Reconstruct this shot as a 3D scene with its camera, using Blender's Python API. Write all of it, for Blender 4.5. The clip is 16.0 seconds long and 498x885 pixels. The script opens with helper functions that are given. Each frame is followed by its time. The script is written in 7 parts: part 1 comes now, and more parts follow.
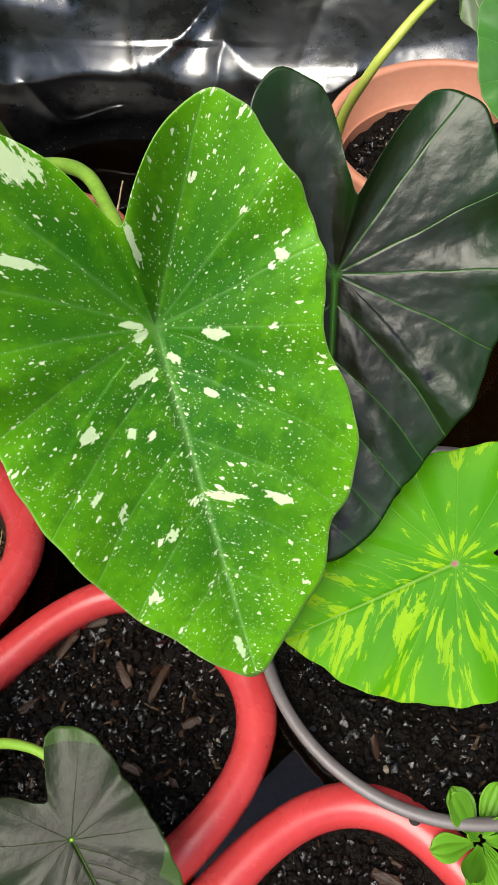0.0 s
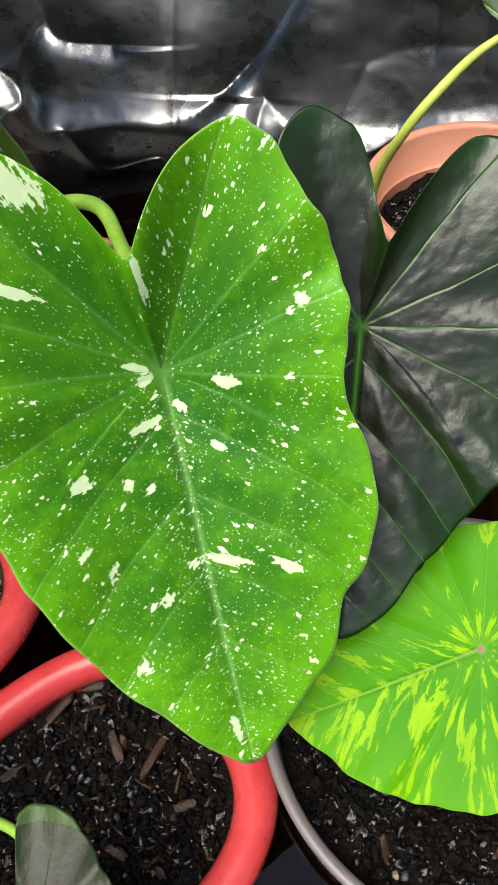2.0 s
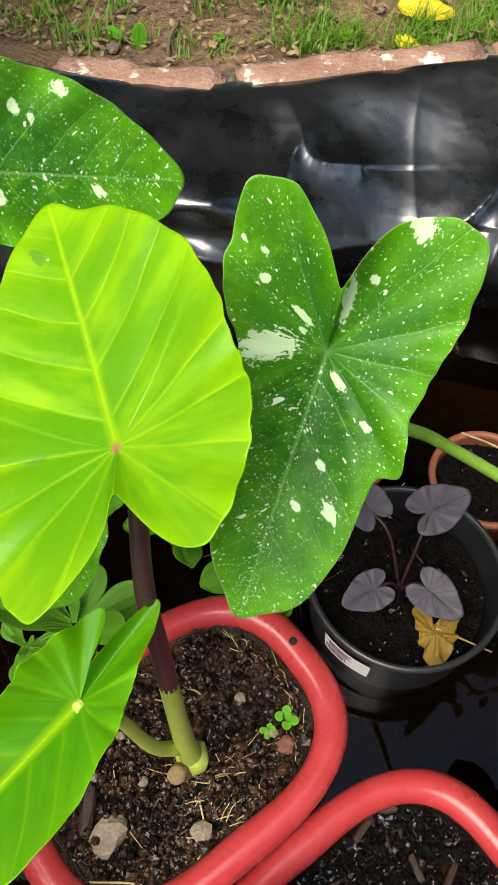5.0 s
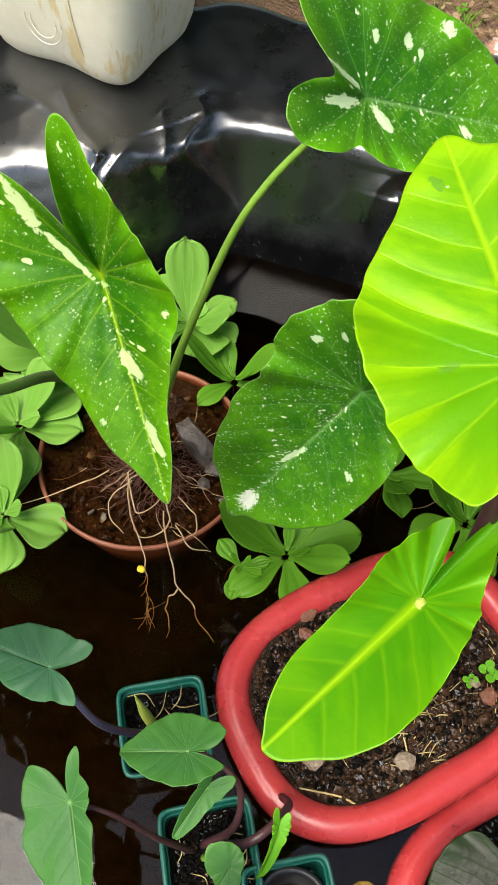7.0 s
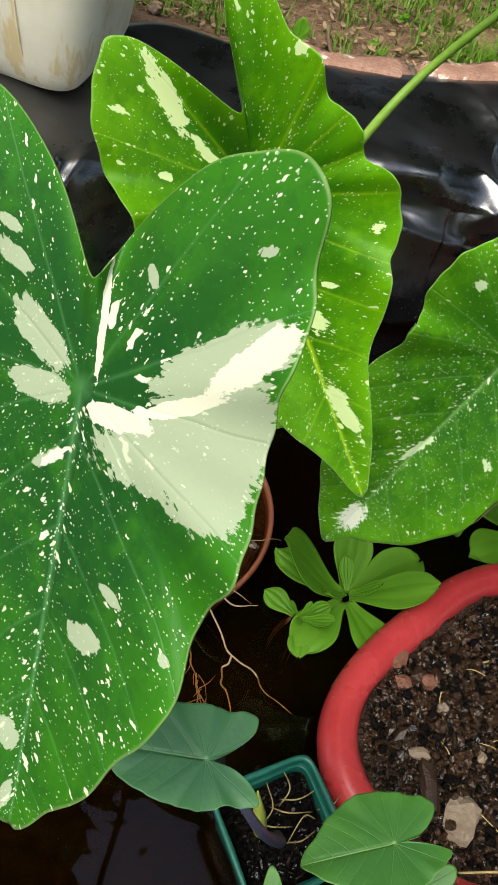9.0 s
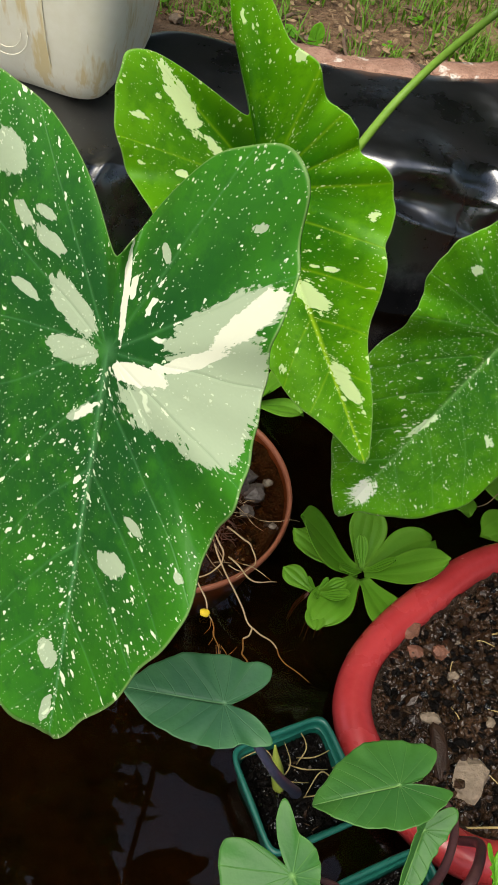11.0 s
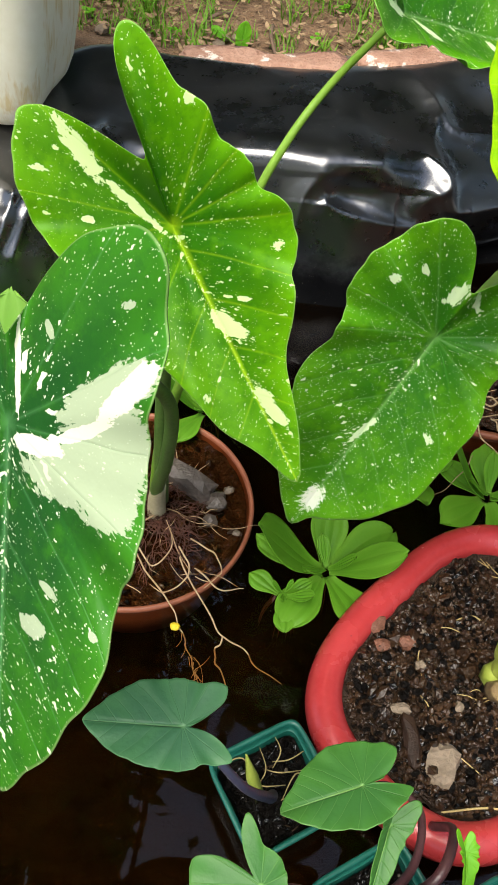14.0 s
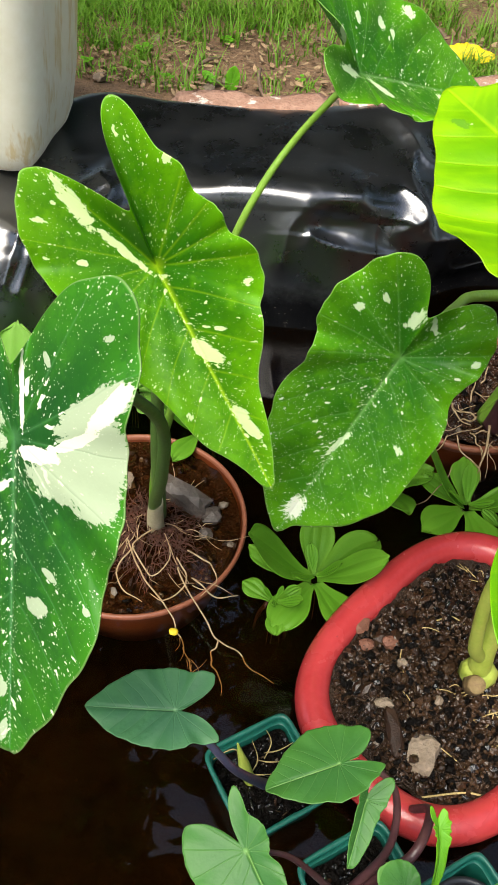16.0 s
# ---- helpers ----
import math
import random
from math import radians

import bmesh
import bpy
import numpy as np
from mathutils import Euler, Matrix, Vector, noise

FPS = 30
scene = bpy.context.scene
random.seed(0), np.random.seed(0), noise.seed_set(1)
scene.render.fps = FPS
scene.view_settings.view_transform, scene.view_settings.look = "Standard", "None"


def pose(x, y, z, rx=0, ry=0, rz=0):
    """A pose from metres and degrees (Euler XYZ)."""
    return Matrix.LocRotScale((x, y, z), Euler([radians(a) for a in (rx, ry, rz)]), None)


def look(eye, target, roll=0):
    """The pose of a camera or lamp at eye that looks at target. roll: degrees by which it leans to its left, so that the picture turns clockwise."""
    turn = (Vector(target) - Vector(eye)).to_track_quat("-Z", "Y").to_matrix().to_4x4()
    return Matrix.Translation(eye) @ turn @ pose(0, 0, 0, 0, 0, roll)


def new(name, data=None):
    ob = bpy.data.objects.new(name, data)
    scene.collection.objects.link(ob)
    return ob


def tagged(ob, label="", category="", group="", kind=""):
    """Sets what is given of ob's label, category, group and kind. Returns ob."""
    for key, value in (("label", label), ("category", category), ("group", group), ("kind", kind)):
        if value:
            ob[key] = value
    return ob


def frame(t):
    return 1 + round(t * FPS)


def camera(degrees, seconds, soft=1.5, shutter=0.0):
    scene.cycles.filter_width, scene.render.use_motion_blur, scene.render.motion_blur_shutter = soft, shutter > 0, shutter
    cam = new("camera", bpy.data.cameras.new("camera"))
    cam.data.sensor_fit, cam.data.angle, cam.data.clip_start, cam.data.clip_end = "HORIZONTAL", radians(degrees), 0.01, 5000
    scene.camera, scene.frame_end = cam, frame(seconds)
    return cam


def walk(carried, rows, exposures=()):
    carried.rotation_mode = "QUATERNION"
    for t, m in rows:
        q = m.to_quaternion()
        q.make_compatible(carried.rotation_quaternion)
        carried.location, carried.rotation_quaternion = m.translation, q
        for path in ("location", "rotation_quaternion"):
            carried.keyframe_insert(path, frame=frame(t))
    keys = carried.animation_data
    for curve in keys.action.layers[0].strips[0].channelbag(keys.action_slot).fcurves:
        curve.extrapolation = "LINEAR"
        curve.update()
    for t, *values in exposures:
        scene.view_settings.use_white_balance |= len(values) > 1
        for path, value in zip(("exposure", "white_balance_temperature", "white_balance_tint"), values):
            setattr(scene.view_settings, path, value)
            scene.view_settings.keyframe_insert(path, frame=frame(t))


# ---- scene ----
cam = camera(35.1, 16.0)
PATH = [
    (0, (0.133, -0.043, 0.734), (0.031, 1.062, -0.93), -2.6),
    (0.5, (0.111, -0.042, 0.778), (0.012, 1.139, -0.833), -2.0),
    (1, (0.08, -0.048, 0.801), (-0.035, 1.158, -0.79), -2.3),
    (1.5, (0.082, -0.044, 0.779), (-0.06, 1.172, -0.803), -2.2),
    (2, (0.142, -0.019, 0.699), (-0.043, 1.201, -0.874), -2.2),
    (2.5, (0.133, -0.017, 0.71), (-0.063, 1.18, -0.88), -1.7),
    (3, (0.108, -0.031, 0.739), (-0.126, 1.165, -0.847), -1.4),
    (3.2, (0.079, -0.018, 0.764), (-0.159, 1.129, -0.857), -1.1),
    (5.3, (-0.229, 0.07, 0.932), (-0.407, 1.145, -0.745), 1.3),
    (5.5, (-0.254, 0.059, 0.933), (-0.464, 1.121, -0.748), 0.6),
    (6, (-0.296, 0.035, 0.933), (-0.551, 1.079, -0.753), 0.6),
    (6.5, (-0.363, -0.01, 0.931), (-0.666, 1.008, -0.764), 1.4),
    (7, (-0.374, -0.043, 0.925), (-0.69, 0.967, -0.772), 3.0),
    (7.5, (-0.421, -0.105, 0.907), (-0.608, 0.945, -0.785), 8.1),
    (8, (-0.520, -0.103, 0.763), (-0.398, 1.166, -0.778), 17.6),
    (8.5, (-0.598, -0.073, 0.736), (-0.455, 1.225, -0.779), 15.9),
    (8.7, (-0.611, -0.075, 0.729), (-0.491, 1.242, -0.772), 14.9),
    (10.8, (-0.604, -0.118, 0.741), (-0.588, 1.194, -0.769), 11.2),
    (11, (-0.599, -0.123, 0.752), (-0.584, 1.19, -0.757), 10.7),
    (11.5, (-0.593, -0.114, 0.772), (-0.566, 1.204, -0.731), 10.2),
    (12, (-0.586, -0.116, 0.778), (-0.552, 1.198, -0.729), 9.5),
    (12.5, (-0.568, -0.107, 0.783), (-0.529, 1.201, -0.73), 9.7),
    (13, (-0.553, -0.097, 0.793), (-0.505, 1.213, -0.717), 9.6),
    (13.5, (-0.559, -0.089, 0.8), (-0.503, 1.215, -0.716), 8.0),
    (14, (-0.567, -0.108, 0.783), (-0.513, 1.181, -0.746), 6.6),
    (14.5, (-0.55, -0.101, 0.811), (-0.489, 1.21, -0.697), 6.8),
    (15, (-0.554, -0.126, 0.805), (-0.49, 1.202, -0.69), 7.5),
    (15.5, (-0.548, -0.137, 0.802), (-0.486, 1.194, -0.69), 6.7),
    (16, (-0.546, -0.157, 0.83), (-0.519, 1.176, -0.66), 4.4),
]
walk(cam, [(t, look(eye, target, roll)) for t, eye, target, roll in PATH], [(0, 0.5), (1, 0.93), (2, 0.65), (3.2, 0.83), (5.3, 0.48), (6, 0.53), (7, 0.66), (7.6, 0.66), (8, 0.72), (8.7, 0.45), (10.8, 0.2), (12, 0.32), (13, 0.64), (16, 0.72)])


# ---- light ----
sky = bpy.data.worlds.new("sky")
sky.use_nodes = True
scene.world = sky
_n = sky.node_tree.nodes
_sky = _n.new("ShaderNodeTexSky")
_sky.sky_type, _sky.sun_disc = "NISHITA", False
SUN_UP, SUN_TURN = radians(63), radians(212)
_sky.sun_elevation, _sky.sun_rotation = SUN_UP, SUN_TURN
_sky.dust_density, _sky.air_density = 3.0, 1.2
_n["Background"].inputs["Strength"].default_value = 0.15
sky.node_tree.links.new(_sky.outputs[0], _n["Background"].inputs["Color"])
sun = new("sun", bpy.data.lights.new("sun", "SUN"))
sun.data.energy, sun.data.angle, sun.data.color = 4.2, radians(48), (1.0, 0.95, 0.84)
_d = Vector((math.sin(SUN_TURN) * math.cos(SUN_UP), math.cos(SUN_TURN) * math.cos(SUN_UP), math.sin(SUN_UP)))
sun.matrix_world = look(_d * 20, (0, 0, 0))


# ---- materials ----
class Nodes:
    """A node material, written short."""

    def __init__(self, name):
        self.mat = bpy.data.materials.new(name)
        self.mat.use_nodes = True
        self.tree = self.mat.node_tree
        self.tree.nodes.clear()
        self.out = self.tree.nodes.new("ShaderNodeOutputMaterial")

    def put(self, node, value):
        sock = node
        if isinstance(value, bpy.types.NodeSocket):
            self.tree.links.new(value, sock)
        elif isinstance(value, (tuple, list)) and len(value) == 3 and sock.type == "RGBA":
            sock.default_value = (*value, 1)
        else:
            sock.default_value = value

    def add(self, kind, out=0, props=(), **values):
        n = self.tree.nodes.new(kind)
        for k, v in props:
            if k == "uv_map":
                n.uv_map = v
            elif k == "attribute_name":
                n.attribute_name = v
            else:
                n.operation = v
        for k, v in values.items():
            self.put(n.inputs[k.replace("_", " ")], v)
        return n.outputs[out]

    def math(self, op, a, b=0.0, clamp=False):
        n = self.tree.nodes.new("ShaderNodeMath")
        n.operation, n.use_clamp = op, clamp
        self.put(n.inputs[0], a)
        self.put(n.inputs[1], b)
        return n.outputs[0]

    def mix(self, f, a, b):
        n = self.tree.nodes.new("ShaderNodeMix")
        n.data_type = "RGBA"
        for i, v in ((0, f), (6, a), (7, b)):
            self.put(n.inputs[i], v)
        return n.outputs[2]

    def ramp(self, f, low, high):
        n = self.tree.nodes.new("ShaderNodeMapRange")
        for i, v in enumerate((f, low, high)):
            self.put(n.inputs[i], v)
        return n.outputs[0]

    def noise(self, co, scale, detail=4.0, rough=0.55, dist=0.0):
        return self.add("ShaderNodeTexNoise", 0, Vector=co, Scale=scale, Detail=detail, Roughness=rough, Distortion=dist)

    def bump(self, height, strength, dist=0.002):
        return self.add("ShaderNodeBump", 0, Strength=strength, Distance=dist, Height=height)

    def co(self):
        return self.add("ShaderNodeTexCoord", 3)

    def attr(self, name):
        return self.add("ShaderNodeAttribute", 2, props=(("attribute_name", name),))

    def surface(self, shader):
        self.tree.links.new(shader, self.out.inputs[0])
        return self.mat


def plain(name, dark, light, scale=30.0, rough=0.5, bump=0.3, fine=8.0, dist=0.002, spots=None, spec=0.5, coat=0.0, stretch=None):
    """A matt or glossy surface with stains at one size and grain at a finer one; spots: colour, size, share."""
    n = Nodes(name)
    c = n.co()
    a = n.noise(c, scale)
    b = n.noise(c, scale * fine, 3)
    f = n.math("ADD", n.math("MULTIPLY", n.ramp(a, 0.3, 0.7), 0.65), n.math("MULTIPLY", n.ramp(b, 0.3, 0.7), 0.35))
    col = n.mix(f, dark, light)
    if spots:
        s = n.noise(n.add("ShaderNodeMapping", 0, Vector=c, Scale=stretch) if stretch else c, spots[1], 5, 0.7)
        col = n.mix(n.ramp(s, 1 - spots[2], 1 - spots[2] + 0.06), col, spots[0])
    r = n.math("ADD", rough - 0.08, n.math("MULTIPLY", a, 0.16))
    p = n.add("ShaderNodeBsdfPrincipled", Base_Color=col, Roughness=r, Normal=n.bump(b, bump, dist), Specular_IOR_Level=spec, Coat_Weight=coat)
    return n.surface(p)


def vein_field(n, soft=1.0, fine=0.3):
    """Veins of a heart-shaped leaf, in its own plane with the tip at x = 1: a midrib, side veins that
    sweep to the tip, and veins that fan out from the heart into the lobes. Gives strength and the midrib's own."""
    c = n.add("ShaderNodeUVMap", 0, props=(("uv_map", "leafn"),))
    sep = n.add("ShaderNodeSeparateXYZ", 0, Vector=c).node
    x, y = sep.outputs[0], sep.outputs[1]
    drift = n.add("ShaderNodeSeparateColor", 0, Color=n.add("ShaderNodeTexNoise", 1, Vector=c, Scale=3.2, Detail=1.0)).node
    far = n.ramp(n.math("ABSOLUTE", y), 0.0, 0.25)
    x = n.math("ADD", x, n.math("MULTIPLY", n.math("MULTIPLY", n.math("SUBTRACT", drift.outputs[0], 0.5), 0.05), far))
    y = n.math("ADD", y, n.math("MULTIPLY", n.math("MULTIPLY", n.math("SUBTRACT", drift.outputs[1], 0.5), 0.05), far))
    ay = n.math("ABSOLUTE", y)
    r = n.math("SQRT", n.math("ADD", n.math("MULTIPLY", x, x), n.math("MULTIPLY", y, y)))
    lead = n.math("SUBTRACT", n.math("SUBTRACT", x, n.math("MULTIPLY", ay, 0.75)), n.math("MULTIPLY", n.math("MULTIPLY", ay, ay), 0.9))
    q = n.math("DIVIDE", lead, 0.185)
    gap = n.math("MULTIPLY", n.math("ABSOLUTE", n.math("SUBTRACT", n.math("FRACT", q), 0.5)), 0.12)
    side = n.math("SUBTRACT", 1.0, n.math("DIVIDE", gap, n.math("MULTIPLY", n.math("ADD", 0.0035, n.math("MULTIPLY", n.math("SUBTRACT", 0.5, ay), 0.006)), soft)), True)
    side = n.math("MULTIPLY", side, n.ramp(lead, 0.0, 0.04))
    side = n.math("MULTIPLY", side, n.ramp(lead, 0.95, 0.75))
    turn = n.math("ABSOLUTE", n.math("ARCTAN2", y, x))
    fan = 9.0
    for a in (66, 92, 118, 146):
        d = n.math("MULTIPLY", n.math("ABSOLUTE", n.math("SUBTRACT", turn, radians(a))), r)
        fan = d if isinstance(fan, float) else n.math("MINIMUM", fan, d)
    fan = n.math("SUBTRACT", 1.0, n.math("DIVIDE", fan, n.math("MULTIPLY", n.math("SUBTRACT", 0.0085, n.math("MULTIPLY", r, 0.008)), soft)), True)
    fan = n.math("MULTIPLY", fan, n.ramp(lead, 0.03, -0.03))
    mid = n.math("SUBTRACT", 1.0, n.math("DIVIDE", ay, n.math("MULTIPLY", n.math("SUBTRACT", 0.017, n.math("MULTIPLY", x, 0.012)), soft)), True)
    mid = n.math("MULTIPLY", mid, n.ramp(x, -0.02, 0.01))
    hub = n.math("SUBTRACT", 1.0, n.math("DIVIDE", r, 0.035), True)
    rib = n.math("MAXIMUM", mid, hub)
    return n.math("MAXIMUM", n.math("MULTIPLY", n.math("POWER", n.math("MAXIMUM", side, fan), 1.4), fine), rib), n.math("DIVIDE", r, 0.02)


def flow_field(n, c):
    """Leaf coordinates turned along the side veins, sector by sector, and shifted from leaf to leaf."""
    sep = n.add("ShaderNodeSeparateXYZ", 0, Vector=c).node
    x, y = sep.outputs[0], sep.outputs[1]
    ay = n.math("ABSOLUTE", y)
    nrm = n.add("ShaderNodeSeparateXYZ", 0, Vector=n.add("ShaderNodeUVMap", 0, props=(("uv_map", "leafn"),))).node
    ny = n.math("ABSOLUTE", nrm.outputs[1])
    lead = n.math("SUBTRACT", n.math("SUBTRACT", nrm.outputs[0], n.math("MULTIPLY", ny, 0.75)), n.math("MULTIPLY", n.math("MULTIPLY", ny, ny), 0.9))
    turn = n.math("ARCTAN2", ay, x)
    step = n.math("ADD", n.math("MULTIPLY", n.math("FLOOR", n.math("DIVIDE", n.math("SUBTRACT", turn, radians(66)), radians(26))), radians(26)), radians(79))
    tip = n.math("GREATER_THAN", lead, 0.0)
    t = n.math("ADD", n.math("MULTIPLY", tip, 0.80), n.math("MULTIPLY", n.math("SUBTRACT", 1.0, tip), step))
    cs, sn = n.math("COSINE", t), n.math("SINE", t)
    fx = n.math("ADD", n.math("MULTIPLY", x, cs), n.math("MULTIPLY", ay, sn))
    fy = n.math("SUBTRACT", n.math("MULTIPLY", ay, cs), n.math("MULTIPLY", x, sn))
    own = n.math("MULTIPLY", n.add("ShaderNodeObjectInfo", 5), 9.0)
    fy = n.math("ADD", fy, n.math("MULTIPLY", n.math("SIGN", y), 3.0))
    return n.add("ShaderNodeCombineXYZ", 0, X=n.math("ADD", fx, own), Y=n.math("ADD", fy, own))


def leaf_material(name, inner, outer, vein, speck=None, amount=0.0, gloss=0.35, clear=0.3, patch=None, blotch=None, spec=0.3, simple=False, show=0.8, dot=None, relief=0.6, margin=False, soft=1.0, cloud=0.35, ribs=0.3, jagged=2.0, crinkle=0.0):
    """Leaf skin: inner and margin colour, veins, white specks and larger patches of its own shape; clear: the light let through."""
    n = Nodes(name)
    c = n.add("ShaderNodeUVMap", 0, props=(("uv_map", "leafco"),))
    wide = n.noise(c, 14, 3)
    fine = n.noise(c, 260, 3)
    edge = n.attr("edge")
    f = n.math("ADD", n.math("POWER", edge, 3.0), n.math("MULTIPLY", n.math("SUBTRACT", wide, 0.5), 1.3), True)
    col = n.mix(f, inner, outer)
    if blotch:
        s = n.add("ShaderNodeMapping", 0, Vector=flow_field(n, c), Scale=(21, 84, 1))
        b = n.noise(s, 1.0, 5, 0.70, 0.6)
        col = n.mix(n.ramp(b, 0.54, 0.57), col, blotch)
    col = n.mix(n.math("MULTIPLY", fine, 0.25), col, inner)
    if simple:
        v, hub = n.attr("vein"), None
    else:
        v, hub = vein_field(n, soft, ribs)
        streak = n.noise(n.add("ShaderNodeMapping", 0, Vector=flow_field(n, c), Scale=(12, 48, 1)), 1.0, 3)
        col = n.mix(n.math("MULTIPLY", n.ramp(streak, 0.45, 0.75), cloud), col, inner)
        col = n.mix(n.math("MULTIPLY", n.ramp(streak, 0.5, 0.25), cloud), col, outer)
    col = n.mix(n.math("MULTIPLY", v, show), col, vein)
    if dot:
        col = n.mix(n.ramp(hub, 1.1, 0.4), col, dot)
    if speck:
        mottle = n.ramp(n.noise(c, 48, 5, 0.7), 0.50, 0.66)
        col = n.mix(n.math("MULTIPLY", mottle, 0.35), col, (outer[0] * 1.25, outer[1] * 1.12, outer[2]))
        shade = n.ramp(n.noise(c, 75, 5, 0.7), 0.48, 0.36)
        col = n.mix(n.math("MULTIPLY", shade, 0.35), col, (inner[0] * 0.75, inner[1] * 0.75, inner[2]))
    if speck:
        flow = flow_field(n, c)
        own = n.add("ShaderNodeSeparateXYZ", 0, Vector=n.add("ShaderNodeUVMap", 0, props=(("uv_map", "leafn"),))).node
        rib = n.math("MULTIPLY", n.ramp(n.math("ABSOLUTE", own.outputs[1]), 0.055, 0.005), n.ramp(own.outputs[0], -0.05, 0.02))
        crowd = n.math("ADD", n.math("ADD", 0.50, n.math("MULTIPLY", n.ramp(n.noise(c, 30, 3), 0.35, 0.65), 0.45)), n.math("MULTIPLY", rib, 0.30))
        mask = 0.0
        for size, reach, power, slim, strong in ((760.0, 0.50, 2.2, 1.2, 0.50), (400.0, 0.55, 5.0, 1.5, 0.80), (210.0, 0.60, 13.0, 1.6, 0.95), (110.0, 0.60, 30.0, 1.7, 1.0)):
            warp = n.add("ShaderNodeVectorMath", 0, props=(("operation", "SUBTRACT"),))
            n.put(warp.node.inputs[0], n.add("ShaderNodeTexNoise", 1, Vector=c, Scale=size * 1.3, Detail=2))
            warp.node.inputs[1].default_value = (0.5, 0.5, 0.5)
            w = n.add("ShaderNodeVectorMath", 0, props=(("operation", "SCALE"),))
            n.put(w.node.inputs[0], warp)
            w.node.inputs[3].default_value = 0.9 / size
            f2 = n.add("ShaderNodeVectorMath", 0, props=(("operation", "ADD"),))
            n.put(f2.node.inputs[0], flow)
            n.put(f2.node.inputs[1], w)
            m = n.add("ShaderNodeMapping", 0, Vector=f2, Scale=(size / slim, size * slim, 1))
            t = n.tree.nodes.new("ShaderNodeTexVoronoi")
            n.put(t.inputs["Vector"], m)
            t.inputs["Scale"].default_value = 1.0
            rnd = n.add("ShaderNodeSeparateColor", 0, Color=t.outputs["Color"])
            lim = n.math("MULTIPLY", n.math("MULTIPLY", n.math("POWER", rnd, power), reach * amount), n.math("MULTIPLY", crowd, n.ramp(hub, 0.8, 2.5)))
            hit = n.math("MULTIPLY", n.math("MULTIPLY", n.math("SUBTRACT", lim, t.outputs["Distance"]), 16.0, True), strong)
            mask = hit if isinstance(mask, float) else n.math("MAXIMUM", mask, hit)
        col = n.mix(n.math("MULTIPLY", mask, 0.85), col, speck)
    if patch:
        grain = n.noise(n.add("ShaderNodeMapping", 0, Vector=flow_field(n, c), Scale=(90, 260, 1)), 1.0, 5, 0.68) if not simple else n.noise(c, 100, 5, 0.68)
        jag = n.math("ADD", grain, n.math("MULTIPLY", n.noise(c, 380, 2), 0.35))
        jag = n.math("MULTIPLY", n.math("SUBTRACT", jag, 0.675), jagged)
        big = n.math("ADD", n.attr("pale"), jag)
        core = n.math("ADD", n.attr("pale2"), jag)
        col = n.mix(n.math("MULTIPLY", n.ramp(big, 0.49, 0.53), n.math("SUBTRACT", 1.0, n.math("MULTIPLY", v, 0.2))), col, patch[0])
        col = n.mix(n.ramp(core, 0.49, 0.53), col, patch[1])
        if speck:
            col = n.mix(n.math("MULTIPLY", mask, 0.6), col, speck)
    if margin or speck:
        col = n.mix(n.math("MULTIPLY", n.ramp(edge, 0.988, 0.996), 0.3), col, vein if not speck else (0.42, 0.55, 0.22))
    hgt = n.math("ADD", n.math("MULTIPLY", v, -0.7), n.math("MULTIPLY", n.noise(c, 90, 3), 0.6))
    if crinkle:
        cr = n.noise(n.add("ShaderNodeMapping", 0, Vector=flow_field(n, c), Scale=(30, 80, 1)), 1.0, 3, 0.5)
        hgt = n.math("ADD", hgt, n.math("MULTIPLY", n.math("ADD", cr, n.noise(c, 34, 3)), crinkle))
    nor = n.bump(hgt, relief, 0.002)
    p = n.add("ShaderNodeBsdfPrincipled", Base_Color=col, Roughness=n.math("ADD", gloss - 0.06, n.math("MULTIPLY", fine, 0.12)), Normal=nor, Specular_IOR_Level=spec)
    t = n.add("ShaderNodeBsdfTranslucent", Color=n.mix(0.35, col, outer), Normal=nor)
    m = n.add("ShaderNodeMixShader")
    n.put(m.node.inputs[0], clear)
    n.put(m.node.inputs[1], p)
    n.put(m.node.inputs[2], t)
    return n.surface(m)


WHITE = (0.80, 0.88, 0.62)
M_MILKY = leaf_material("milky_leaf", (0.022, 0.138, 0.004), (0.118, 0.385, 0.003), (0.20, 0.42, 0.12), WHITE, 0.95, 0.42, 0.30, ((0.62, 0.76, 0.46), (0.88, 0.90, 0.74)), show=0.55, relief=0.45, spec=0.24, ribs=0.42)
M_MILKY_B = leaf_material("milky_leaf_bright", (0.026, 0.150, 0.002), (0.145, 0.42, 0.002), (0.40, 0.64, 0.01), (0.72, 0.86, 0.40), 0.92, 0.38, 0.34, ((0.66, 0.80, 0.38), (0.84, 0.88, 0.60)), show=0.75, relief=0.2, spec=0.18, ribs=0.4)
M_MILKY_D = leaf_material("milky_leaf_dark", (0.009, 0.075, 0.010), (0.040, 0.21, 0.007), (0.09, 0.27, 0.09), WHITE, 0.95, 0.42, 0.24, ((0.37, 0.45, 0.29), (0.72, 0.73, 0.56)), show=0.65, relief=0.35, spec=0.2, jagged=0.9, ribs=0.45)
M_LIME = leaf_material("lime_leaf", (0.120, 0.37, 0.002), (0.30, 0.58, 0.002), (0.50, 0.76, 0.008), None, 0, 0.40, 0.38, show=0.55, dot=(0.42, 0.22, 0.10), relief=0.35, margin=True, soft=1.5, cloud=1.0, ribs=0.55, patch=((0.14, 0.36, 0.02), (0.55, 0.72, 0.35)))
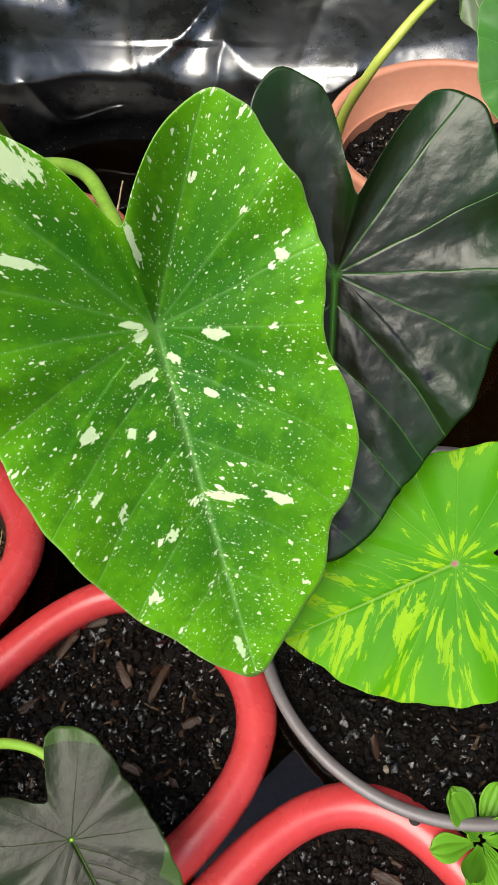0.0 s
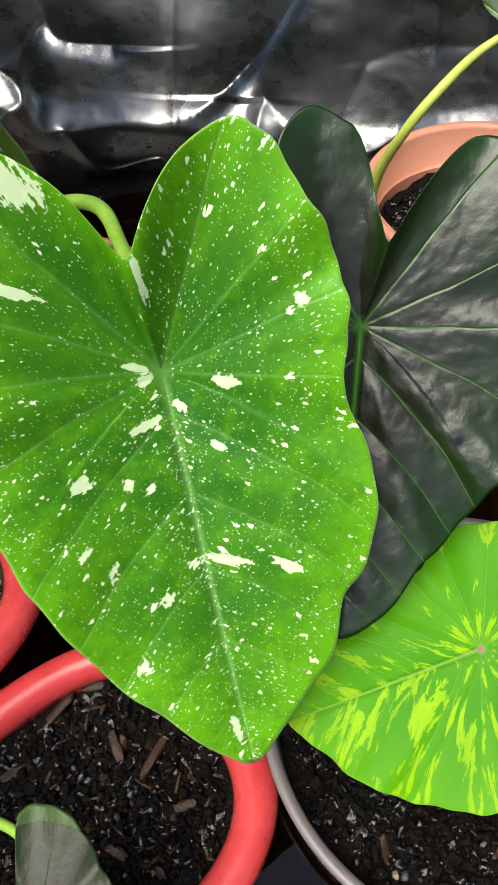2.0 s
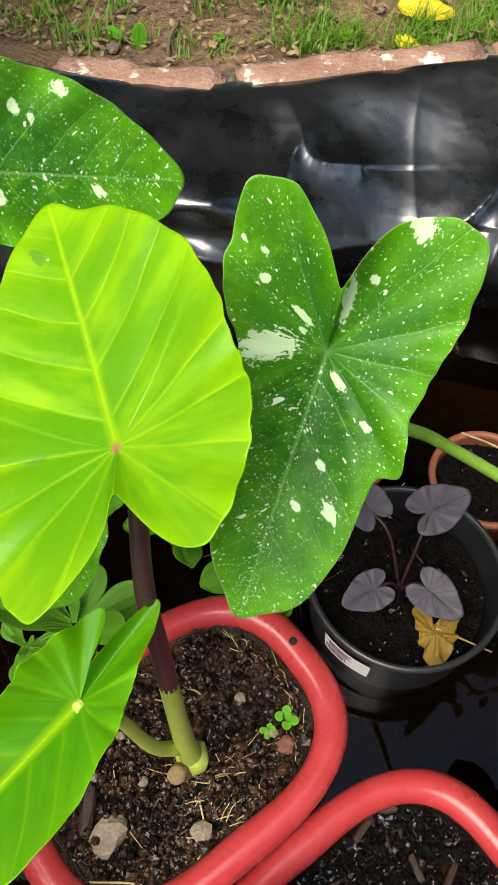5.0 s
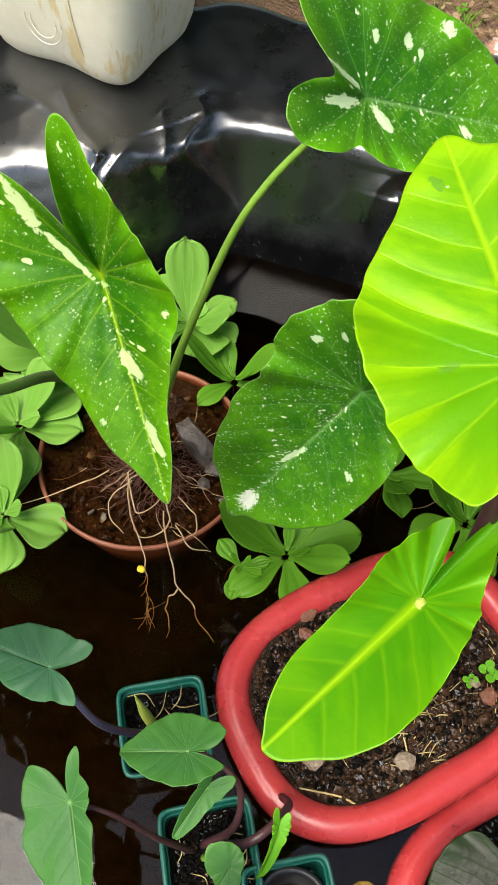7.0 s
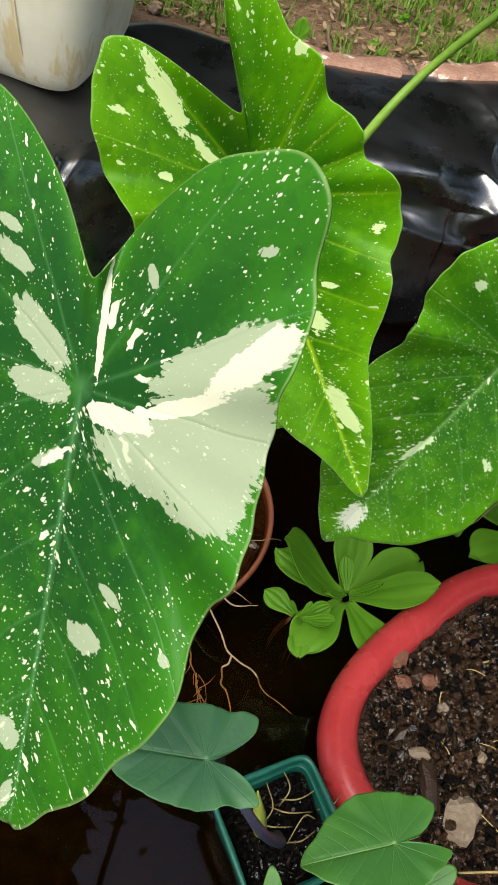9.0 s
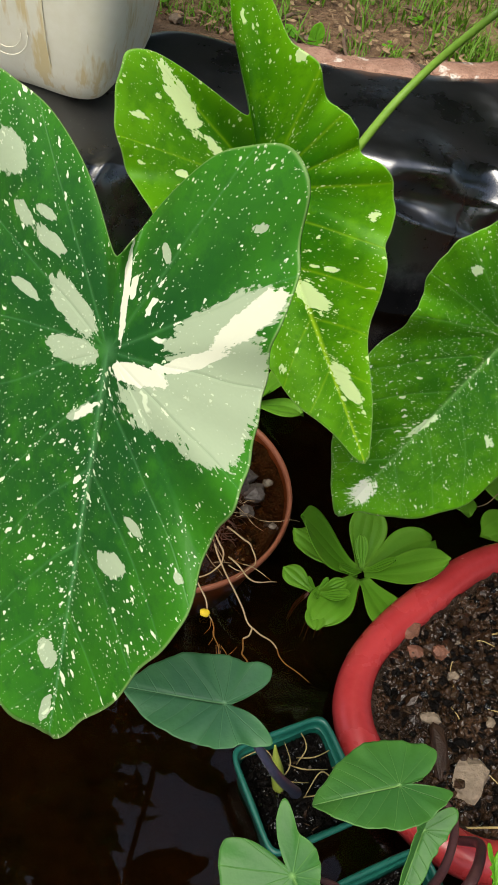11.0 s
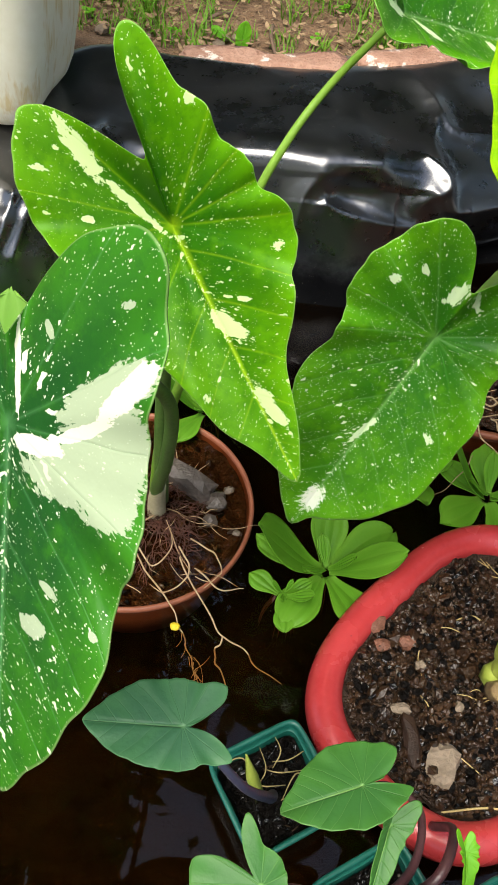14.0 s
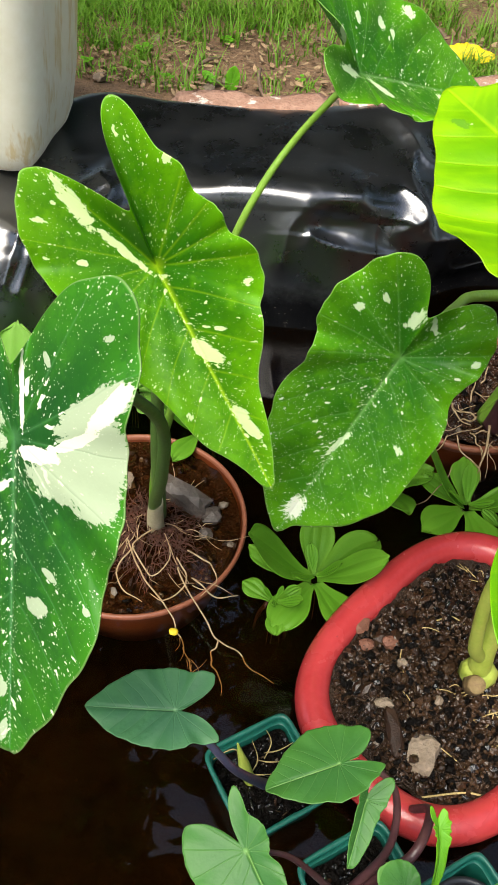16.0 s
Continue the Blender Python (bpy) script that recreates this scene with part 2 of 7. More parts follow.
M_LIME2 = leaf_material("lime_green_leaf", (0.075, 0.31, 0.002), (0.155, 0.44, 0.002), (0.44, 0.72, 0.008), None, 0, 0.40, 0.40, show=0.8, dot=(0.55, 0.62, 0.20), relief=0.4, margin=True, soft=2.6, cloud=0.9, ribs=0.22)
M_YELLOW = leaf_material("mottled_leaf", (0.046, 0.225, 0.003), (0.095, 0.32, 0.003), (0.22, 0.42, 0.08), None, 0, 0.42, 0.30, blotch=(0.27, 0.48, 0.004), dot=(0.35, 0.12, 0.16), relief=0.4, margin=True, spec=0.08)
M_BLACKLEAF = leaf_material("dark_leaf", (0.007, 0.008, 0.003), (0.005, 0.026, 0.002), (0.05, 0.17, 0.02), None, 0, 0.34, 0.05, spec=0.40, relief=0.5, show=0.85, crinkle=0.28, ribs=0.5, patch=((0.002, 0.002, 0.002), (0.002, 0.002, 0.002)))
M_SMALLDARK = leaf_material("young_dark_leaf", (0.016, 0.016, 0.010), (0.014, 0.028, 0.007), (0.10, 0.22, 0.03), None, 0, 0.36, 0.08, spec=0.2, show=0.6, dot=(0.25, 0.55, 0.01), relief=0.6, crinkle=0.5)
M_SMALLGREEN = leaf_material("young_green_leaf", (0.040, 0.145, 0.030), (0.062, 0.20, 0.030), (0.26, 0.48, 0.14), None, 0, 0.44, 0.28, crinkle=0.35, cloud=0.7, margin=True)
M_SMALLBLUE = leaf_material("young_bluish_leaf", (0.040, 0.135, 0.060), (0.062, 0.19, 0.068), (0.19, 0.38, 0.17), None, 0, 0.44, 0.2, crinkle=0.35, cloud=0.7, margin=True)
M_GREYLEAF = leaf_material("grey_green_leaf", (0.075, 0.105, 0.060), (0.10, 0.15, 0.07), (0.26, 0.44, 0.06), None, 0, 0.42, 0.15, show=0.8, ribs=0.8, spec=0.4)
M_MAUVE = leaf_material("seedling_leaf", (0.055, 0.045, 0.06), (0.08, 0.07, 0.085), (0.10, 0.10, 0.10), None, 0, 0.5, 0.1)
M_LETTUCE = leaf_material("lettuce_leaf", (0.14, 0.38, 0.022), (0.22, 0.50, 0.038), (0.28, 0.54, 0.07), None, 0, 0.42, 0.48, simple=True)
M_LETTUCE_PALE = leaf_material("pale_lettuce_leaf", (0.20, 0.45, 0.055), (0.30, 0.56, 0.10), (0.46, 0.68, 0.22), None, 0, 0.5, 0.45, simple=True)
M_CLOVER = leaf_material("clover_leaf", (0.12, 0.38, 0.015), (0.17, 0.46, 0.015), (0.20, 0.46, 0.05), None, 0, 0.5, 0.3)
M_DEADLEAF = leaf_material("withered_leaf", (0.22, 0.13, 0.02), (0.34, 0.22, 0.03), (0.3, 0.2, 0.06), None, 0, 0.6, 0.2)
M_FALLEN = leaf_material("yellow_fallen_leaf", (0.80, 0.60, 0.005), (0.82, 0.66, 0.01), (0.8, 0.7, 0.1), None, 0, 0.5, 0.25)
M_TREELEAF = leaf_material("tree_leaf", (0.03, 0.08, 0.012), (0.05, 0.12, 0.015), (0.08, 0.14, 0.03), None, 0, 0.5, 0.3, simple=True)

M_RED = plain("red_plastic", (0.36, 0.028, 0.030), (0.47, 0.048, 0.049), 18, 0.27, 0.12, 9, 0.001, ((0.13, 0.022, 0.018), 55, 0.325))
M_BROWN = plain("brown_plastic", (0.20, 0.062, 0.028), (0.27, 0.09, 0.045), 16, 0.48, 0.15, 8, 0.001, ((0.10, 0.045, 0.03), 45, 0.33))
M_PINKBROWN = plain("faded_brown_plastic", (0.42, 0.17, 0.10), (0.50, 0.22, 0.14), 14, 0.5, 0.15, 8, 0.001, ((0.12, 0.06, 0.04), 70, 0.34))
M_BLACKPOT = plain("black_plastic", (0.013, 0.013, 0.014), (0.024, 0.024, 0.026), 20, 0.34, 0.1, 8, 0.001, ((0.06, 0.05, 0.04), 60, 0.30))
M_GREYPOT = plain("grey_plastic", (0.10, 0.088, 0.088), (0.14, 0.125, 0.125), 20, 0.45, 0.12, 8, 0.001)
M_GREENPOT = plain("green_plastic", (0.006, 0.085, 0.060), (0.010, 0.12, 0.085), 25, 0.38, 0.12, 8, 0.001, ((0.03, 0.045, 0.03), 60, 0.33))
M_HOLE = plain("hole_dark", (0.004, 0.003, 0.003), (0.008, 0.006, 0.006), 30, 0.8)
M_SOIL = plain("wet_soil", (0.0015, 0.0011, 0.0009), (0.007, 0.005, 0.0035), 55, 0.45, 1.0, 5, 0.006, ((0.025, 0.016, 0.009), 120, 0.20), spec=0.1)
M_SOILRED = plain("brown_soil", (0.008, 0.0045, 0.0025), (0.040, 0.022, 0.012), 50, 0.45, 1.0, 5, 0.006, ((0.14, 0.095, 0.055), 130, 0.34), spec=0.25)
M_SILT = plain("drowned_silt", (0.014, 0.006, 0.003), (0.060, 0.025, 0.010), 45, 0.2, 1.0, 5, 0.005, ((0.12, 0.06, 0.025), 30, 0.40))
M_STONE = plain("grey_stone", (0.10, 0.075, 0.048), (0.31, 0.235, 0.165), 40, 0.75, 0.7, 5, 0.003)
M_SLATE = plain("wet_stone", (0.035, 0.027, 0.022), (0.13, 0.105, 0.088), 40, 0.45, 0.7, 5, 0.003)
M_REDCHIP = plain("brick_chip", (0.10, 0.038, 0.022), (0.22, 0.09, 0.05), 60, 0.7, 0.6)
M_ROOT = plain("pale_root", (0.26, 0.16, 0.07), (0.56, 0.41, 0.24), 90, 0.6, 0.4)
M_STRAW = plain("straw", (0.28, 0.20, 0.07), (0.50, 0.38, 0.16), 90, 0.6, 0.3)
M_DARKROOT = plain("red_rootlet", (0.030, 0.009, 0.005), (0.13, 0.042, 0.020), 80, 0.6, 0.4)
M_STEM = plain("green_stalk", (0.12, 0.25, 0.02), (0.20, 0.36, 0.04), 30, 0.42, 0.2)
M_STEMDARK = plain("dark_green_stalk", (0.05, 0.11, 0.02), (0.10, 0.18, 0.035), 30, 0.42, 0.2)
M_STEMPALE = plain("pale_stalk", (0.27, 0.36, 0.04), (0.42, 0.47, 0.09), 30, 0.45, 0.2)
M_STEMPURPLE = plain("purple_stalk", (0.032, 0.011, 0.015), (0.072, 0.028, 0.028), 30, 0.42, 0.2)
M_STEMBLUE = plain("bluish_stalk", (0.025, 0.025, 0.05), (0.05, 0.05, 0.085), 30, 0.4, 0.2)
M_FOOT = plain("pale_stalk_foot", (0.42, 0.36, 0.20), (0.62, 0.55, 0.36), 40, 0.5, 0.2)
M_CUT = plain("cut_stalk", (0.12, 0.06, 0.025), (0.30, 0.22, 0.09), 120, 0.7, 0.5)
M_CAN = plain("white_can_plastic", (0.70, 0.65, 0.47), (0.82, 0.79, 0.65), 5, 0.45, 0.15, 12, 0.001, ((0.66, 0.54, 0.29), 16, 0.42), stretch=(1, 1, 0.16))
M_LABEL = plain("label_paper", (0.60, 0.58, 0.55), (0.78, 0.76, 0.73), 60, 0.6, 0.1, 6, 0.001, ((0.15, 0.12, 0.10), 150, 0.36))
M_PRINT = plain("label_print", (0.03, 0.03, 0.03), (0.07, 0.07, 0.07), 60, 0.6)
M_BRICK = plain("old_brick", (0.22, 0.105, 0.065), (0.46, 0.28, 0.20), 22, 0.85, 0.9, 6, 0.005, ((0.68, 0.60, 0.52), 18, 0.45))
M_MORTAR = plain("mossy_mortar", (0.10, 0.08, 0.05), (0.22, 0.18, 0.12), 25, 0.9, 0.9, 6, 0.004, ((0.07, 0.09, 0.02), 20, 0.4))
M_GROUND = plain("bare_earth", (0.085, 0.046, 0.024), (0.27, 0.165, 0.090), 13, 0.9, 1.0, 7, 0.012, ((0.34, 0.25, 0.15), 60, 0.38))
M_LAWN = plain("short_lawn", (0.030, 0.055, 0.012), (0.075, 0.115, 0.030), 6, 0.85, 1.0, 12, 0.02, ((0.12, 0.09, 0.05), 20, 0.34), spec=0.2)
M_TWIG = plain("dead_twig", (0.11, 0.065, 0.04), (0.22, 0.15, 0.10), 60, 0.8, 0.5)
M_LITTER = plain("leaf_litter", (0.12, 0.07, 0.035), (0.42, 0.29, 0.16), 40, 0.8, 0.4)
M_GRASS = leaf_material("grass_blade", (0.13, 0.29, 0.02), (0.20, 0.38, 0.03), (0.2, 0.3, 0.05), None, 0, 0.5, 0.3, simple=True)
M_YELLOWBIT = plain("yellow_petal", (0.70, 0.48, 0.01), (0.80, 0.60, 0.03), 90, 0.6)


def liner_material():
    n = Nodes("black_liner")
    c = n.co()
    dust = n.noise(c, 7, 5, 0.65)
    speck = n.noise(c, 230, 3, 0.6)
    crumb = n.noise(c, 75, 4, 0.7)
    film = n.noise(c, 26, 5, 0.7)
    col = n.mix(n.ramp(dust, 0.40, 0.75), (0.0016, 0.0017, 0.0021), (0.0075, 0.0075, 0.0082))
    col = n.mix(n.math("MULTIPLY", n.ramp(speck, 0.66, 0.70), n.ramp(dust, 0.44, 0.56)), col, (0.10, 0.095, 0.08))
    col = n.mix(n.math("MULTIPLY", n.math("MULTIPLY", n.ramp(crumb, 0.62, 0.72), 0.7), n.ramp(dust, 0.48, 0.6)), col, (0.060, 0.055, 0.048))
    r = n.math("ADD", 0.205, n.math("ADD", n.math("MULTIPLY", n.ramp(dust, 0.3, 0.7), 0.14), n.math("MULTIPLY", n.ramp(film, 0.4, 0.7), 0.07)))
    h = n.math("ADD", n.noise(c, 13, 2, 0.5, 0.4), n.math("MULTIPLY", n.noise(c, 42, 3, 0.5, 0.5), 0.10))
    h = n.math("ADD", h, n.math("MULTIPLY", n.noise(c, 420, 2), 0.012))
    # Gloss and colour are cut by height near the water to keep out reflections.
    z = n.add("ShaderNodeSeparateXYZ", 2, Vector=n.add("ShaderNodeNewGeometry", 0))
    below_water = n.ramp(n.math("ADD", z, n.math("MULTIPLY", dust, 0.006)), 0.003, -0.004)
    col = n.mix(below_water, col, (0.003, 0.002, 0.001))
    r = n.math("ADD", r, n.math("MULTIPLY", below_water, 0.6))
    dull_band = n.ramp(n.math("ADD", z, n.math("MULTIPLY", n.math("SUBTRACT", film, 0.5), 0.05)), 0.075, 0.030)
    r = n.math("ADD", r, n.math("MULTIPLY", dull_band, 0.22))
    gloss = n.math("MULTIPLY", n.math("SUBTRACT", 1.0, below_water), n.math("SUBTRACT", 1.0, n.math("MULTIPLY", dull_band, 0.82)))
    p = n.add("ShaderNodeBsdfPrincipled", Base_Color=col, Roughness=r, Normal=n.bump(h, 0.16, 0.02), Specular_IOR_Level=gloss, IOR=n.math("ADD", 1.05, n.math("MULTIPLY", gloss, 0.75)))
    return n.surface(p)


def water_material():
    n = Nodes("pond_water")
    c = n.co()
    h = n.noise(c, 9, 2)
    p = n.add("ShaderNodeBsdfPrincipled", Base_Color=(0.30, 0.15, 0.05), Roughness=0.0, IOR=1.33, Transmission_Weight=1.0, Normal=n.bump(h, 0.03, 0.01))
    return n.surface(p)


M_LINER = liner_material()
M_WATER = water_material()
M_BED = plain("pond_sludge", (0.0015, 0.0009, 0.0003), (0.011, 0.0062, 0.0020), 7, 0.9, 0.6, 8, 0.006, spec=0.0)


# ---- building blocks ----
BASE = {}


def make_mesh(name, verts, faces, mat, smooth=True):
    me = bpy.data.meshes.new(name)
    me.from_pydata([tuple(map(float, v)) for v in verts], [], [tuple(map(int, f)) for f in faces])
    me.materials.append(mat)
    if smooth:
        me.polygons.foreach_set("use_smooth", [True] * len(me.polygons))
    me.update()
    return me


def thing(name, base, label, category, group="", kind=""):
    """An Empty at its base, to carry parts."""
    ob = new(name)
    ob.empty_display_size = 0.02
    ob.location = base
    BASE[ob.name] = np.array(base, float)
    return tagged(ob, label, category, group, kind)


def part(name, geo, mat, parent, label="", smooth=True):
    """One mesh under a thing or a part; geo is (verts, faces) in the world's metres."""
    base = BASE[parent.name]
    me = make_mesh(name, np.asarray(geo[0]) - base, geo[1], mat, smooth)
    ob = new(name, me)
    ob.parent = parent
    BASE[ob.name] = base
    return tagged(ob, label)


def single(name, geo, mat, label, category, group="", kind="", smooth=True):
    """A thing of one mesh, with its origin at its middle foot."""
    v = np.asarray(geo[0], float)
    base = np.array([(v[:, 0].min() + v[:, 0].max()) / 2, (v[:, 1].min() + v[:, 1].max()) / 2, v[:, 2].min()])
    ob = new(name, make_mesh(name, v - base, geo[1], mat, smooth))
    ob.location = base
    BASE[ob.name] = base
    return tagged(ob, label, category, group, kind)


def join(*geos):
    vs, fs, k = [], [], 0
    for v, f in geos:
        vs.append(np.asarray(v, float))
        fs += [tuple(i + k for i in q) for q in f]
        k += len(v)
    return np.vstack(vs), fs


def spline(points, n=24):
    """A smooth way through the points."""
    p = np.array(points, float)
    p = np.vstack([2 * p[0] - p[1], p, 2 * p[-1] - p[-2]])
    out = []
    for i in range(1, len(p) - 2):
        a, b, c, d = p[i - 1:i + 3]
        for t in np.linspace(0, 1, n, endpoint=False):
            out.append(0.5 * (2 * b + (c - a) * t + (2 * a - 5 * b + 4 * c - d) * t * t + (3 * b - a - 3 * c + d) * t ** 3))
    out.append(p[-2])
    return np.array(out)


def tube(points, radii, sides=10, n=10, flat=1.0):
    """A tapered stalk through the points, closed at both ends."""
    p = spline(points, n)
    r = np.interp(np.linspace(0, 1, len(p)), np.linspace(0, 1, len(radii)), radii)
    t = np.gradient(p, axis=0)
    t /= np.linalg.norm(t, axis=1)[:, None] + 1e-12
    side = np.cross(t[0], (0.3, 0.2, 1.0))
    if np.linalg.norm(side) < 1e-3:
        side = np.cross(t[0], (1.0, 0, 0))
    vs, fs = [], []
    for i in range(len(p)):
        side = side - t[i] * (side @ t[i])
        side /= np.linalg.norm(side)
        up = np.cross(t[i], side)
        for k in range(sides):
            a = 2 * math.pi * k / sides
            vs.append(p[i] + r[i] * (side * math.cos(a) + up * math.sin(a) * flat))
    for i in range(len(p) - 1):
        for k in range(sides):
            l = (k + 1) % sides
            fs.append((i * sides + k, i * sides + l, (i + 1) * sides + l, (i + 1) * sides + k))
    fs.append(tuple(range(sides))[::-1])
    fs.append(tuple((len(p) - 1) * sides + k for k in range(sides)))
    return np.array(vs), fs


def lathe(centre, outline, profile, n=96):
    """A ring form: outline gives the radius for an angle, profile the steps (out from it, height)."""
    ang = np.linspace(0, 2 * math.pi, n, endpoint=False)
    R = np.array([outline(a) for a in ang])
    vs, fs = [], []
    for dr, z in profile:
        for a, r in zip(ang, R):
            vs.append((centre[0] + (r + dr) * math.cos(a), centre[1] + (r + dr) * math.sin(a), centre[2] + z))
    for i in range(len(profile) - 1):
        for k in range(n):
            l = (k + 1) % n
            fs.append((i * n + k, i * n + l, (i + 1) * n + l, (i + 1) * n + k))
    return np.array(vs), fs


def lump(centre, size, seed, turn=0.0, rough=0.25, flat=0.0, cuts=2):
    """A broken stone: a faceted lump, set at turn degrees."""
    bm = bmesh.new()
    bmesh.ops.create_icosphere(bm, subdivisions=cuts, radius=1.0)
    c, s = math.cos(radians(turn)), math.sin(radians(turn))
    vs = []
    for v in bm.verts:
        q = v.co.copy()
        m = max(abs(q.x), abs(q.y), abs(q.z))
        q = q * (0.45 + 0.55 / m * 0.8)
        q *= 1 + rough * noise.noise(q * 1.3 + Vector((seed * 3.1, seed, 0)))
        x, y, z = q.x * size[0], q.y * size[1], q.z * size[2]
        vs.append((centre[0] + c * x - s * y, centre[1] + s * x + c * y, centre[2] + z + flat * x))
    fs = [tuple(v.index for v in f.verts) for f in bm.faces]
    bm.free()
    return np.array(vs), fs


def box(centre, size, turn=0.0, bevel=0.0, tilt=0.0):
    bm = bmesh.new()
    bmesh.ops.create_cube(bm, size=1.0)
    for v in bm.verts:
        v.co = Vector((v.co.x * size[0], v.co.y * size[1], v.co.z * size[2]))
    if bevel:
        bmesh.ops.bevel(bm, geom=bm.edges[:], offset=bevel, segments=2, affect="EDGES")
    m = pose(*centre, tilt, 0, turn)
    vs = [tuple(m @ v.co) for v in bm.verts]
    bm.verts.index_update()
    fs = [tuple(v.index for v in f.verts) for f in bm.faces]
    bm.free()
    return np.array(vs), fs


# ---- leaves ----
# centre where the stalk joins, way to the tip, way the face looks, then (degrees round from the tip, reach in cm)
LEAVES = {}
LEAVES["A"] = ((0.051, 0.25, 0.418), (0.233, -0.438, -0.868), (0.373, -0.784, 0.496),
               [(0, 27.6), (5, 25.7), (15, 23.0), (25, 19.0), (29, 18.7), (47, 14.6), (67, 10.7), (120, 10.8), (141, 11.8), (176, 4.5), (210, 12.1), (240, 9.7), (268, 8.9), (316, 13.2), (346, 21.3), (356, 25.8)])
LEAVES["D"] = ((0.161, 0.337, 0.366), (-0.007, -0.638, -0.77), (0.102, -0.767, 0.634),
               [(0, 20.5), (21, 15.7), (36, 13.8), (88, 11.4), (120, 11.9), (145, 13.4), (154, 12.3), (168, 5.0), (177, 6.4), (189, 11.5), (201, 12.7), (222, 9.0), (240, 7.4), (277, 6.4), (325, 9.5), (351, 15.7), (356, 17.9)])
LEAVES["Y"] = ((0.258, 0.212, 0.197), (-0.891, -0.359, -0.279), (-0.099, -0.445, 0.89),
               [(0, 13.9), (6, 13.3), (20, 12.1), (60, 10.2), (96, 9.8), (120, 8.6), (152, 5.1), (171, 2.9), (194, 9.1), (209, 10.5), (240, 8.6), (258, 8.2), (287, 6.5), (312, 6.8), (351, 12.3), (356, 13.0)])
LEAVES["R"] = ((-0.195, 0.427, 0.506), (-0.157, -0.655, -0.739), (0.154, -0.755, 0.637),
               [(0, 21.7), (4, 21.0), (12, 19.4), (39, 10.5), (46, 11.0), (55, 9.5), (71, 7.8), (89, 7.8), (120, 10.1), (142, 12.6), (166, 9.6), (182, 4.1), (201, 8.5), (208, 11.0), (219, 11.9), (240, 9.5), (289, 5.9), (311, 6.9), (339, 12.8), (354, 19.5)])
LEAVES["L"] = ((-0.3, 0.282, 0.566), (-0.449, 0.891, -0.074), (-0.427, -0.141, 0.893),
               [(0, 22.1), (7, 20.2), (23, 16.0), (45, 13.5), (60, 11.6), (86, 9.6), (120, 9.4), (139, 9.6), (152, 7.0), (177, 2.8), (207, 9.0), (240, 8.6), (281, 8.8), (299, 10.1), (345, 18.1), (354, 20.1)])
LEAVES["L2"] = ((-0.317, 0.186, 0.421), (-0.464, -0.885, -0.046), (-0.1, 0.0, 0.995),
               [(0, 14.9), (10, 13.5), (47, 6.7), (75, 4.3), (120, 3.7), (150, 4.5), (169, 6.6), (179, 8.1), (180, 8.0), (191, 2.3), (198, 5.3), (203, 6.0), (222, 4.5), (240, 4.0), (254, 3.6), (297, 3.8), (320, 4.9), (333, 6.8), (351, 12.6), (357, 14.1)])
LEAVES["T"] = ((-0.458, 0.482, 0.571), (0.698, 0.595, -0.4), (0.613, -0.206, 0.763),
               [(0, 17.8), (22, 14.5), (52, 10.7), (64, 9.7), (80, 9.4), (120, 10.6), (121, 10.6), (165, 3.5), (191, 7.7), (203, 8.5), (240, 5.1), (249, 4.2), (272, 4.9), (309, 6.5), (340, 12.4), (350, 15.8), (356, 17.1)])
LEAVES["M"] = ((-0.409, 0.367, 0.371), (-0.405, -0.237, -0.883), (0.008, -0.967, 0.256),
               [(0, 22.8), (3, 21.1), (9, 20.3), (28, 17.2), (39, 13.4), (60, 9.1), (79, 6.8), (120, 8.2), (148, 8.6), (178, 4.1), (199, 8.5), (211, 9.3), (240, 8.8), (270, 8.2), (288, 7.6), (299, 8.1), (314, 10.9), (326, 12.9), (346, 18.2), (355, 21.0)])
LEAVES["V2"] = ((-0.605, 0.305, 0.504), (0.445, -0.456, -0.771), (-0.049, -0.872, 0.487),
               [(0, 18.8), (3, 16.9), (12, 11.3), (38, 7.3), (54, 6.8), (91, 4.5), (120, 4.4), (160, 6.7), (177, 10.7), (200, 3.8), (214, 10.3), (221, 11.2), (240, 10.4), (265, 8.8), (297, 8.4), (314, 8.9), (330, 10.2), (349, 14.8), (355, 16.6)])
LEAVES["V1"] = ((-0.659, 0.105, 0.53), (-0.015, -0.6, -0.8), (-0.579, -0.647, 0.496),
               [(0, 18.2), (7, 16.1), (21, 12.8), (38, 10.5), (55, 8.6), (102, 7.8), (120, 9.6), (136, 10.8), (185, 3.7), (217, 12.5), (224, 14.4), (240, 15.8), (271, 15.2), (299, 17.0), (313, 17.5), (338, 17.0)])
LEAVES["S1"] = ((-0.581, 0.085, 0.254), (-1.0, -0.002, -0.013), (-0.013, -0.096, 0.995),
               [(0, 6.8), (3, 6.5), (10, 5.9), (36, 4.1), (51, 3.5), (64, 3.1), (120, 2.8), (142, 3.7), (149, 4.0), (157, 3.3), (184, 0.5), (204, 1.6), (216, 3.4), (226, 4.0), (240, 3.5), (252, 3.1), (289, 3.3), (317, 4.2), (343, 5.5), (355, 6.4)])
LEAVES["S2"] = ((-0.451, 0.071, 0.203), (-0.937, -0.299, -0.179), (-0.243, 0.194, 0.951),
               [(0, 6.2), (8, 5.6), (28, 4.3), (44, 3.7), (58, 3.3), (120, 3.0), (145, 3.3), (159, 3.6), (175, 0.8), (183, 1.7), (186, 1.7), (196, 2.7), (211, 3.8), (240, 3.4), (252, 3.3), (271, 3.5), (299, 3.9), (341, 4.9), (354, 5.8)])
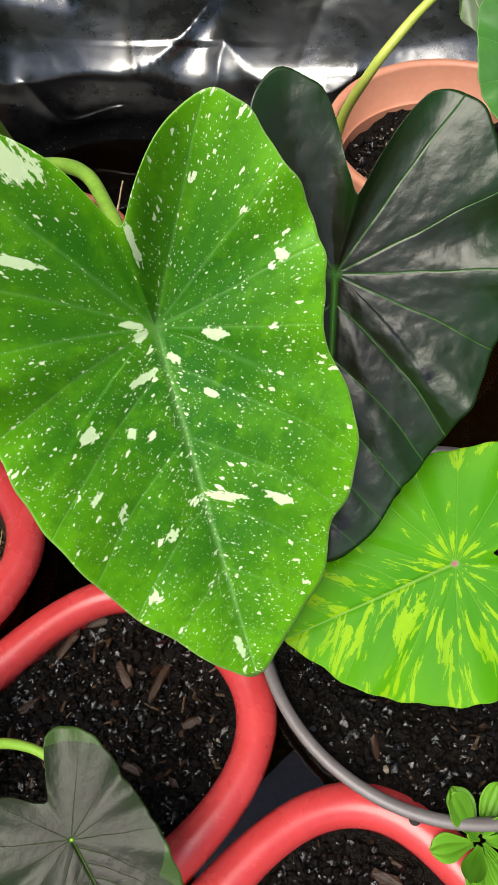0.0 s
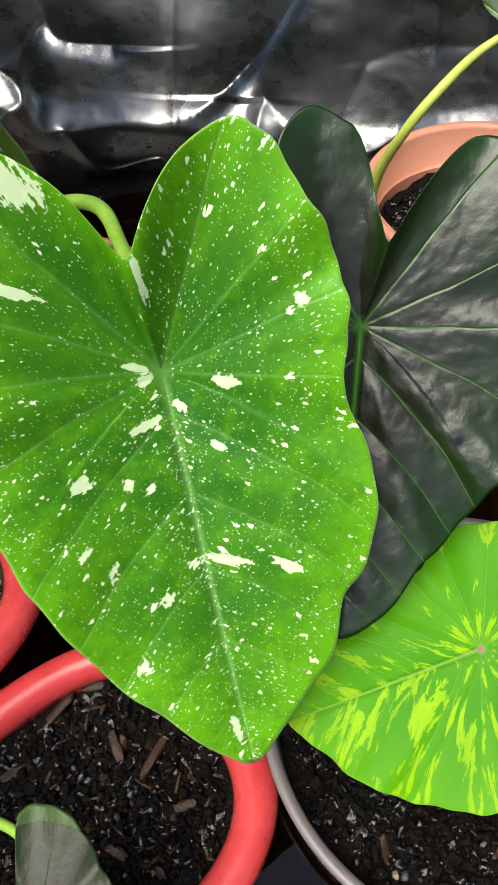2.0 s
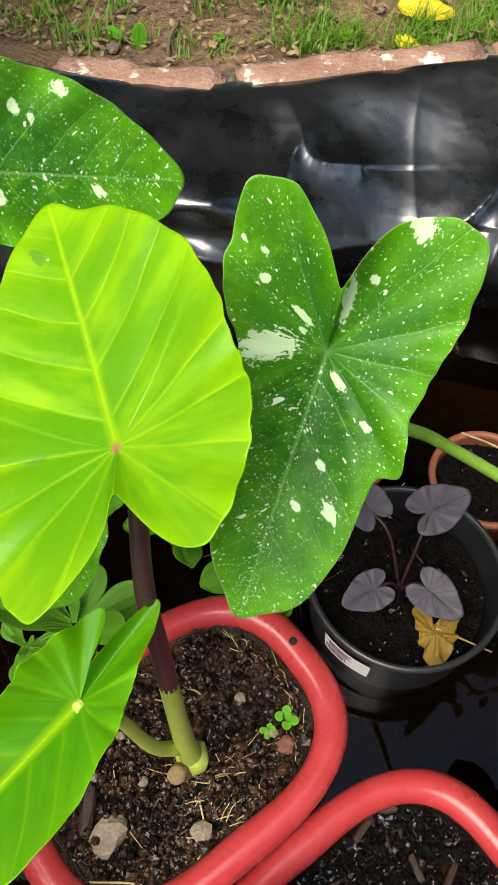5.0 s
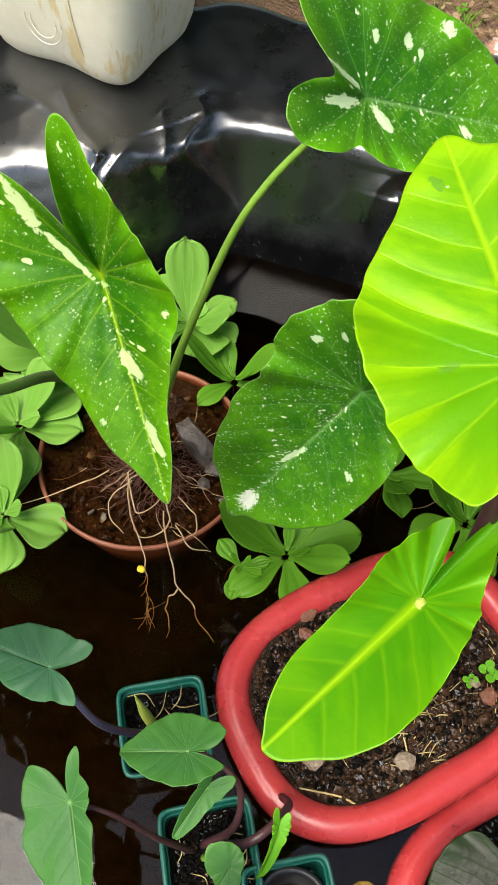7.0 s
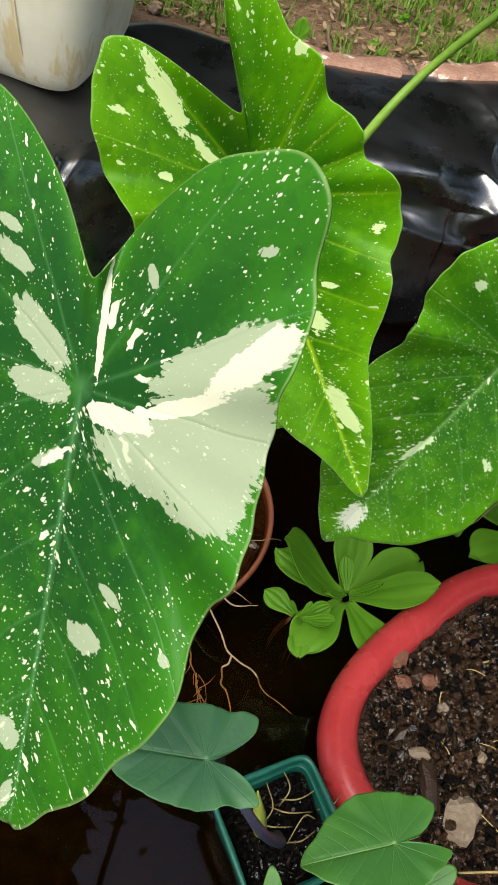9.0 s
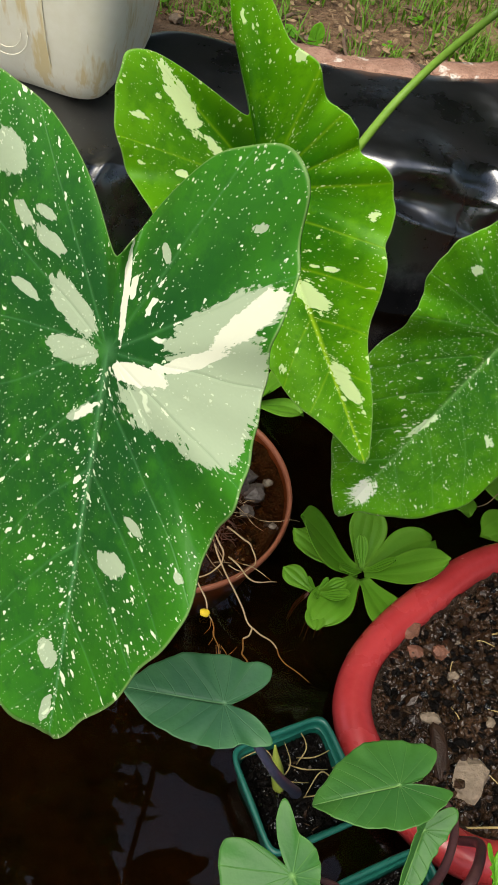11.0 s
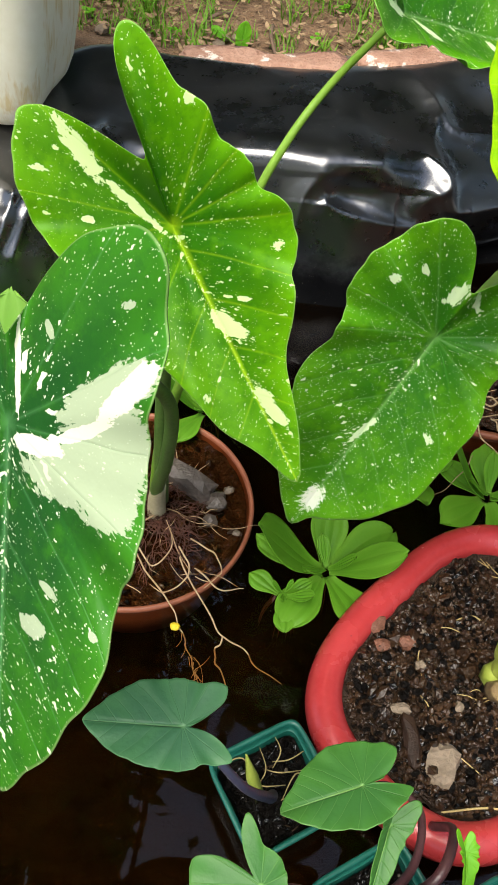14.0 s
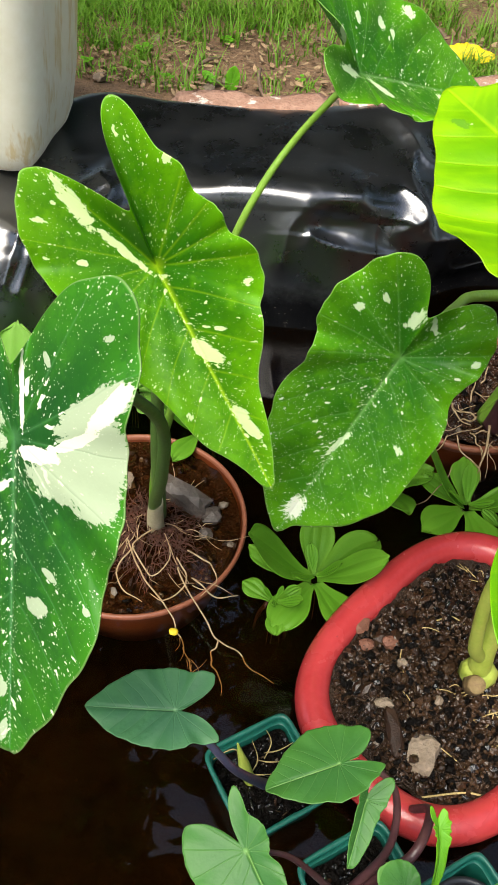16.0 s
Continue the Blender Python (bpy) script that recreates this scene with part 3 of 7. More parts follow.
LEAVES["S3"] = ((-0.523, -0.002, 0.226), (0.504, -0.819, -0.274), (-0.248, -0.441, 0.862),
               [(0, 8.5), (3, 7.7), (6, 7.1), (27, 3.7), (43, 2.7), (60, 1.7), (120, 2.2), (149, 2.5), (165, 4.4), (172, 3.7), (198, 0.7), (215, 3.7), (226, 4.7), (240, 4.6), (274, 4.2), (299, 5.2), (327, 6.3)])
LEAVES["X1"] = ((-0.132, 0.088, 0.100), (-0.796, -0.548, -0.257), (-0.1, -0.3, 0.949),
               [(0, 8.8), (5, 8.3), (16, 7.1), (40, 4.9), (53, 3.8), (60, 3.7), (101, 3.3), (120, 3.5), (149, 3.6), (162, 2.1), (180, 1.7), (195, 3.6), (210, 4.7), (232, 4.8), (240, 4.3), (262, 2.5), (276, 1.5), (291, 5.2), (299, 5.8), (340, 7.9)])
LEAVES["X2"] = ((-0.015, 0.025, 0.106), (0.557, -0.751, -0.354), (0.103, -0.361, 0.927),
               [(0, 6.4), (19, 8.7), (32, 9.0), (51, 7.3), (67, 6.3), (77, 5.8), (109, 5.6), (120, 6.2), (155, 7.9), (165, 7.6), (173, 4.9), (184, 3.2), (196, 3.7), (209, 6.0), (223, 7.0), (240, 6.5), (268, 5.6), (284, 5.1)])
LEAVES["S5"] = ((-0.328, -0.043, 0.2), (-0.975, -0.185, -0.122), (-0.104, -0.104, 0.989),
               [(0, 9.4), (5, 8.7), (17, 7.0), (38, 5.4), (56, 4.1), (120, 3.8), (153, 4.9), (166, 3.9), (179, 1.0), (201, 5.2), (209, 4.8), (229, 3.9), (240, 3.5), (293, 3.8), (307, 4.5), (324, 5.5), (349, 8.2), (356, 8.9)])
LEAVES["S6"] = ((-0.387, 0.005, 0.117), (-0.193, -0.937, -0.291), (0.105, -0.314, 0.943),
               [(0, 2.2), (43, 2.1), (57, 1.9), (85, 1.4), (100, 1.2), (120, 1.3), (140, 1.5), (179, 1.9), (240, 2.5), (255, 2.7), (276, 2.4), (318, 1.9), (336, 1.7), (354, 2.1)])


# how far the blade is sunk where the stalk joins, in cm along the leaf's own axes
DENTS = {"A": (2.0, 0.8, -2.9), "R": (0.5, 0.5, -2.3), "L": (1.1, 0.3, -1.3), "T": (1.3, 1.0, -2.0), "M": (0.8, 0.9, -1.8), "V2": (0.5, -1.4, -2.7), "D": (0.2, 0.0, -1.1), "L2": (0, 0, -1.5)}
# how a raised margin slants along the leaf's own axes
SLANTS = {"A": (-0.45, -0.23), "D": (-0.08, -0.16), "R": (-0.14, -0.25), "L": (-0.69, -0.16), "L2": (0.2, 0.26), "T": (-0.64, -0.48), "M": (-0.36, -0.41), "V2": (-0.08, 0.47), "V1": (-0.17, 1.02)}
PATCHES = {}
PATCHES["A"] = [(-9.0, -3.9, 1.5, 0.70, 54), (-4.7, -5.4, 1.1, 0.27, 66), (-3.7, 0.6, 0.9, 0.17, 0), (-0.3, -1.1, 0.6, 0.22, 62), (0.4, -0.9, 0.5, 0.20, 118), (2.4, 0.6, 0.6, 0.21, 30), (2.0, 3.5, 0.8, 0.30, 58), (3.0, -1.4, 0.8, 0.29, 113), (5.4, 2.2, 0.6, 0.22, 40), (5.6, -5.1, 0.6, 0.37, 104), (6.3, -3.0, 0.4, 0.29, 0), (12.7, 1.4, 1.5, 0.30, 61), (14.3, 4.8, 1.1, 0.34, 51), (9.7, -5.9, 0.5, 0.21, 140), (11.3, -4.9, 0.5, 0.24, 155), (14.0, -2.5, 0.5, 0.38, 128), (17.8, -4.8, 0.6, 0.27, 145), (24.6, -0.4, 1.0, 0.26, -5), (-0.6, 8.4, 0.4, 0.30, 9), (-7.5, -7.0, 0.4, 0.32, 13)]
PATCHES["R"] = [(0.9, -3.9, 1.9, 1.04, 113), (-1.9, -2.3, 0.9, 0.23, 58), (-3.7, 0.5, 1.5, 0.35, -180), (-9.5, 3.8, 0.8, 0.85, 139), (-3.5, -5.4, 0.3, 0.37, 63), (-5.5, 1.8, 0.3, 0.31, 128), (8.2, 2.3, 0.5, 0.33, 53), (4.6, 4.5, 0.5, 0.28, 62), (1.9, 1.5, 0.8, 0.27, 52), (11.5, 4.1, 1.1, 0.42, 39), (-5.2, -5.9, 0.3, 0.26, 88), (-0.9, -2.0, 0.3, 0.19, 62), (-5.5, -7.4, 0.3, 0.22, 36)]
PATCHES["T"] = [(-2.6, -0.8, 1.7, 0.43, 8), (1.2, -1.5, 1.1, 0.51, -51), (-2.0, 1.1, 1.9, 0.27, -20), (-3.4, 8.0, 1.5, 0.50, -50), (1.0, 4.8, 0.5, 0.29, -91), (4.3, 5.1, 0.6, 0.41, -90), (8.4, 6.8, 0.6, 0.59, -74), (5.5, 4.4, 0.4, 0.26, -91), (9.8, -1.1, 0.7, 0.35, -47)]
PATCHES["M"] = [(19.1, 0.1, 1.5, 0.97, -179), (10.5, -0.1, 1.7, 0.30, 166), (-3.6, -0.7, 1.0, 0.59, 154), (-3.8, 1.1, 0.7, 0.29, 39), (-2.4, -5.6, 0.4, 0.35, 98), (-4.1, -4.0, 0.5, 0.23, 63), (-2.3, 6.5, 0.4, 0.35, 139), (8.5, 5.4, 0.6, 0.27, 65)]
PATCHES["V2"] = [(-5.7, -4.4, 2.1, 0.52, 21), (-1.9, -2.2, 2.6, 0.28, 33), (7.3, 0.3, 1.3, 0.52, 25), (13.3, 0.5, 1.7, 0.38, 11), (0.9, -0.0, 0.4, 0.17, 66), (-5.5, -7.4, 0.5, 0.20, 66), (-1.9, -5.5, 0.4, 0.24, 70), (3.8, 4.5, 0.3, 0.28, 48), (11.3, -3.4, 0.3, 0.33, 141), (6.1, 1.7, 0.4, 0.15, 64), (-5.6, 2.5, 0.3, 0.23, 7), (-9.9, -0.8, 0.3, 0.24, 100)]
PATCHES["V1"] = [(0.0, 5.7, 2.5, 1.7, 105), (1.7, 5.9, 1.7, 1.3, 96), (1.2, 4.3, 3.2, 1.27, 99), (-2.2, 5.6, 2.8, 0.79, 121), (1.9, 5.6, 1.5, 0.77, 95), (0.4, -2.1, 1.5, 0.55, 92), (-1.4, -2.5, 1.7, 0.71, 60), (-1.6, -5.6, 1.0, 0.26, 74), (2.8, -1.0, 1.1, 0.23, 119), (-4.7, -6.4, 0.8, 0.35, 56), (-3.8, -4.4, 1.2, 0.35, 69), (-7.1, -7.9, 1.4, 0.79, 65), (-4.9, -4.9, 0.7, 0.22, 73), (8.5, 2.0, 0.8, 0.50, 92), (14.0, -0.9, 0.8, 0.54, 42), (16.7, -0.5, 0.8, 0.33, 164), (6.5, 2.9, 0.6, 0.22, 68), (7.6, 5.6, 0.3, 0.18, 72), (-5.6, 6.4, 0.4, 0.15, 102), (-4.2, 2.3, 0.4, 0.20, 34)]
PATCHES["V1c"] = [(0.6, 1.8, 1.4, 0.43, 92), (-0.5, 4.4, 1.7, 0.26, 114), (-2.5, 6.6, 1.9, 0.45, 134), (-2.4, 0.5, 2.0, 0.18, -177), (2.7, -0.8, 0.9, 0.19, 123)]


def sweep(deg, rad, q):
    """A smooth closed outline through a few reaches (degrees, radius), with no overshoot between them."""
    x, y = np.concatenate([deg - 360, deg, deg + 360]), np.tile(rad, 3)
    h = np.diff(x)
    d = np.diff(y) / h
    m = np.zeros(len(x))
    for k in range(1, len(x) - 1):
        if d[k - 1] * d[k] > 0:
            a, b = 2 * h[k] + h[k - 1], h[k] + 2 * h[k - 1]
            m[k] = (a + b) / (a / d[k - 1] + b / d[k])
    k = np.clip(np.searchsorted(x, q, side="right") - 1, 0, len(x) - 2)
    t = (q - x[k]) / h[k]
    return (1 + 2 * t) * (1 - t) ** 2 * y[k] + t * (1 - t) ** 2 * h[k] * m[k] + t * t * (3 - 2 * t) * y[k + 1] + t * t * (t - 1) * h[k] * m[k + 1]


def leaf(name, key, mat, parent, label="", fold=0.0, wave=0.004, bend=0.0, dip=0.0012, patches=(), cores=(), rings=50, spokes=320, seed=0, waves=9, wrinkle=0.0, quilt=0.0008, curls=()):
    """A heart-shaped leaf blade, two skins thick, as a mesh under its plant.
    patches, cores: pale areas (x, y, half length, half width in cm, turn in degrees) in the leaf's own plane."""
    centre, tip, face, rim = LEAVES[key] if isinstance(key, str) else key
    dent = np.array(DENTS.get(key, (0, 0, 0)) if isinstance(key, str) else (0, 0, 0)) / 100
    rng = np.random.RandomState(seed + 5)
    u = np.array(tip, float)
    u /= np.linalg.norm(u)
    n = np.array(face, float)
    n -= u * (n @ u)
    n /= np.linalg.norm(n)
    v = np.cross(n, u)
    deg = np.array([a for a, _ in rim], float)
    rad = np.array([r for _, r in rim]) / 100
    ang = np.linspace(0, 2 * math.pi, spokes, endpoint=False)
    R = sweep(deg, rad, np.degrees(ang))
    ph = rng.rand(4) * 6.28
    R = R * (1 + 0.006 * np.sin(ang * 17 + ph[0]) + 0.005 * np.sin(ang * 31 + ph[1]))
    fr = np.linspace(0, 1, rings + 1)[1:] ** 0.9
    X = np.concatenate([[0.0], np.outer(fr, R * np.cos(ang)).ravel()])
    Y = np.concatenate([[0.0], np.outer(fr, R * np.sin(ang)).ravel()])
    E = np.concatenate([[0.0], np.outer(fr, np.ones(spokes)).ravel()])
    TH = np.concatenate([[0.0], np.outer(np.ones(rings), ang).ravel()])
    L = R[0]
    # the blade swells between its side veins
    x, y = X / L, np.abs(Y) / L
    lead = x - 0.75 * y - 0.9 * y * y
    swell = np.abs(np.sin(np.pi * (lead / 0.185 - 0.5))) ** 0.8 * np.clip(y / 0.08, 0, 1)
    TT = np.degrees(np.abs(np.arctan2(Y, X)))
    near = np.min([np.abs(TT - a) for a in (66, 92, 118, 146)], axis=0)
    fan = np.clip(near / 12, 0, 1) ** 0.8 * np.clip(np.hypot(x, y) / 0.2, 0, 1)
    vein = np.exp(-(Y / (0.012 * L)) ** 2) * (X > 0)
    Z = fold * (np.abs(Y) - 0.25 * np.abs(R.mean())) - dip * vein
    Z += -bend * ((X / L) ** 2 - 0.2)
    Z += wave * E ** 3 * (np.sin(TH * waves + ph[2]) + 0.5 * np.sin(TH * (waves * 2 - 3) + ph[3]))
    Z += quilt * (L / 0.2) * (np.where(lead > 0, swell, 0.5 + 0.2 * (fan - 0.5)) - 0.5) * np.clip((1.05 - E) * 6, 0, 1)
    if wrinkle:
        Z += np.array([wrinkle * noise.fractal(Vector((x * 60, y * 60, seed)), 0.8, 2.0, 3) for x, y in zip(X, Y)])

    def spread(areas):
        f = np.zeros(len(X))
        for px, py, a, b, turn in areas:
            c, s = math.cos(radians(turn)), math.sin(radians(turn))
            dx, dy = X * 100 - px, Y * 100 - py
            q = np.hypot((c * dx + s * dy) / (a * 1.06), (c * dy - s * dx) / (b * 1.06))
            f = np.maximum(f, np.clip(1.25 - 0.75 * q, 0, 1))
        return f
    P, P2 = spread(patches), spread(cores)
    for deg0, width, high in curls:
        off = (np.degrees(TH) - deg0 + 180) % 360 - 180
        Z += high * np.exp(-(off / width) ** 2) * np.clip((E - 0.45) / 0.55, 0, 1) ** 1.8
    hollow = (1 - E) ** 1.15
    Z -= 0.35 * dent[2] * E
    lean = SLANTS.get(key, (0, 0)) if isinstance(key, str) else (0, 0)
    X2, Y2, Z = X + dent[0] * hollow + lean[0] * Z, Y + dent[1] * hollow + lean[1] * Z, Z + dent[2] * hollow
    O = np.array(centre)
    top = O + np.outer(X2, u) + np.outer(Y2, v) + np.outer(Z, n)
    low = top - n * (0.0007 + 0.0015 * vein)[:, None]
    m = len(X)
    fs = []
    for j in range(spokes):
        l = (j + 1) % spokes
        fs.append((0, 1 + j, 1 + l))
        for i in range(rings - 1):
            a, b = 1 + i * spokes, 1 + (i + 1) * spokes
            fs.append((a + j, b + j, b + l, a + l))
    back = [tuple(i + m for i in q[::-1]) for q in fs]
    o = 1 + (rings - 1) * spokes
    brim = [(o + j, o + j + m, o + (j + 1) % spokes + m, o + (j + 1) % spokes) for j in range(spokes)]
    ob = part(name, (np.vstack([top, low]), fs + back + brim), mat, parent, label)
    me = ob.data
    idx = np.empty(len(me.loops), int)
    me.loops.foreach_get("vertex_index", idx)
    idx %= m
    for uv, a, b in (("leafco", X, Y), ("leafn", X / L, Y / L)):
        lay = me.uv_layers.new(name=uv)
        lay.data.foreach_set("uv", np.stack([a[idx], b[idx]], 1).ravel())
    for key2, val in (("edge", E), ("pale", P), ("pale2", P2)):
        at = me.attributes.new(key2, "FLOAT", "POINT")
        at.data.foreach_set("value", np.concatenate([val, val]))
    return ob


def simple_leaf_attrs(me, co, edge, vein):
    """Leaf coordinates for small leaves."""
    lay = me.uv_layers.new(name="leafco")
    idx = np.empty(len(me.loops), int)
    me.loops.foreach_get("vertex_index", idx)
    co = np.asarray(co)
    lay.data.foreach_set("uv", co[idx].ravel())
    for k, val in (("edge", edge), ("vein", vein)):
        at = me.attributes.new(k, "FLOAT", "POINT")
        at.data.foreach_set("value", np.asarray(val, float))


def under(key, d=0.004):
    """A point just below the blade, at the stalk's joint."""
    c, u, n, _ = LEAVES[key]
    u, n = np.array(u), np.array(n)
    a = np.array(DENTS.get(key, (0, 0, 0))) / 100
    return np.array(c) + u * a[0] + np.cross(n, u) * a[1] + n * (a[2] - d)


# ---- the setting ----
RIM = [(1.25, 0.95), (1.0, 1.30), (0.5, 1.31), (0.1, 1.31), (-0.08, 1.28), (-0.25, 1.20), (-0.5, 1.130), (-0.68, 1.130), (-0.80, 1.125), (-0.90, 1.03), (-0.99, 0.94), (-1.13, 0.90),
       (-1.36, 0.72), (-1.50, 0.2), (-1.40, -0.6), (-0.8, -1.05), (0.0, -1.1), (0.8, -1.0), (1.25, -0.5), (1.35, 0.3)]
GROUND_Z = 0.165


def gz(x, y):
    """Height of the bank: a little higher under the jerrycan."""
    k = min(1.0, max(0.0, (-0.70 - x) / 0.12)) * min(1.0, max(0.0, (1.32 - y) / 0.12))
    return GROUND_Z + 0.045 * k


def rim_loop(count):
    """The pond's edge as an even closed loop, with its inward ways."""
    p = np.array(RIM + RIM[:3])
    q = spline([(x, y, 0) for x, y in p], 40)[:, :2]
    q = q[40:40 * (len(RIM) + 1)]
    q = np.vstack([q, q[:1]])
    d = np.concatenate([[0], np.cumsum(np.hypot(*np.diff(q, axis=0).T))])
    s = np.linspace(0, d[-1], count, endpoint=False)
    out = np.stack([np.interp(s, d, q[:, 0]), np.interp(s, d, q[:, 1])], 1)
    t = np.roll(out, -3, 0) - np.roll(out, 3, 0)
    t /= np.hypot(t[:, 0], t[:, 1])[:, None]
    inward = np.stack([-t[:, 1], t[:, 0]], 1)
    return out, inward


def build_ground():
    loop, inward = rim_loop(260)
    mid = loop.mean(0)
    rings = [0.0, 0.04, 0.08, 0.13, 0.19, 0.26, 0.34, 0.44, 0.56, 0.7, 0.9, 1.2, 1.7, 2.6, 4.5, 9, 20, 60, 180, 500]
    vs, fs = [], []
    for r in rings:
        for (x, y), (a, b) in zip(loop, inward):
            if r < 1.0:
                px, py = x - a * r, y - b * r
            else:
                dx, dy = x - mid[0], y - mid[1]
                l = math.hypot(dx, dy)
                px, py = x + dx / l * r, y + dy / l * r
            z = gz(px, py) + (0.012 * noise.noise(Vector((px * 5, py * 5, 2))) + 0.006 * noise.noise(Vector((px * 19, py * 19, 5)))) * min(1, r * 12) * (1 if r < 3 else 0)
            z += 0.012 * min(r, 1.5)
            vs.append((px, py, z if r else gz(px, py) - 0.03))
    n = len(loop)
    for i in range(len(rings) - 1):
        for k in range(n):
            l = (k + 1) % n
            fs.append((i * n + k, (i + 1) * n + k, (i + 1) * n + l, i * n + l))
    # Lawn out of view, added dark green to keep bright earth out of reflections.
    lawn = rings.index(1.7)
    single("lawn", (vs[lawn * n:], [tuple(q - lawn * n for q in f) for f in fs[lawn * n:]]), M_LAWN, "dark green lawn added out of view, which dulls reflections", "lawn", kind="structure")
    single("ground", (vs[:(lawn + 1) * n], fs[:lawn * n]), M_GROUND, "bare brown earth with leaf litter round the pond", "ground", kind="structure")


# sharp folds in the sheet: (x, way down the sheet) from point to point, height, width above and width below in mm
FOLDS = [
    ([(-0.306, 0.476), (-0.265, 0.524), (-0.178, 0.464), (-0.103, 0.453), (-0.053, 0.423), (0.0, 0.33), (0.047, 0.19), (0.083, 0.10)], 26, 75, 14),
    ([(0.001, 0.64), (0.015, 0.453), (0.023, 0.405)], 13, 10, 22), ([(0.023, 0.405), (0.062, 0.453), (0.150, 0.518), (0.205, 0.455)], 18, 50, 15), ([(0.205, 0.455), (0.276, 0.417), (0.45, 0.36)], 9, 46, 26),
    ([(-0.265, 0.524), (-0.291, 0.43), (-0.303, 0.33), (-0.295, 0.24)], 14, 13, 13), ([(-0.334, 0.086), (-0.30, 0.175), (-0.267, 0.27), (-0.197, 0.28)], 20, 36, 14),
    ([(-0.10, 0.45), (-0.124, 0.20), (-0.125, 0.10)], 3, 6, 6), ([(0.25, 0.305), (0.26, 0.163), (0.275, 0.09)], 5, 5, 5), ([(0.318, 0.328), (0.328, 0.20)], 4, 5, 5), ([(0.16, 0.32), (0.23, 0.287), (0.35, 0.275)], 7, 20, 9),
    ([(-0.460, 0.536), (-0.415, 0.559), (-0.368, 0.571), (-0.321, 0.577)], 17, 10, 18), ([(-0.319, 0.393), (-0.298, 0.429), (-0.287, 0.459), (-0.316, 0.50)], 18, 11, 11),
    ([(-0.750, 0.388), (-0.699, 0.455), (-0.621, 0.450), (-0.539, 0.447), (-0.473, 0.46)], 13, 45, 26), ([(-0.501, 0.618), (-0.493, 0.518), (-0.456, 0.464), (-0.39, 0.441)], 16, 16, 16),
    ([(-0.241, 0.506), (-0.199, 0.68), (-0.128, 0.607)], 12, 12, 12), ([(-0.777, 0.334), (-0.758, 0.40), (-0.766, 0.441), (-0.739, 0.524), (-0.684, 0.689), (-0.662, 0.784)], 10, 6, 8),
    ([(-0.777, 0.334), (-0.816, 0.334)], 8, 5, 5), ([(-0.816, 0.334), (-0.793, 0.417), (-0.781, 0.47)], 7, 5, 6), ([(-0.963, 0.21), (-0.91, 0.311), (-0.863, 0.405), (-0.877, 0.50)], 10, 6, 7),
    ([(-0.863, 0.405), (-0.828, 0.423), (-0.781, 0.47)], 9, 6, 6), ([(-0.835, 0.417), (-0.858, 0.524)], 9, 6, 6), ([(-1.02, 0.24), (-0.972, 0.269), (-0.914, 0.334), (-0.863, 0.405)], 9, 6, 7)]


def creases(X, Y, size, seed):
    """Crumpled film: shallow bowls that meet in sharp, straight creases."""
    rng = np.random.RandomState(seed)
    jig = rng.rand(64, 64, 3)
    gx, gy = X / size, Y / size
    ix, iy = np.floor(gx).astype(int), np.floor(gy).astype(int)
    best = np.full(X.shape, 9.0)
    for a in (-1, 0, 1):
        for b in (-1, 0, 1):
            j = jig[(ix + a) % 64, (iy + b) % 64]
            d = (ix + a + j[..., 0] - gx) ** 2 + (iy + b + j[..., 1] - gy) ** 2 + 0.35 * j[..., 2]
            best = np.minimum(best, d)
    return best


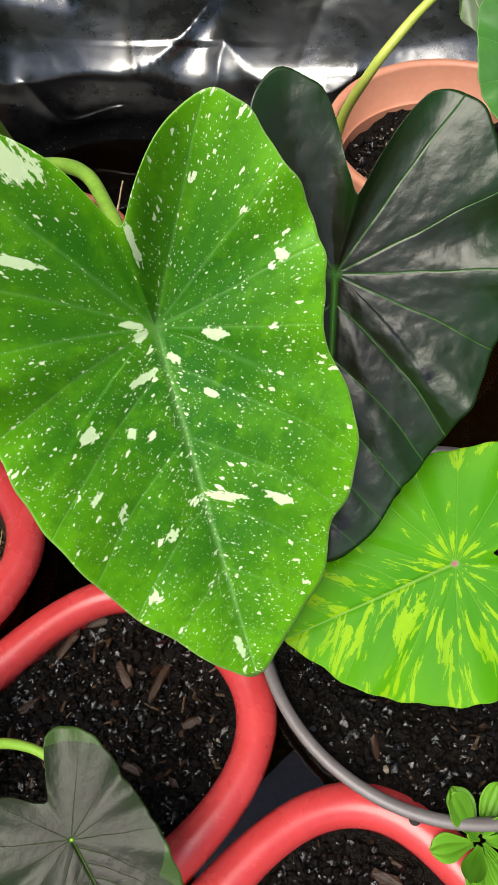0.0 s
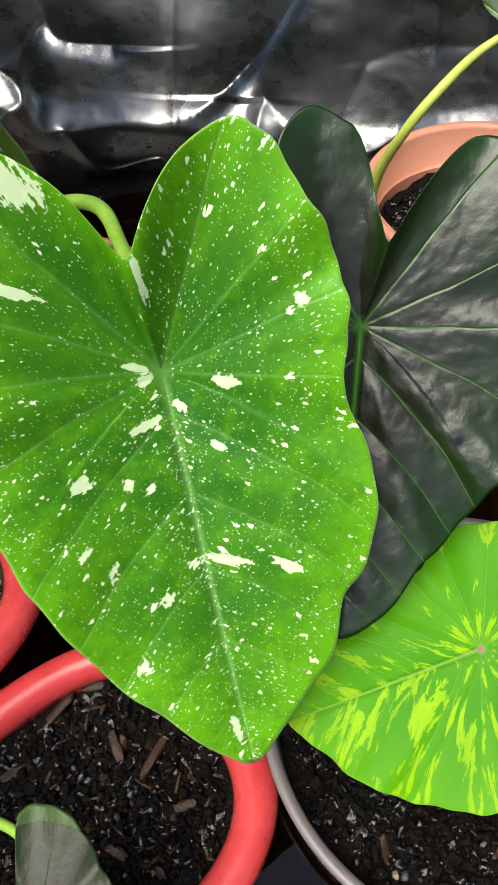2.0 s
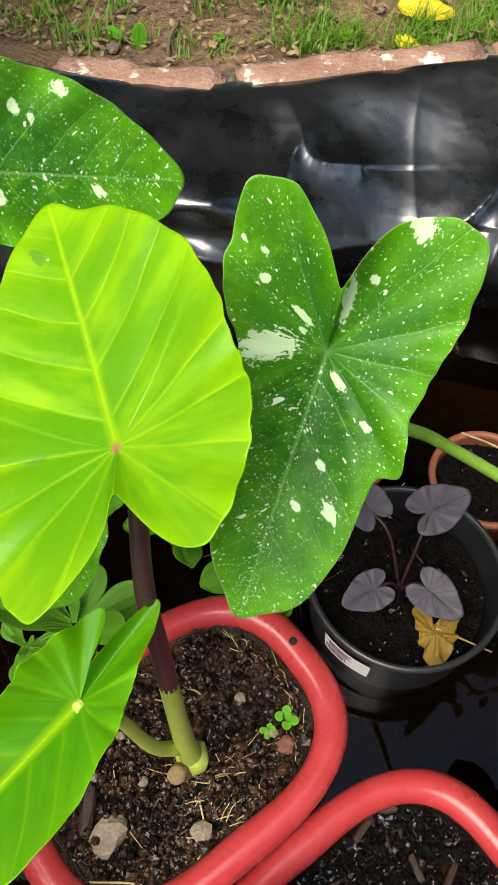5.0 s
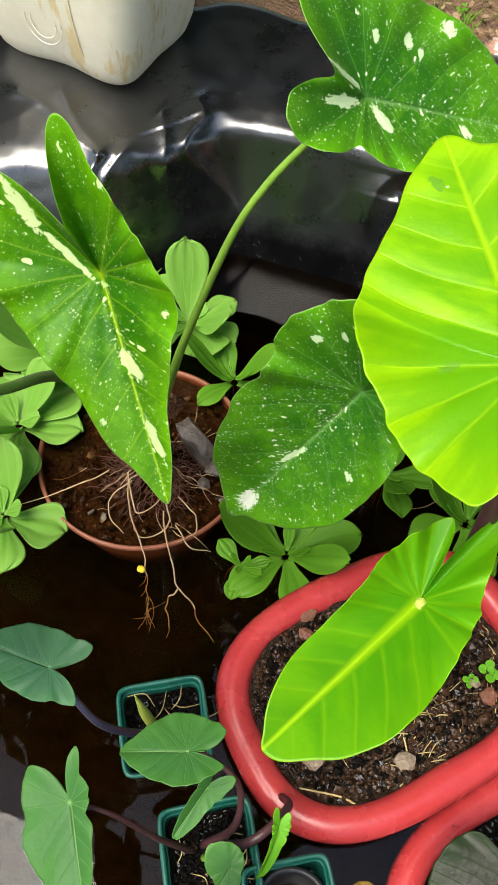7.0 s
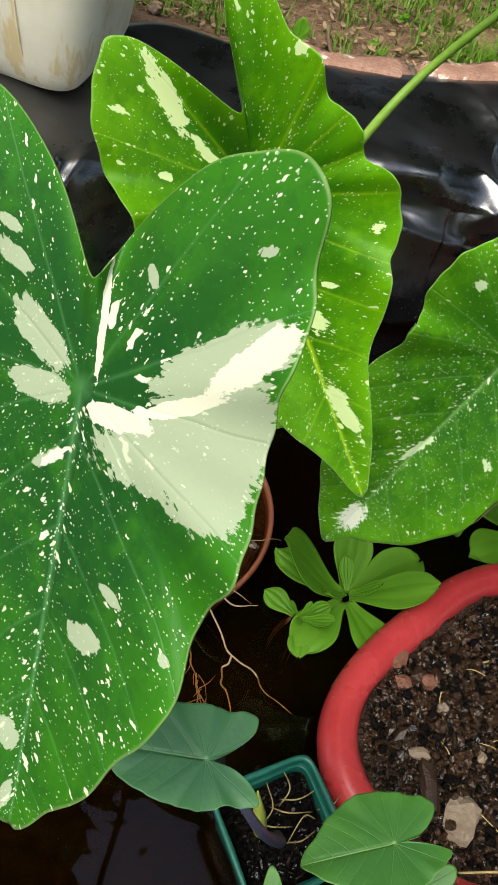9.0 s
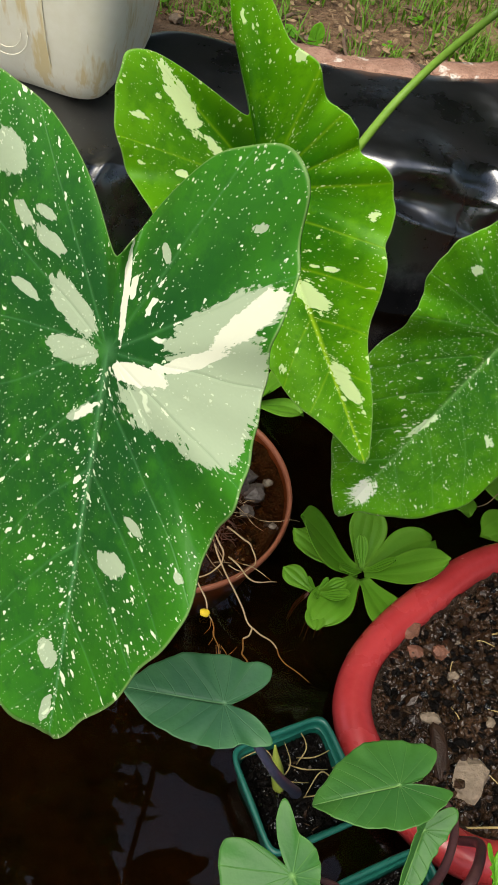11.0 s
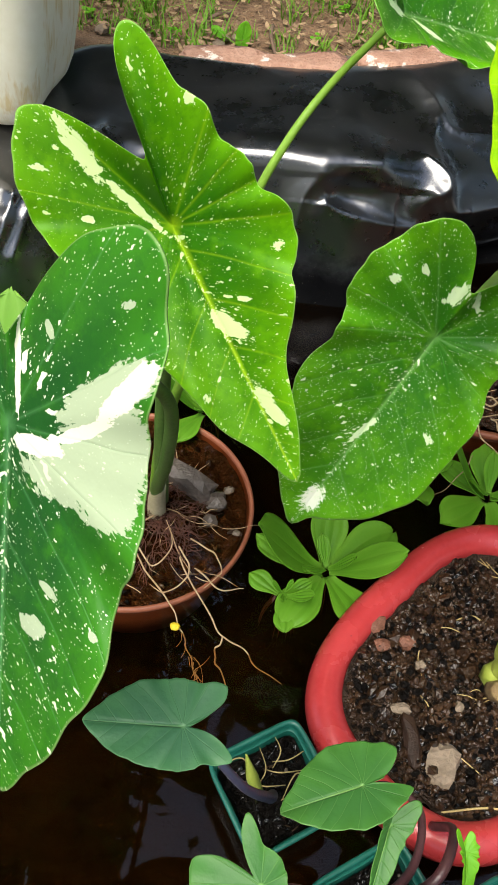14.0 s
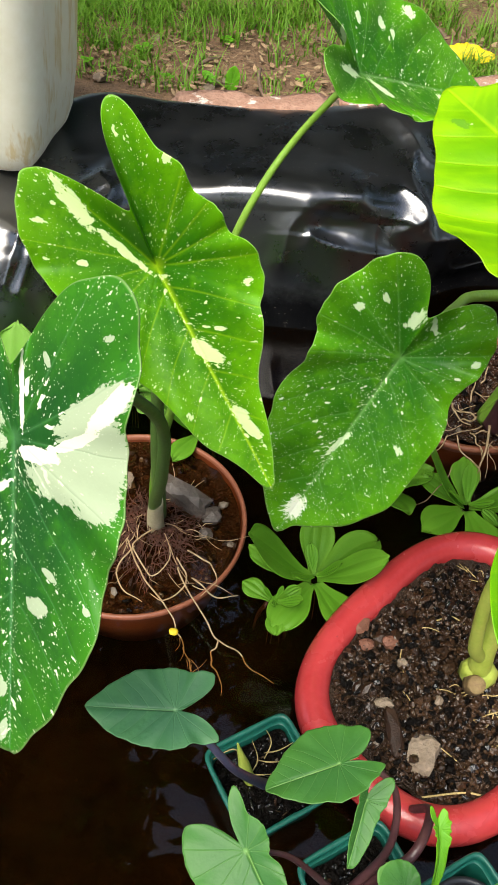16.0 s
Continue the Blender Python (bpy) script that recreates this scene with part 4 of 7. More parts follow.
def build_liner():
    """The black sheet: over the lip, down the bank in folds, and under the water."""
    loop, inward = rim_loop(3000)
    for _ in range(2):
        inward = sum(np.roll(inward, 10 * k, 0) for k in range(-13, 14))
        inward /= np.hypot(inward[:, 0], inward[:, 1])[:, None]
    pick = [i for i in range(3000) if i % 20 == 0 or (loop[i, 1] > 0.6 and -1.3 < loop[i, 0] < 0.65)]
    loop, inward = loop[pick], inward[pick]
    prof = np.linspace(0, 1, 170)
    keys = np.array([0.0, 0.07, 0.26, 0.42, 0.50, 0.80, 1.0])
    far = loop[:, 1] > 0.55
    k = np.where(far, 0.5 - 0.5 * np.cos(np.pi * np.clip((loop[:, 0] + 0.50) / 0.34, 0, 1)), 0.3)
    D, Z = np.zeros((len(loop), len(prof))), np.zeros((len(loop), len(prof)))
    for i in range(len(loop)):
        q = k[i]
        x, y = loop[i]
        db, zb, dw = 0.25 - 0.07 * q, 0.192 - 0.080 * q, 0.325 - 0.125 * q
        if y > 0.9 and -0.88 < x < 0.9:
            g = min(1.0, (x + 0.88) / 0.26)
            g = g * g * (3 - 2 * g)
            db, dw = db + g * (y - (0.905 + 0.09 * q) - db), dw + g * (y - (0.825 + 0.16 * q) - dw)
        top = 0.222 + 0.010 * min(1.0, max(0.0, (-0.70 - x) / 0.12))
        d = [-0.055, 0.0, db * 0.55, db - 0.015, db + 0.020, dw, dw + 0.07]
        z = [top - 0.022, top, top * 0.45 + zb * 0.55 + 0.006, zb + 0.010, zb - 0.030, 0.0, -0.17]
        p = spline(list(zip(d, z, keys)), 12)
        D[i], Z[i] = np.interp(prof, p[:, 2], p[:, 0]), np.interp(prof, p[:, 2], p[:, 1])
    PX, PY = loop[:, :1] + inward[:, :1] * D, loop[:, 1:] + inward[:, 1:] * D
    S = np.broadcast_to(prof, D.shape)
    lift = np.zeros(D.shape)
    for pts, high, above, below in FOLDS:
        p = spline([(a, b, 0) for a, b in pts], 6)[:, :2]
        best, side = np.full(D.shape, 9.0), np.zeros(D.shape)
        for a, b in zip(p[:-1], p[1:]):
            dx, ds = b[0] - a[0], (b[1] - a[1]) * 0.42
            t = np.clip(((PX - a[0]) * dx + (S - a[1]) * 0.42 * ds) / (dx * dx + ds * ds + 1e-12), 0, 1)
            off = (S - a[1]) * 0.42 - t * ds
            d = np.hypot(PX - a[0] - t * dx, off)
            side = np.where(d < best, off, side)
            best = np.minimum(best, d)
        wide = np.where(side < 0, above, below) / 1000
        lift += np.where(far[:, None], high / 1000 * np.exp(-np.hypot(best, 0.002) / wide), 0)
    lift -= np.where(far[:, None], 0.022 * np.exp(-((PX + 0.425) / 0.045) ** 2 - ((S - 0.50) * 0.42 / 0.020) ** 2), 0)
    W = np.clip((S - 0.06) / 0.12, 0, 1)
    wx, wy, tame = np.zeros(D.shape), np.zeros(D.shape), np.zeros(D.shape)
    for i in range(len(loop)):
        for j in range(len(prof)):
            v = Vector((PX[i, j] * 3.0, PY[i, j] * 3.0, Z[i, j] * 4.0))
            a, b = noise.noise(v), noise.noise(v * 2.3 + Vector((4, 0, 1)))
            lift[i, j] += 0.024 * a + (0.012 if PX[i, j] > -0.35 else 0.006) * b
            wx[i, j], wy[i, j], tame[i, j] = a, b, noise.noise(v * 0.9 + Vector((9, 2, 5)))
    calm = np.clip(0.60 + 1.1 * tame, 0.15, 1.0)
    calm = np.maximum(calm, 0.95 * np.clip((PX + 0.45) / 0.25, 0, 1) * far[:, None])
    U, V = PX + 0.06 * wx + 0.25 * S, S * 0.42 + 0.06 * wy - 0.15 * PX
    lift += calm * (0.013 * creases(U, V * 0.8, 0.19, 3) + 0.0020 * creases(U * 0.9 + 3, V + 1, 0.080, 5)) - 0.008
    lift *= W
    vs = np.stack([PX + inward[:, :1] * lift * 0.75, PY + inward[:, 1:] * lift * 0.75, Z + lift * 0.65], 2).reshape(-1, 3)
    m, n = len(prof), len(loop)
    fs = [(a * m + i, a * m + i + 1, ((a + 1) % n) * m + i + 1, ((a + 1) % n) * m + i) for a in range(n) for i in range(m - 1)]
    single("pond_liner", (vs, fs), M_LINER, "wrinkled glossy black plastic pond liner over the bank", "pond liner", kind="structure")


def disc_loop(z, inset, name, mat, label, cat):
    loop, inward = rim_loop(160)
    p = loop + inward * inset
    mid = p.mean(0)
    vs = [(mid[0], mid[1], z)]
    fs = []
    steps = 14
    for i in range(1, steps + 1):
        for q in p:
            w = mid + (q - mid) * i / steps
            vs.append((w[0], w[1], z))
    n = len(p)
    for k in range(n):
        l = (k + 1) % n
        fs.append((0, 1 + k, 1 + l))
        for i in range(steps - 1):
            a, b = 1 + i * n, 1 + (i + 1) * n
            fs.append((a + k, b + k, b + l, a + l))
    return single(name, (vs, fs), mat, label, cat, kind="structure")


build_ground()
build_liner()
disc_loop(-0.165, 0.28, "pond_bed", M_BED, "dark sludge on the bottom of the pond", "pond bed")


def build_edging():
    """Old bricks laid flat along the far bank."""
    edge = thing("brick_edging", (-0.3, 1.25, GROUND_Z), "row of worn pinkish bricks edging the pond bank", "edging", kind="structure")
    rng = random.Random(4)
    x = -0.70
    loop, inward = rim_loop(600)
    mort = []
    while x < 0.75:
        w = rng.uniform(0.24, 0.42)
        cx = x + w / 2
        i = min(range(len(loop)), key=lambda k: abs(loop[k][0] - cx) + (10 if loop[k][1] < 0.8 else 0))
        cy = loop[i][1] + 0.044 + rng.uniform(-0.006, 0.006)
        turn = math.degrees(math.atan2(inward[i][0], -inward[i][1]))
        g = box((0, 0, 0), (w - 0.012, 0.066, 0.055), 0, 0.007)
        bm = bmesh.new()
        me = make_mesh("tmp", g[0], g[1], M_BRICK)
        bm.from_mesh(me)
        bpy.data.meshes.remove(me)
        bmesh.ops.subdivide_edges(bm, edges=[e for e in bm.edges if e.calc_length() > 0.03], cuts=4, use_grid_fill=True)
        bmesh.ops.subdivide_edges(bm, edges=[e for e in bm.edges if e.calc_length() > 0.03], cuts=1, use_grid_fill=True)
        m = pose(cx, cy, 0.196 + rng.uniform(-0.004, 0.004), rng.uniform(-4, 4), rng.uniform(-2, 2), turn + rng.uniform(-3, 3))
        bm.verts.index_update()
        vs = []
        for v in bm.verts:
            q = v.co + v.co.normalized() * (0.016 * noise.noise(v.co * 22 + Vector((cx * 9, 0, 0))) + 0.010 * noise.noise(v.co * 60 + Vector((cx * 9, 3, 0))))
            vs.append(tuple(m @ q))
        fs = [tuple(v.index for v in f.verts) for f in bm.faces]
        bm.free()
        part("brick", (vs, fs), M_BRICK, edge)
        jx = cx + w / 2
        jy = min((abs(p[0] - jx), p[1]) for p in loop if p[1] > 0.8)[1] + 0.046
        mort.append(box((jx, jy, 0.190), (0.030, 0.054, 0.050), turn, 0.006))
        x += w
    part("mortar", join(*mort), M_MORTAR, edge, "crumbling mossy mortar between the bricks")


build_edging()


# ---- pots ----
def oval(a, b, turn, power=2.6):
    def f(t):
        t -= radians(turn)
        return 1.0 / ((abs(math.cos(t)) / a) ** power + (abs(math.sin(t)) / b) ** power) ** (1 / power)
    return f


def round_outline(r):
    return lambda t: r


_g = bmesh.new()
bmesh.ops.create_icosphere(_g, subdivisions=1, radius=1.0)
_g.verts.index_update()
GRAIN = np.array([tuple(v.co) for v in _g.verts])
GRAIN_FACES = [tuple(v.index for v in f.verts) for f in _g.faces]
_g.free()


def soil_in(name, centre, outline, inset, mat, label, bumps=0.008, chips=500, chip_mats=None, seed=1, tilt=(0, 0), size=1.0, group=""):
    """Soil that fills a pot: an uneven surface, and the crumbs and bark on it."""
    rings, n = 34, 110
    vs, fs = [], []
    ang = np.linspace(0, 2 * math.pi, n, endpoint=False)
    R = [outline(a) - inset for a in ang]

    def height(x, y):
        v = Vector((x * 26 + seed * 7, y * 26, seed))
        return centre[2] + tilt[0] * (x - centre[0]) + tilt[1] * (y - centre[1]) + bumps * (noise.noise(v) + 0.7 * noise.noise(v * 3.1) + 0.45 * noise.noise(v * 8))
    vs.append((centre[0], centre[1], height(centre[0], centre[1])))
    for i in range(1, rings + 1):
        f = i / rings
        for a, r in zip(ang, R):
            x, y = centre[0] + f * r * math.cos(a), centre[1] + f * r * math.sin(a)
            vs.append((x, y, height(x, y) + (0.006 * max(0, f - 0.9) / 0.1)))
    for k in range(n):
        l = (k + 1) % n
        fs.append((0, 1 + k, 1 + l))
        for i in range(rings - 1):
            a, b = 1 + i * n, 1 + (i + 1) * n
            fs.append((a + k, b + k, b + l, a + l))
    ob = single(name, (vs, fs), mat, label, "soil", group=group)
    rng = random.Random(seed)
    for cname, cmat, share, dims in chip_mats or ():
        many = int(chips * share)
        nr = np.random.RandomState(seed * 7 + len(cname))
        A = nr.rand(many) * 2 * math.pi
        rr = (np.array([outline(a) for a in A]) - inset) * np.sqrt(nr.rand(many)) * 0.96
        X, Y = centre[0] + rr * np.cos(A), centre[1] + rr * np.sin(A)
        k = (0.45 + 1.6 * nr.rand(many) ** 3) * size
        dim = np.array(dims)[None, :] * k[:, None] * nr.uniform(0.7, 1.35, (many, 3)) * 0.55
        Z = np.array([height(x, y) for x, y in zip(X, Y)]) + dim[:, 2] * 0.45 + nr.rand(many) ** 2 * 0.0035 * size
        Q, _ = np.linalg.qr(nr.normal(size=(many, 3, 3)) * (1, 1, 1) + np.array([[0, 0, 0], [0, 0, 0], [0, 0, 1.5]]))
        V = GRAIN[None] * nr.uniform(0.78, 1.15, (many, len(GRAIN), 1)) * dim[:, None, :]
        V = np.einsum("nij,nvj->nvi", Q, V) + np.stack([X, Y, Z], 1)[:, None, :]
        cv = V.reshape(-1, 3)
        cf = [tuple(q + 12 * i for q in f) for i in range(many) for f in GRAIN_FACES]
        p = part(cname, (cv, cf), cmat, ob, "", smooth=False)
        tagged(p, kind="stuff")
    return height


RED_OUT = oval(0.190, 0.141, 47, 2.7)
CRUMB = plain("black_crumb", (0.0010, 0.0008, 0.0007), (0.0055, 0.0040, 0.0030), 120, 0.5, 0.8, spec=0.10)
WET = plain("wet_crumb", (0.0010, 0.0009, 0.0009), (0.005, 0.0042, 0.0036), 120, 0.13, 0.5, spec=1.0)
CRUMB2 = plain("pale_crumb", (0.10, 0.08, 0.06), (0.24, 0.19, 0.14), 120, 0.6, 0.4)
BARK = plain("bark_chip", (0.011, 0.005, 0.003), (0.040, 0.019, 0.009), 70, 0.45, 0.6, spec=0.3)
EARTH = plain("earth_crumb", (0.003, 0.0016, 0.0009), (0.058, 0.029, 0.013), 30, 0.30, 0.8, spec=0.4)
FIBRE = plain("brown_fibre", (0.018, 0.009, 0.004), (0.070, 0.040, 0.018), 70, 0.5, 0.6, spec=0.3)
BLACKMIX = (("crumb_layer", CRUMB, 0.50, (0.0056, 0.0047, 0.0040)), ("shard_layer", CRUMB, 0.18, (0.0090, 0.0046, 0.0026)), ("wet_grit", WET, 0.32, (0.0062, 0.0042, 0.0026)), ("pale_grit", CRUMB2, 0.016, (0.0030, 0.0026, 0.0022)), ("bark_grit", BARK, 0.010, (0.014, 0.005, 0.004)), ("fibre_layer", FIBRE, 0.030, (0.015, 0.0022, 0.0016)))
BROWNMIX = (("crumb_layer", EARTH, 0.66, (0.0044, 0.0040, 0.0034)), ("clod_layer", EARTH, 0.03, (0.010, 0.008, 0.005)), ("dark_grit", CRUMB, 0.20, (0.0054, 0.0044, 0.0036)), ("wet_grit", WET, 0.09, (0.0050, 0.0040, 0.0026)), ("pale_grit", CRUMB2, 0.014, (0.0040, 0.0032, 0.0024)), ("fibre_layer", FIBRE, 0.03, (0.013, 0.0020, 0.0015)))


def red_pot(centre, top, holes, label):
    """A thick-rimmed oval planter that stands in the water."""
    pot = thing("planter", (centre[0], centre[1], -0.16), label, "planter", group="red planters in the pond")
    r = 0.0195
    rim = []
    for k in range(17):
        a = -2.3 + (2.3 + 3.75) * k / 16
        rim.append((-r + r * math.cos(a), top - r * 0.95 + r * 0.95 * math.sin(a)))
    wall = [(-0.08, -0.16), (-0.055, -0.16), (-0.038, -0.07), (-0.030, top - 0.030), (-0.033, top - 0.032), (-0.045, top - 0.07), (-0.06, -0.12)]
    part("wall", lathe((centre[0], centre[1], 0), RED_OUT, wall, 160), M_RED, pot)
    part("rim", lathe((centre[0], centre[1], 0), RED_OUT, rim, 160), M_RED, pot, "thick rolled red rim")
    # No hole is cut: a black disc on the rim stands for its shade.
    for deg in holes:
        a = radians(deg)
        rr = RED_OUT(a) - r
        x, y = centre[0] + rr * math.cos(a), centre[1] + rr * math.sin(a)
        part("hanging_hole", lathe((x, y, top), round_outline(0.0047), [(0.0004, -0.004), (0.0002, 0.0002), (-0.002, 0.0006), (-0.0046, 0.0007)], 20), M_HOLE, pot, "black disc on the rim in place of a shaded hole")
    return pot


POT_A, POT_B, POT_C = (-0.0505, 0.098), (-0.289, 0.2455), (0.166, -0.087)
red_pot(POT_B, 0.046, (52,), "thick-rimmed red oval plastic planter with brown soil")
red_pot(POT_A, 0.012, (), "thick-rimmed red oval plastic planter with black soil")
red_pot(POT_C, 0.012, (62,), "red oval plastic planter of black soil beside two others")
H_B = soil_in("soil", (*POT_B, 0.020), RED_OUT, 0.038, M_SOILRED, "damp brown soil with stone chips in the planter", bumps=0.011, chips=12000, chip_mats=BROWNMIX, seed=3, tilt=(-0.06, 0))
H_A = soil_in("soil", (*POT_A, -0.022), RED_OUT, 0.038, M_SOIL, "wet black potting soil with bark chips", chips=11000, chip_mats=BLACKMIX, seed=5)
H_C = soil_in("soil", (*POT_C, -0.022), RED_OUT, 0.038, M_SOIL, "wet black potting soil in the planter", chips=6500, chip_mats=BLACKMIX, seed=6)


def round_pot(name, centre, radius, top, low, mat, label, lip=0.006, taper=0.025, thick=0.004, band=0.0):
    pot = thing(name, (centre[0], centre[1], low), label, "pot")
    outer = [(-radius + 0.002, low), (-taper, low), (-taper * 0.35, (low + top) * 0.5 + 0.02)]
    if band:
        rim = [(-0.004, top - band), (lip * 0.6, top - band + 0.002), (lip, top - 0.004), (lip * 0.8, top), (-thick + lip * 0.2, top), (-thick, top - 0.004), (-thick - 0.003, top - band), (-thick - 0.008, top - band - 0.002)]
    else:
        rim = [(-0.002, top - 0.014), (lip * 0.7, top - 0.010), (lip, top - 0.004), (lip * 0.6, top), (-thick * 0.6, top), (-thick, top - 0.005)]
    inner = [rim[-1], (-thick - taper * 0.4, (low + top) * 0.5 + 0.02), (-thick - taper, low + 0.01)]
    at, f = (centre[0], centre[1], 0), round_outline(radius)
    part("wall", join(lathe(at, f, outer + rim[:1], 120), lathe(at, f, inner, 120)), mat, pot)
    part("rim", lathe(at, f, rim, 120), mat, pot, "rolled plastic rim")
    return pot


P1, P2, P3, P4 = (-0.673, 0.440), (-0.208, 0.715), (0.305, 0.755), (0.035, 0.655)
GREY, LABELPOT = (0.290, 0.241), (-0.070, 0.462)
round_pot("flower_pot", P1, 0.142, 0.006, -0.16, M_BROWN, "brown plastic pot standing brim-full in pond water", taper=0.03, lip=0.003, thick=0.003)
round_pot("flower_pot", P2, 0.130, 0.020, -0.16, M_BROWN, "brown plastic pot with roots spilling over", taper=0.03)
round_pot("flower_pot", P3, 0.135, 0.185, -0.16, M_PINKBROWN, "faded pinkish-brown pot standing tall at the bank", taper=0.04, band=0.045, lip=0.008)
round_pot("flower_pot", P4, 0.070, 0.030, -0.16, M_BROWN, "small brown plastic pot in the water", taper=0.02)
round_pot("flower_pot", GREY, 0.182, 0.034, -0.16, M_GREYPOT, "large round grey plastic pot with a thin rim", taper=0.03, lip=0.003, thick=0.008)
nursery = round_pot("nursery_pot", LABELPOT, 0.110, 0.105, -0.12, M_BLACKPOT, "black plastic nursery pot with a white label", taper=0.02, lip=0.004)
SILTMIX = (("rubble", BARK, 0.55, (0.009, 0.007, 0.004)), ("pale_rubble", CRUMB2, 0.12, (0.007, 0.006, 0.004)), ("dark_rubble", CRUMB, 0.33, (0.008, 0.006, 0.004)))
H_1 = soil_in("soil", (*P1, -0.011), round_outline(0.142), 0.006, M_SILT, "drowned reddish soil under a film of water", bumps=0.010, chips=520, chip_mats=SILTMIX, seed=8)
H_2 = soil_in("soil", (*P2, 0.010), round_outline(0.130), 0.006, M_SILT, "soil matted with roots in the pot", bumps=0.010, chips=420, chip_mats=SILTMIX, seed=9)
H_3 = soil_in("soil", (*P3, 0.125), round_outline(0.135), 0.016, M_SOIL, "dark potting soil with white grains", chips=1800, chip_mats=BLACKMIX, seed=10)
H_G = soil_in("soil", (*GREY, 0.002), round_outline(0.182), 0.012, M_SOIL, "wet black potting soil in the grey pot", chips=8500, chip_mats=BLACKMIX, seed=11)
H_L = soil_in("soil", (*LABELPOT, 0.055), round_outline(0.110), 0.012, M_SOIL, "dark soil sunk in the nursery pot", chips=500, chip_mats=BLACKMIX, seed=12)
H_4 = soil_in("soil", (*P4, 0.005), round_outline(0.070), 0.006, M_SOIL, "dark wet soil in the small pot", chips=120, chip_mats=BLACKMIX, seed=13)


def pot_label():
    """A paper sticker bent round the nursery pot, with bars for its print."""
    def patch(a0, a1, z0, z1, out):
        vs, fs = [], []
        n = 10
        for i in range(n + 1):
            a = radians(a0 + (a1 - a0) * i / n)
            for z in (z0, z1):
                r = 0.110 - 0.009 * (0.105 - z) / 0.1 + out
                vs.append((LABELPOT[0] + r * math.cos(a), LABELPOT[1] + r * math.sin(a), z))
        fs = [(2 * i, 2 * i + 2, 2 * i + 3, 2 * i + 1) for i in range(n)]
        return vs, fs
    lab = part("label", patch(224, 256, 0.036, 0.080, 0.0035), M_LABEL, nursery, "weathered white paper label with a bar code")
    bars = []
    rng = random.Random(2)
    a = 226.0
    while a < 241:
        w = rng.uniform(0.3, 0.9)
        bars.append(patch(a, a + w, 0.044, 0.058, 0.0042))
        a += w + rng.uniform(0.3, 0.7)
    for z in (0.072, 0.067, 0.062):
        bars.append(patch(228, 228 + rng.uniform(14, 24), z, z + 0.0022, 0.0042))
    part("print", join(*bars), M_PRINT, lab, "rows of small dark print as bars")


pot_label()


def square_pot(centre, size, top, label, turn=30):
    pot = thing("square_pot", (centre[0], centre[1], -0.03), label, "pot", group="small green pots")
    f = oval(size / 2 * 1.0, size / 2 * 1.0, turn, 9)
    prof = [(-0.043, -0.03), (-0.012, -0.03), (-0.004, top - 0.016), (0.0, top - 0.015), (0.002, top - 0.002), (0.001, top), (-0.0025, top), (-0.0035, top - 0.004),
            (-0.0035, top - 0.011), (-0.0055, top - 0.012), (-0.0065, top - 0.018), (-0.014, -0.02)]
    part("wall", join(lathe((centre[0], centre[1], 0), f, prof[:3], 120), lathe((centre[0], centre[1], 0), f, prof[9:], 120)), M_GREENPOT, pot)
    part("rim", lathe((centre[0], centre[1], 0), f, prof[2:10], 120), M_GREENPOT, pot, "square green rim")
    return f


def build_water():
    """The pond's surface, which stops at the walls of the pots that stand dry inside."""
    step = 0.008
    loop, inward = rim_loop(160)
    edge = loop + inward * 0.14
    mid = edge.mean(0)
    ea = np.unwrap(np.arctan2(edge[:, 1] - mid[1], edge[:, 0] - mid[0]))
    er = np.hypot(edge[:, 0] - mid[0], edge[:, 1] - mid[1])
    order = np.argsort(ea % (2 * math.pi))
    ea, er = (ea % (2 * math.pi))[order], er[order]
    xs, ys = np.arange(-1.5, 1.4, step), np.arange(-1.15, 1.2, step)
    X, Y = np.meshgrid(xs, ys, indexing="ij")
    cx, cy = X[:-1, :-1] + step / 2, Y[:-1, :-1] + step / 2
    a = np.arctan2(cy - mid[1], cx - mid[0]) % (2 * math.pi)
    keep = np.hypot(cx - mid[0], cy - mid[1]) < np.interp(a, ea, er, period=2 * math.pi)
    for c, f, inset in ((POT_A, RED_OUT, 0.022), (POT_B, RED_OUT, 0.03), (POT_C, RED_OUT, 0.022), (GREY, round_outline(0.182), 0.010), (LABELPOT, round_outline(0.110), 0.016), (P3, round_outline(0.135), 0.03)):
        r = np.hypot(cx - c[0], cy - c[1])
        t = np.arctan2(cy - c[1], cx - c[0])
        ring = np.linspace(-math.pi, math.pi, 361)
        keep &= r > np.interp(t, ring, [f(q) - inset for q in ring])
    n = len(ys)
    vs = np.stack([X.ravel(), Y.ravel(), np.zeros(X.size)], 1)
    I, J = np.nonzero(keep)
    fs = [(i * n + j, (i + 1) * n + j, (i + 1) * n + j + 1, i * n + j + 1) for i, j in zip(I, J)]
    used = np.zeros(len(vs), bool)
    for f in fs:
        used[list(f)] = True
    new_id = np.cumsum(used) - 1
    return single("water", (vs[used], [tuple(new_id[i] for i in f) for f in fs]), M_WATER, "still dark brown pond water", "water", kind="structure")


water = build_water()
water.visible_shadow = False

G1, G2, G3 = (-0.4995, 0.110), (-0.410, 0.014), (-0.318, -0.004)
for c, seed in ((G1, 21), (G2, 22)):
    f = square_pot(c, 0.092, 0.060, "small square dark-green plastic pot of black compost")
    soil_in("soil", (c[0], c[1], 0.036), f, 0.008, M_SOIL, "wet black compost in a small pot", bumps=0.004, chips=700, chip_mats=BLACKMIX, seed=seed, size=0.8)
square_pot(G3, 0.086, 0.056, "small square dark-green pot holding a round insert")
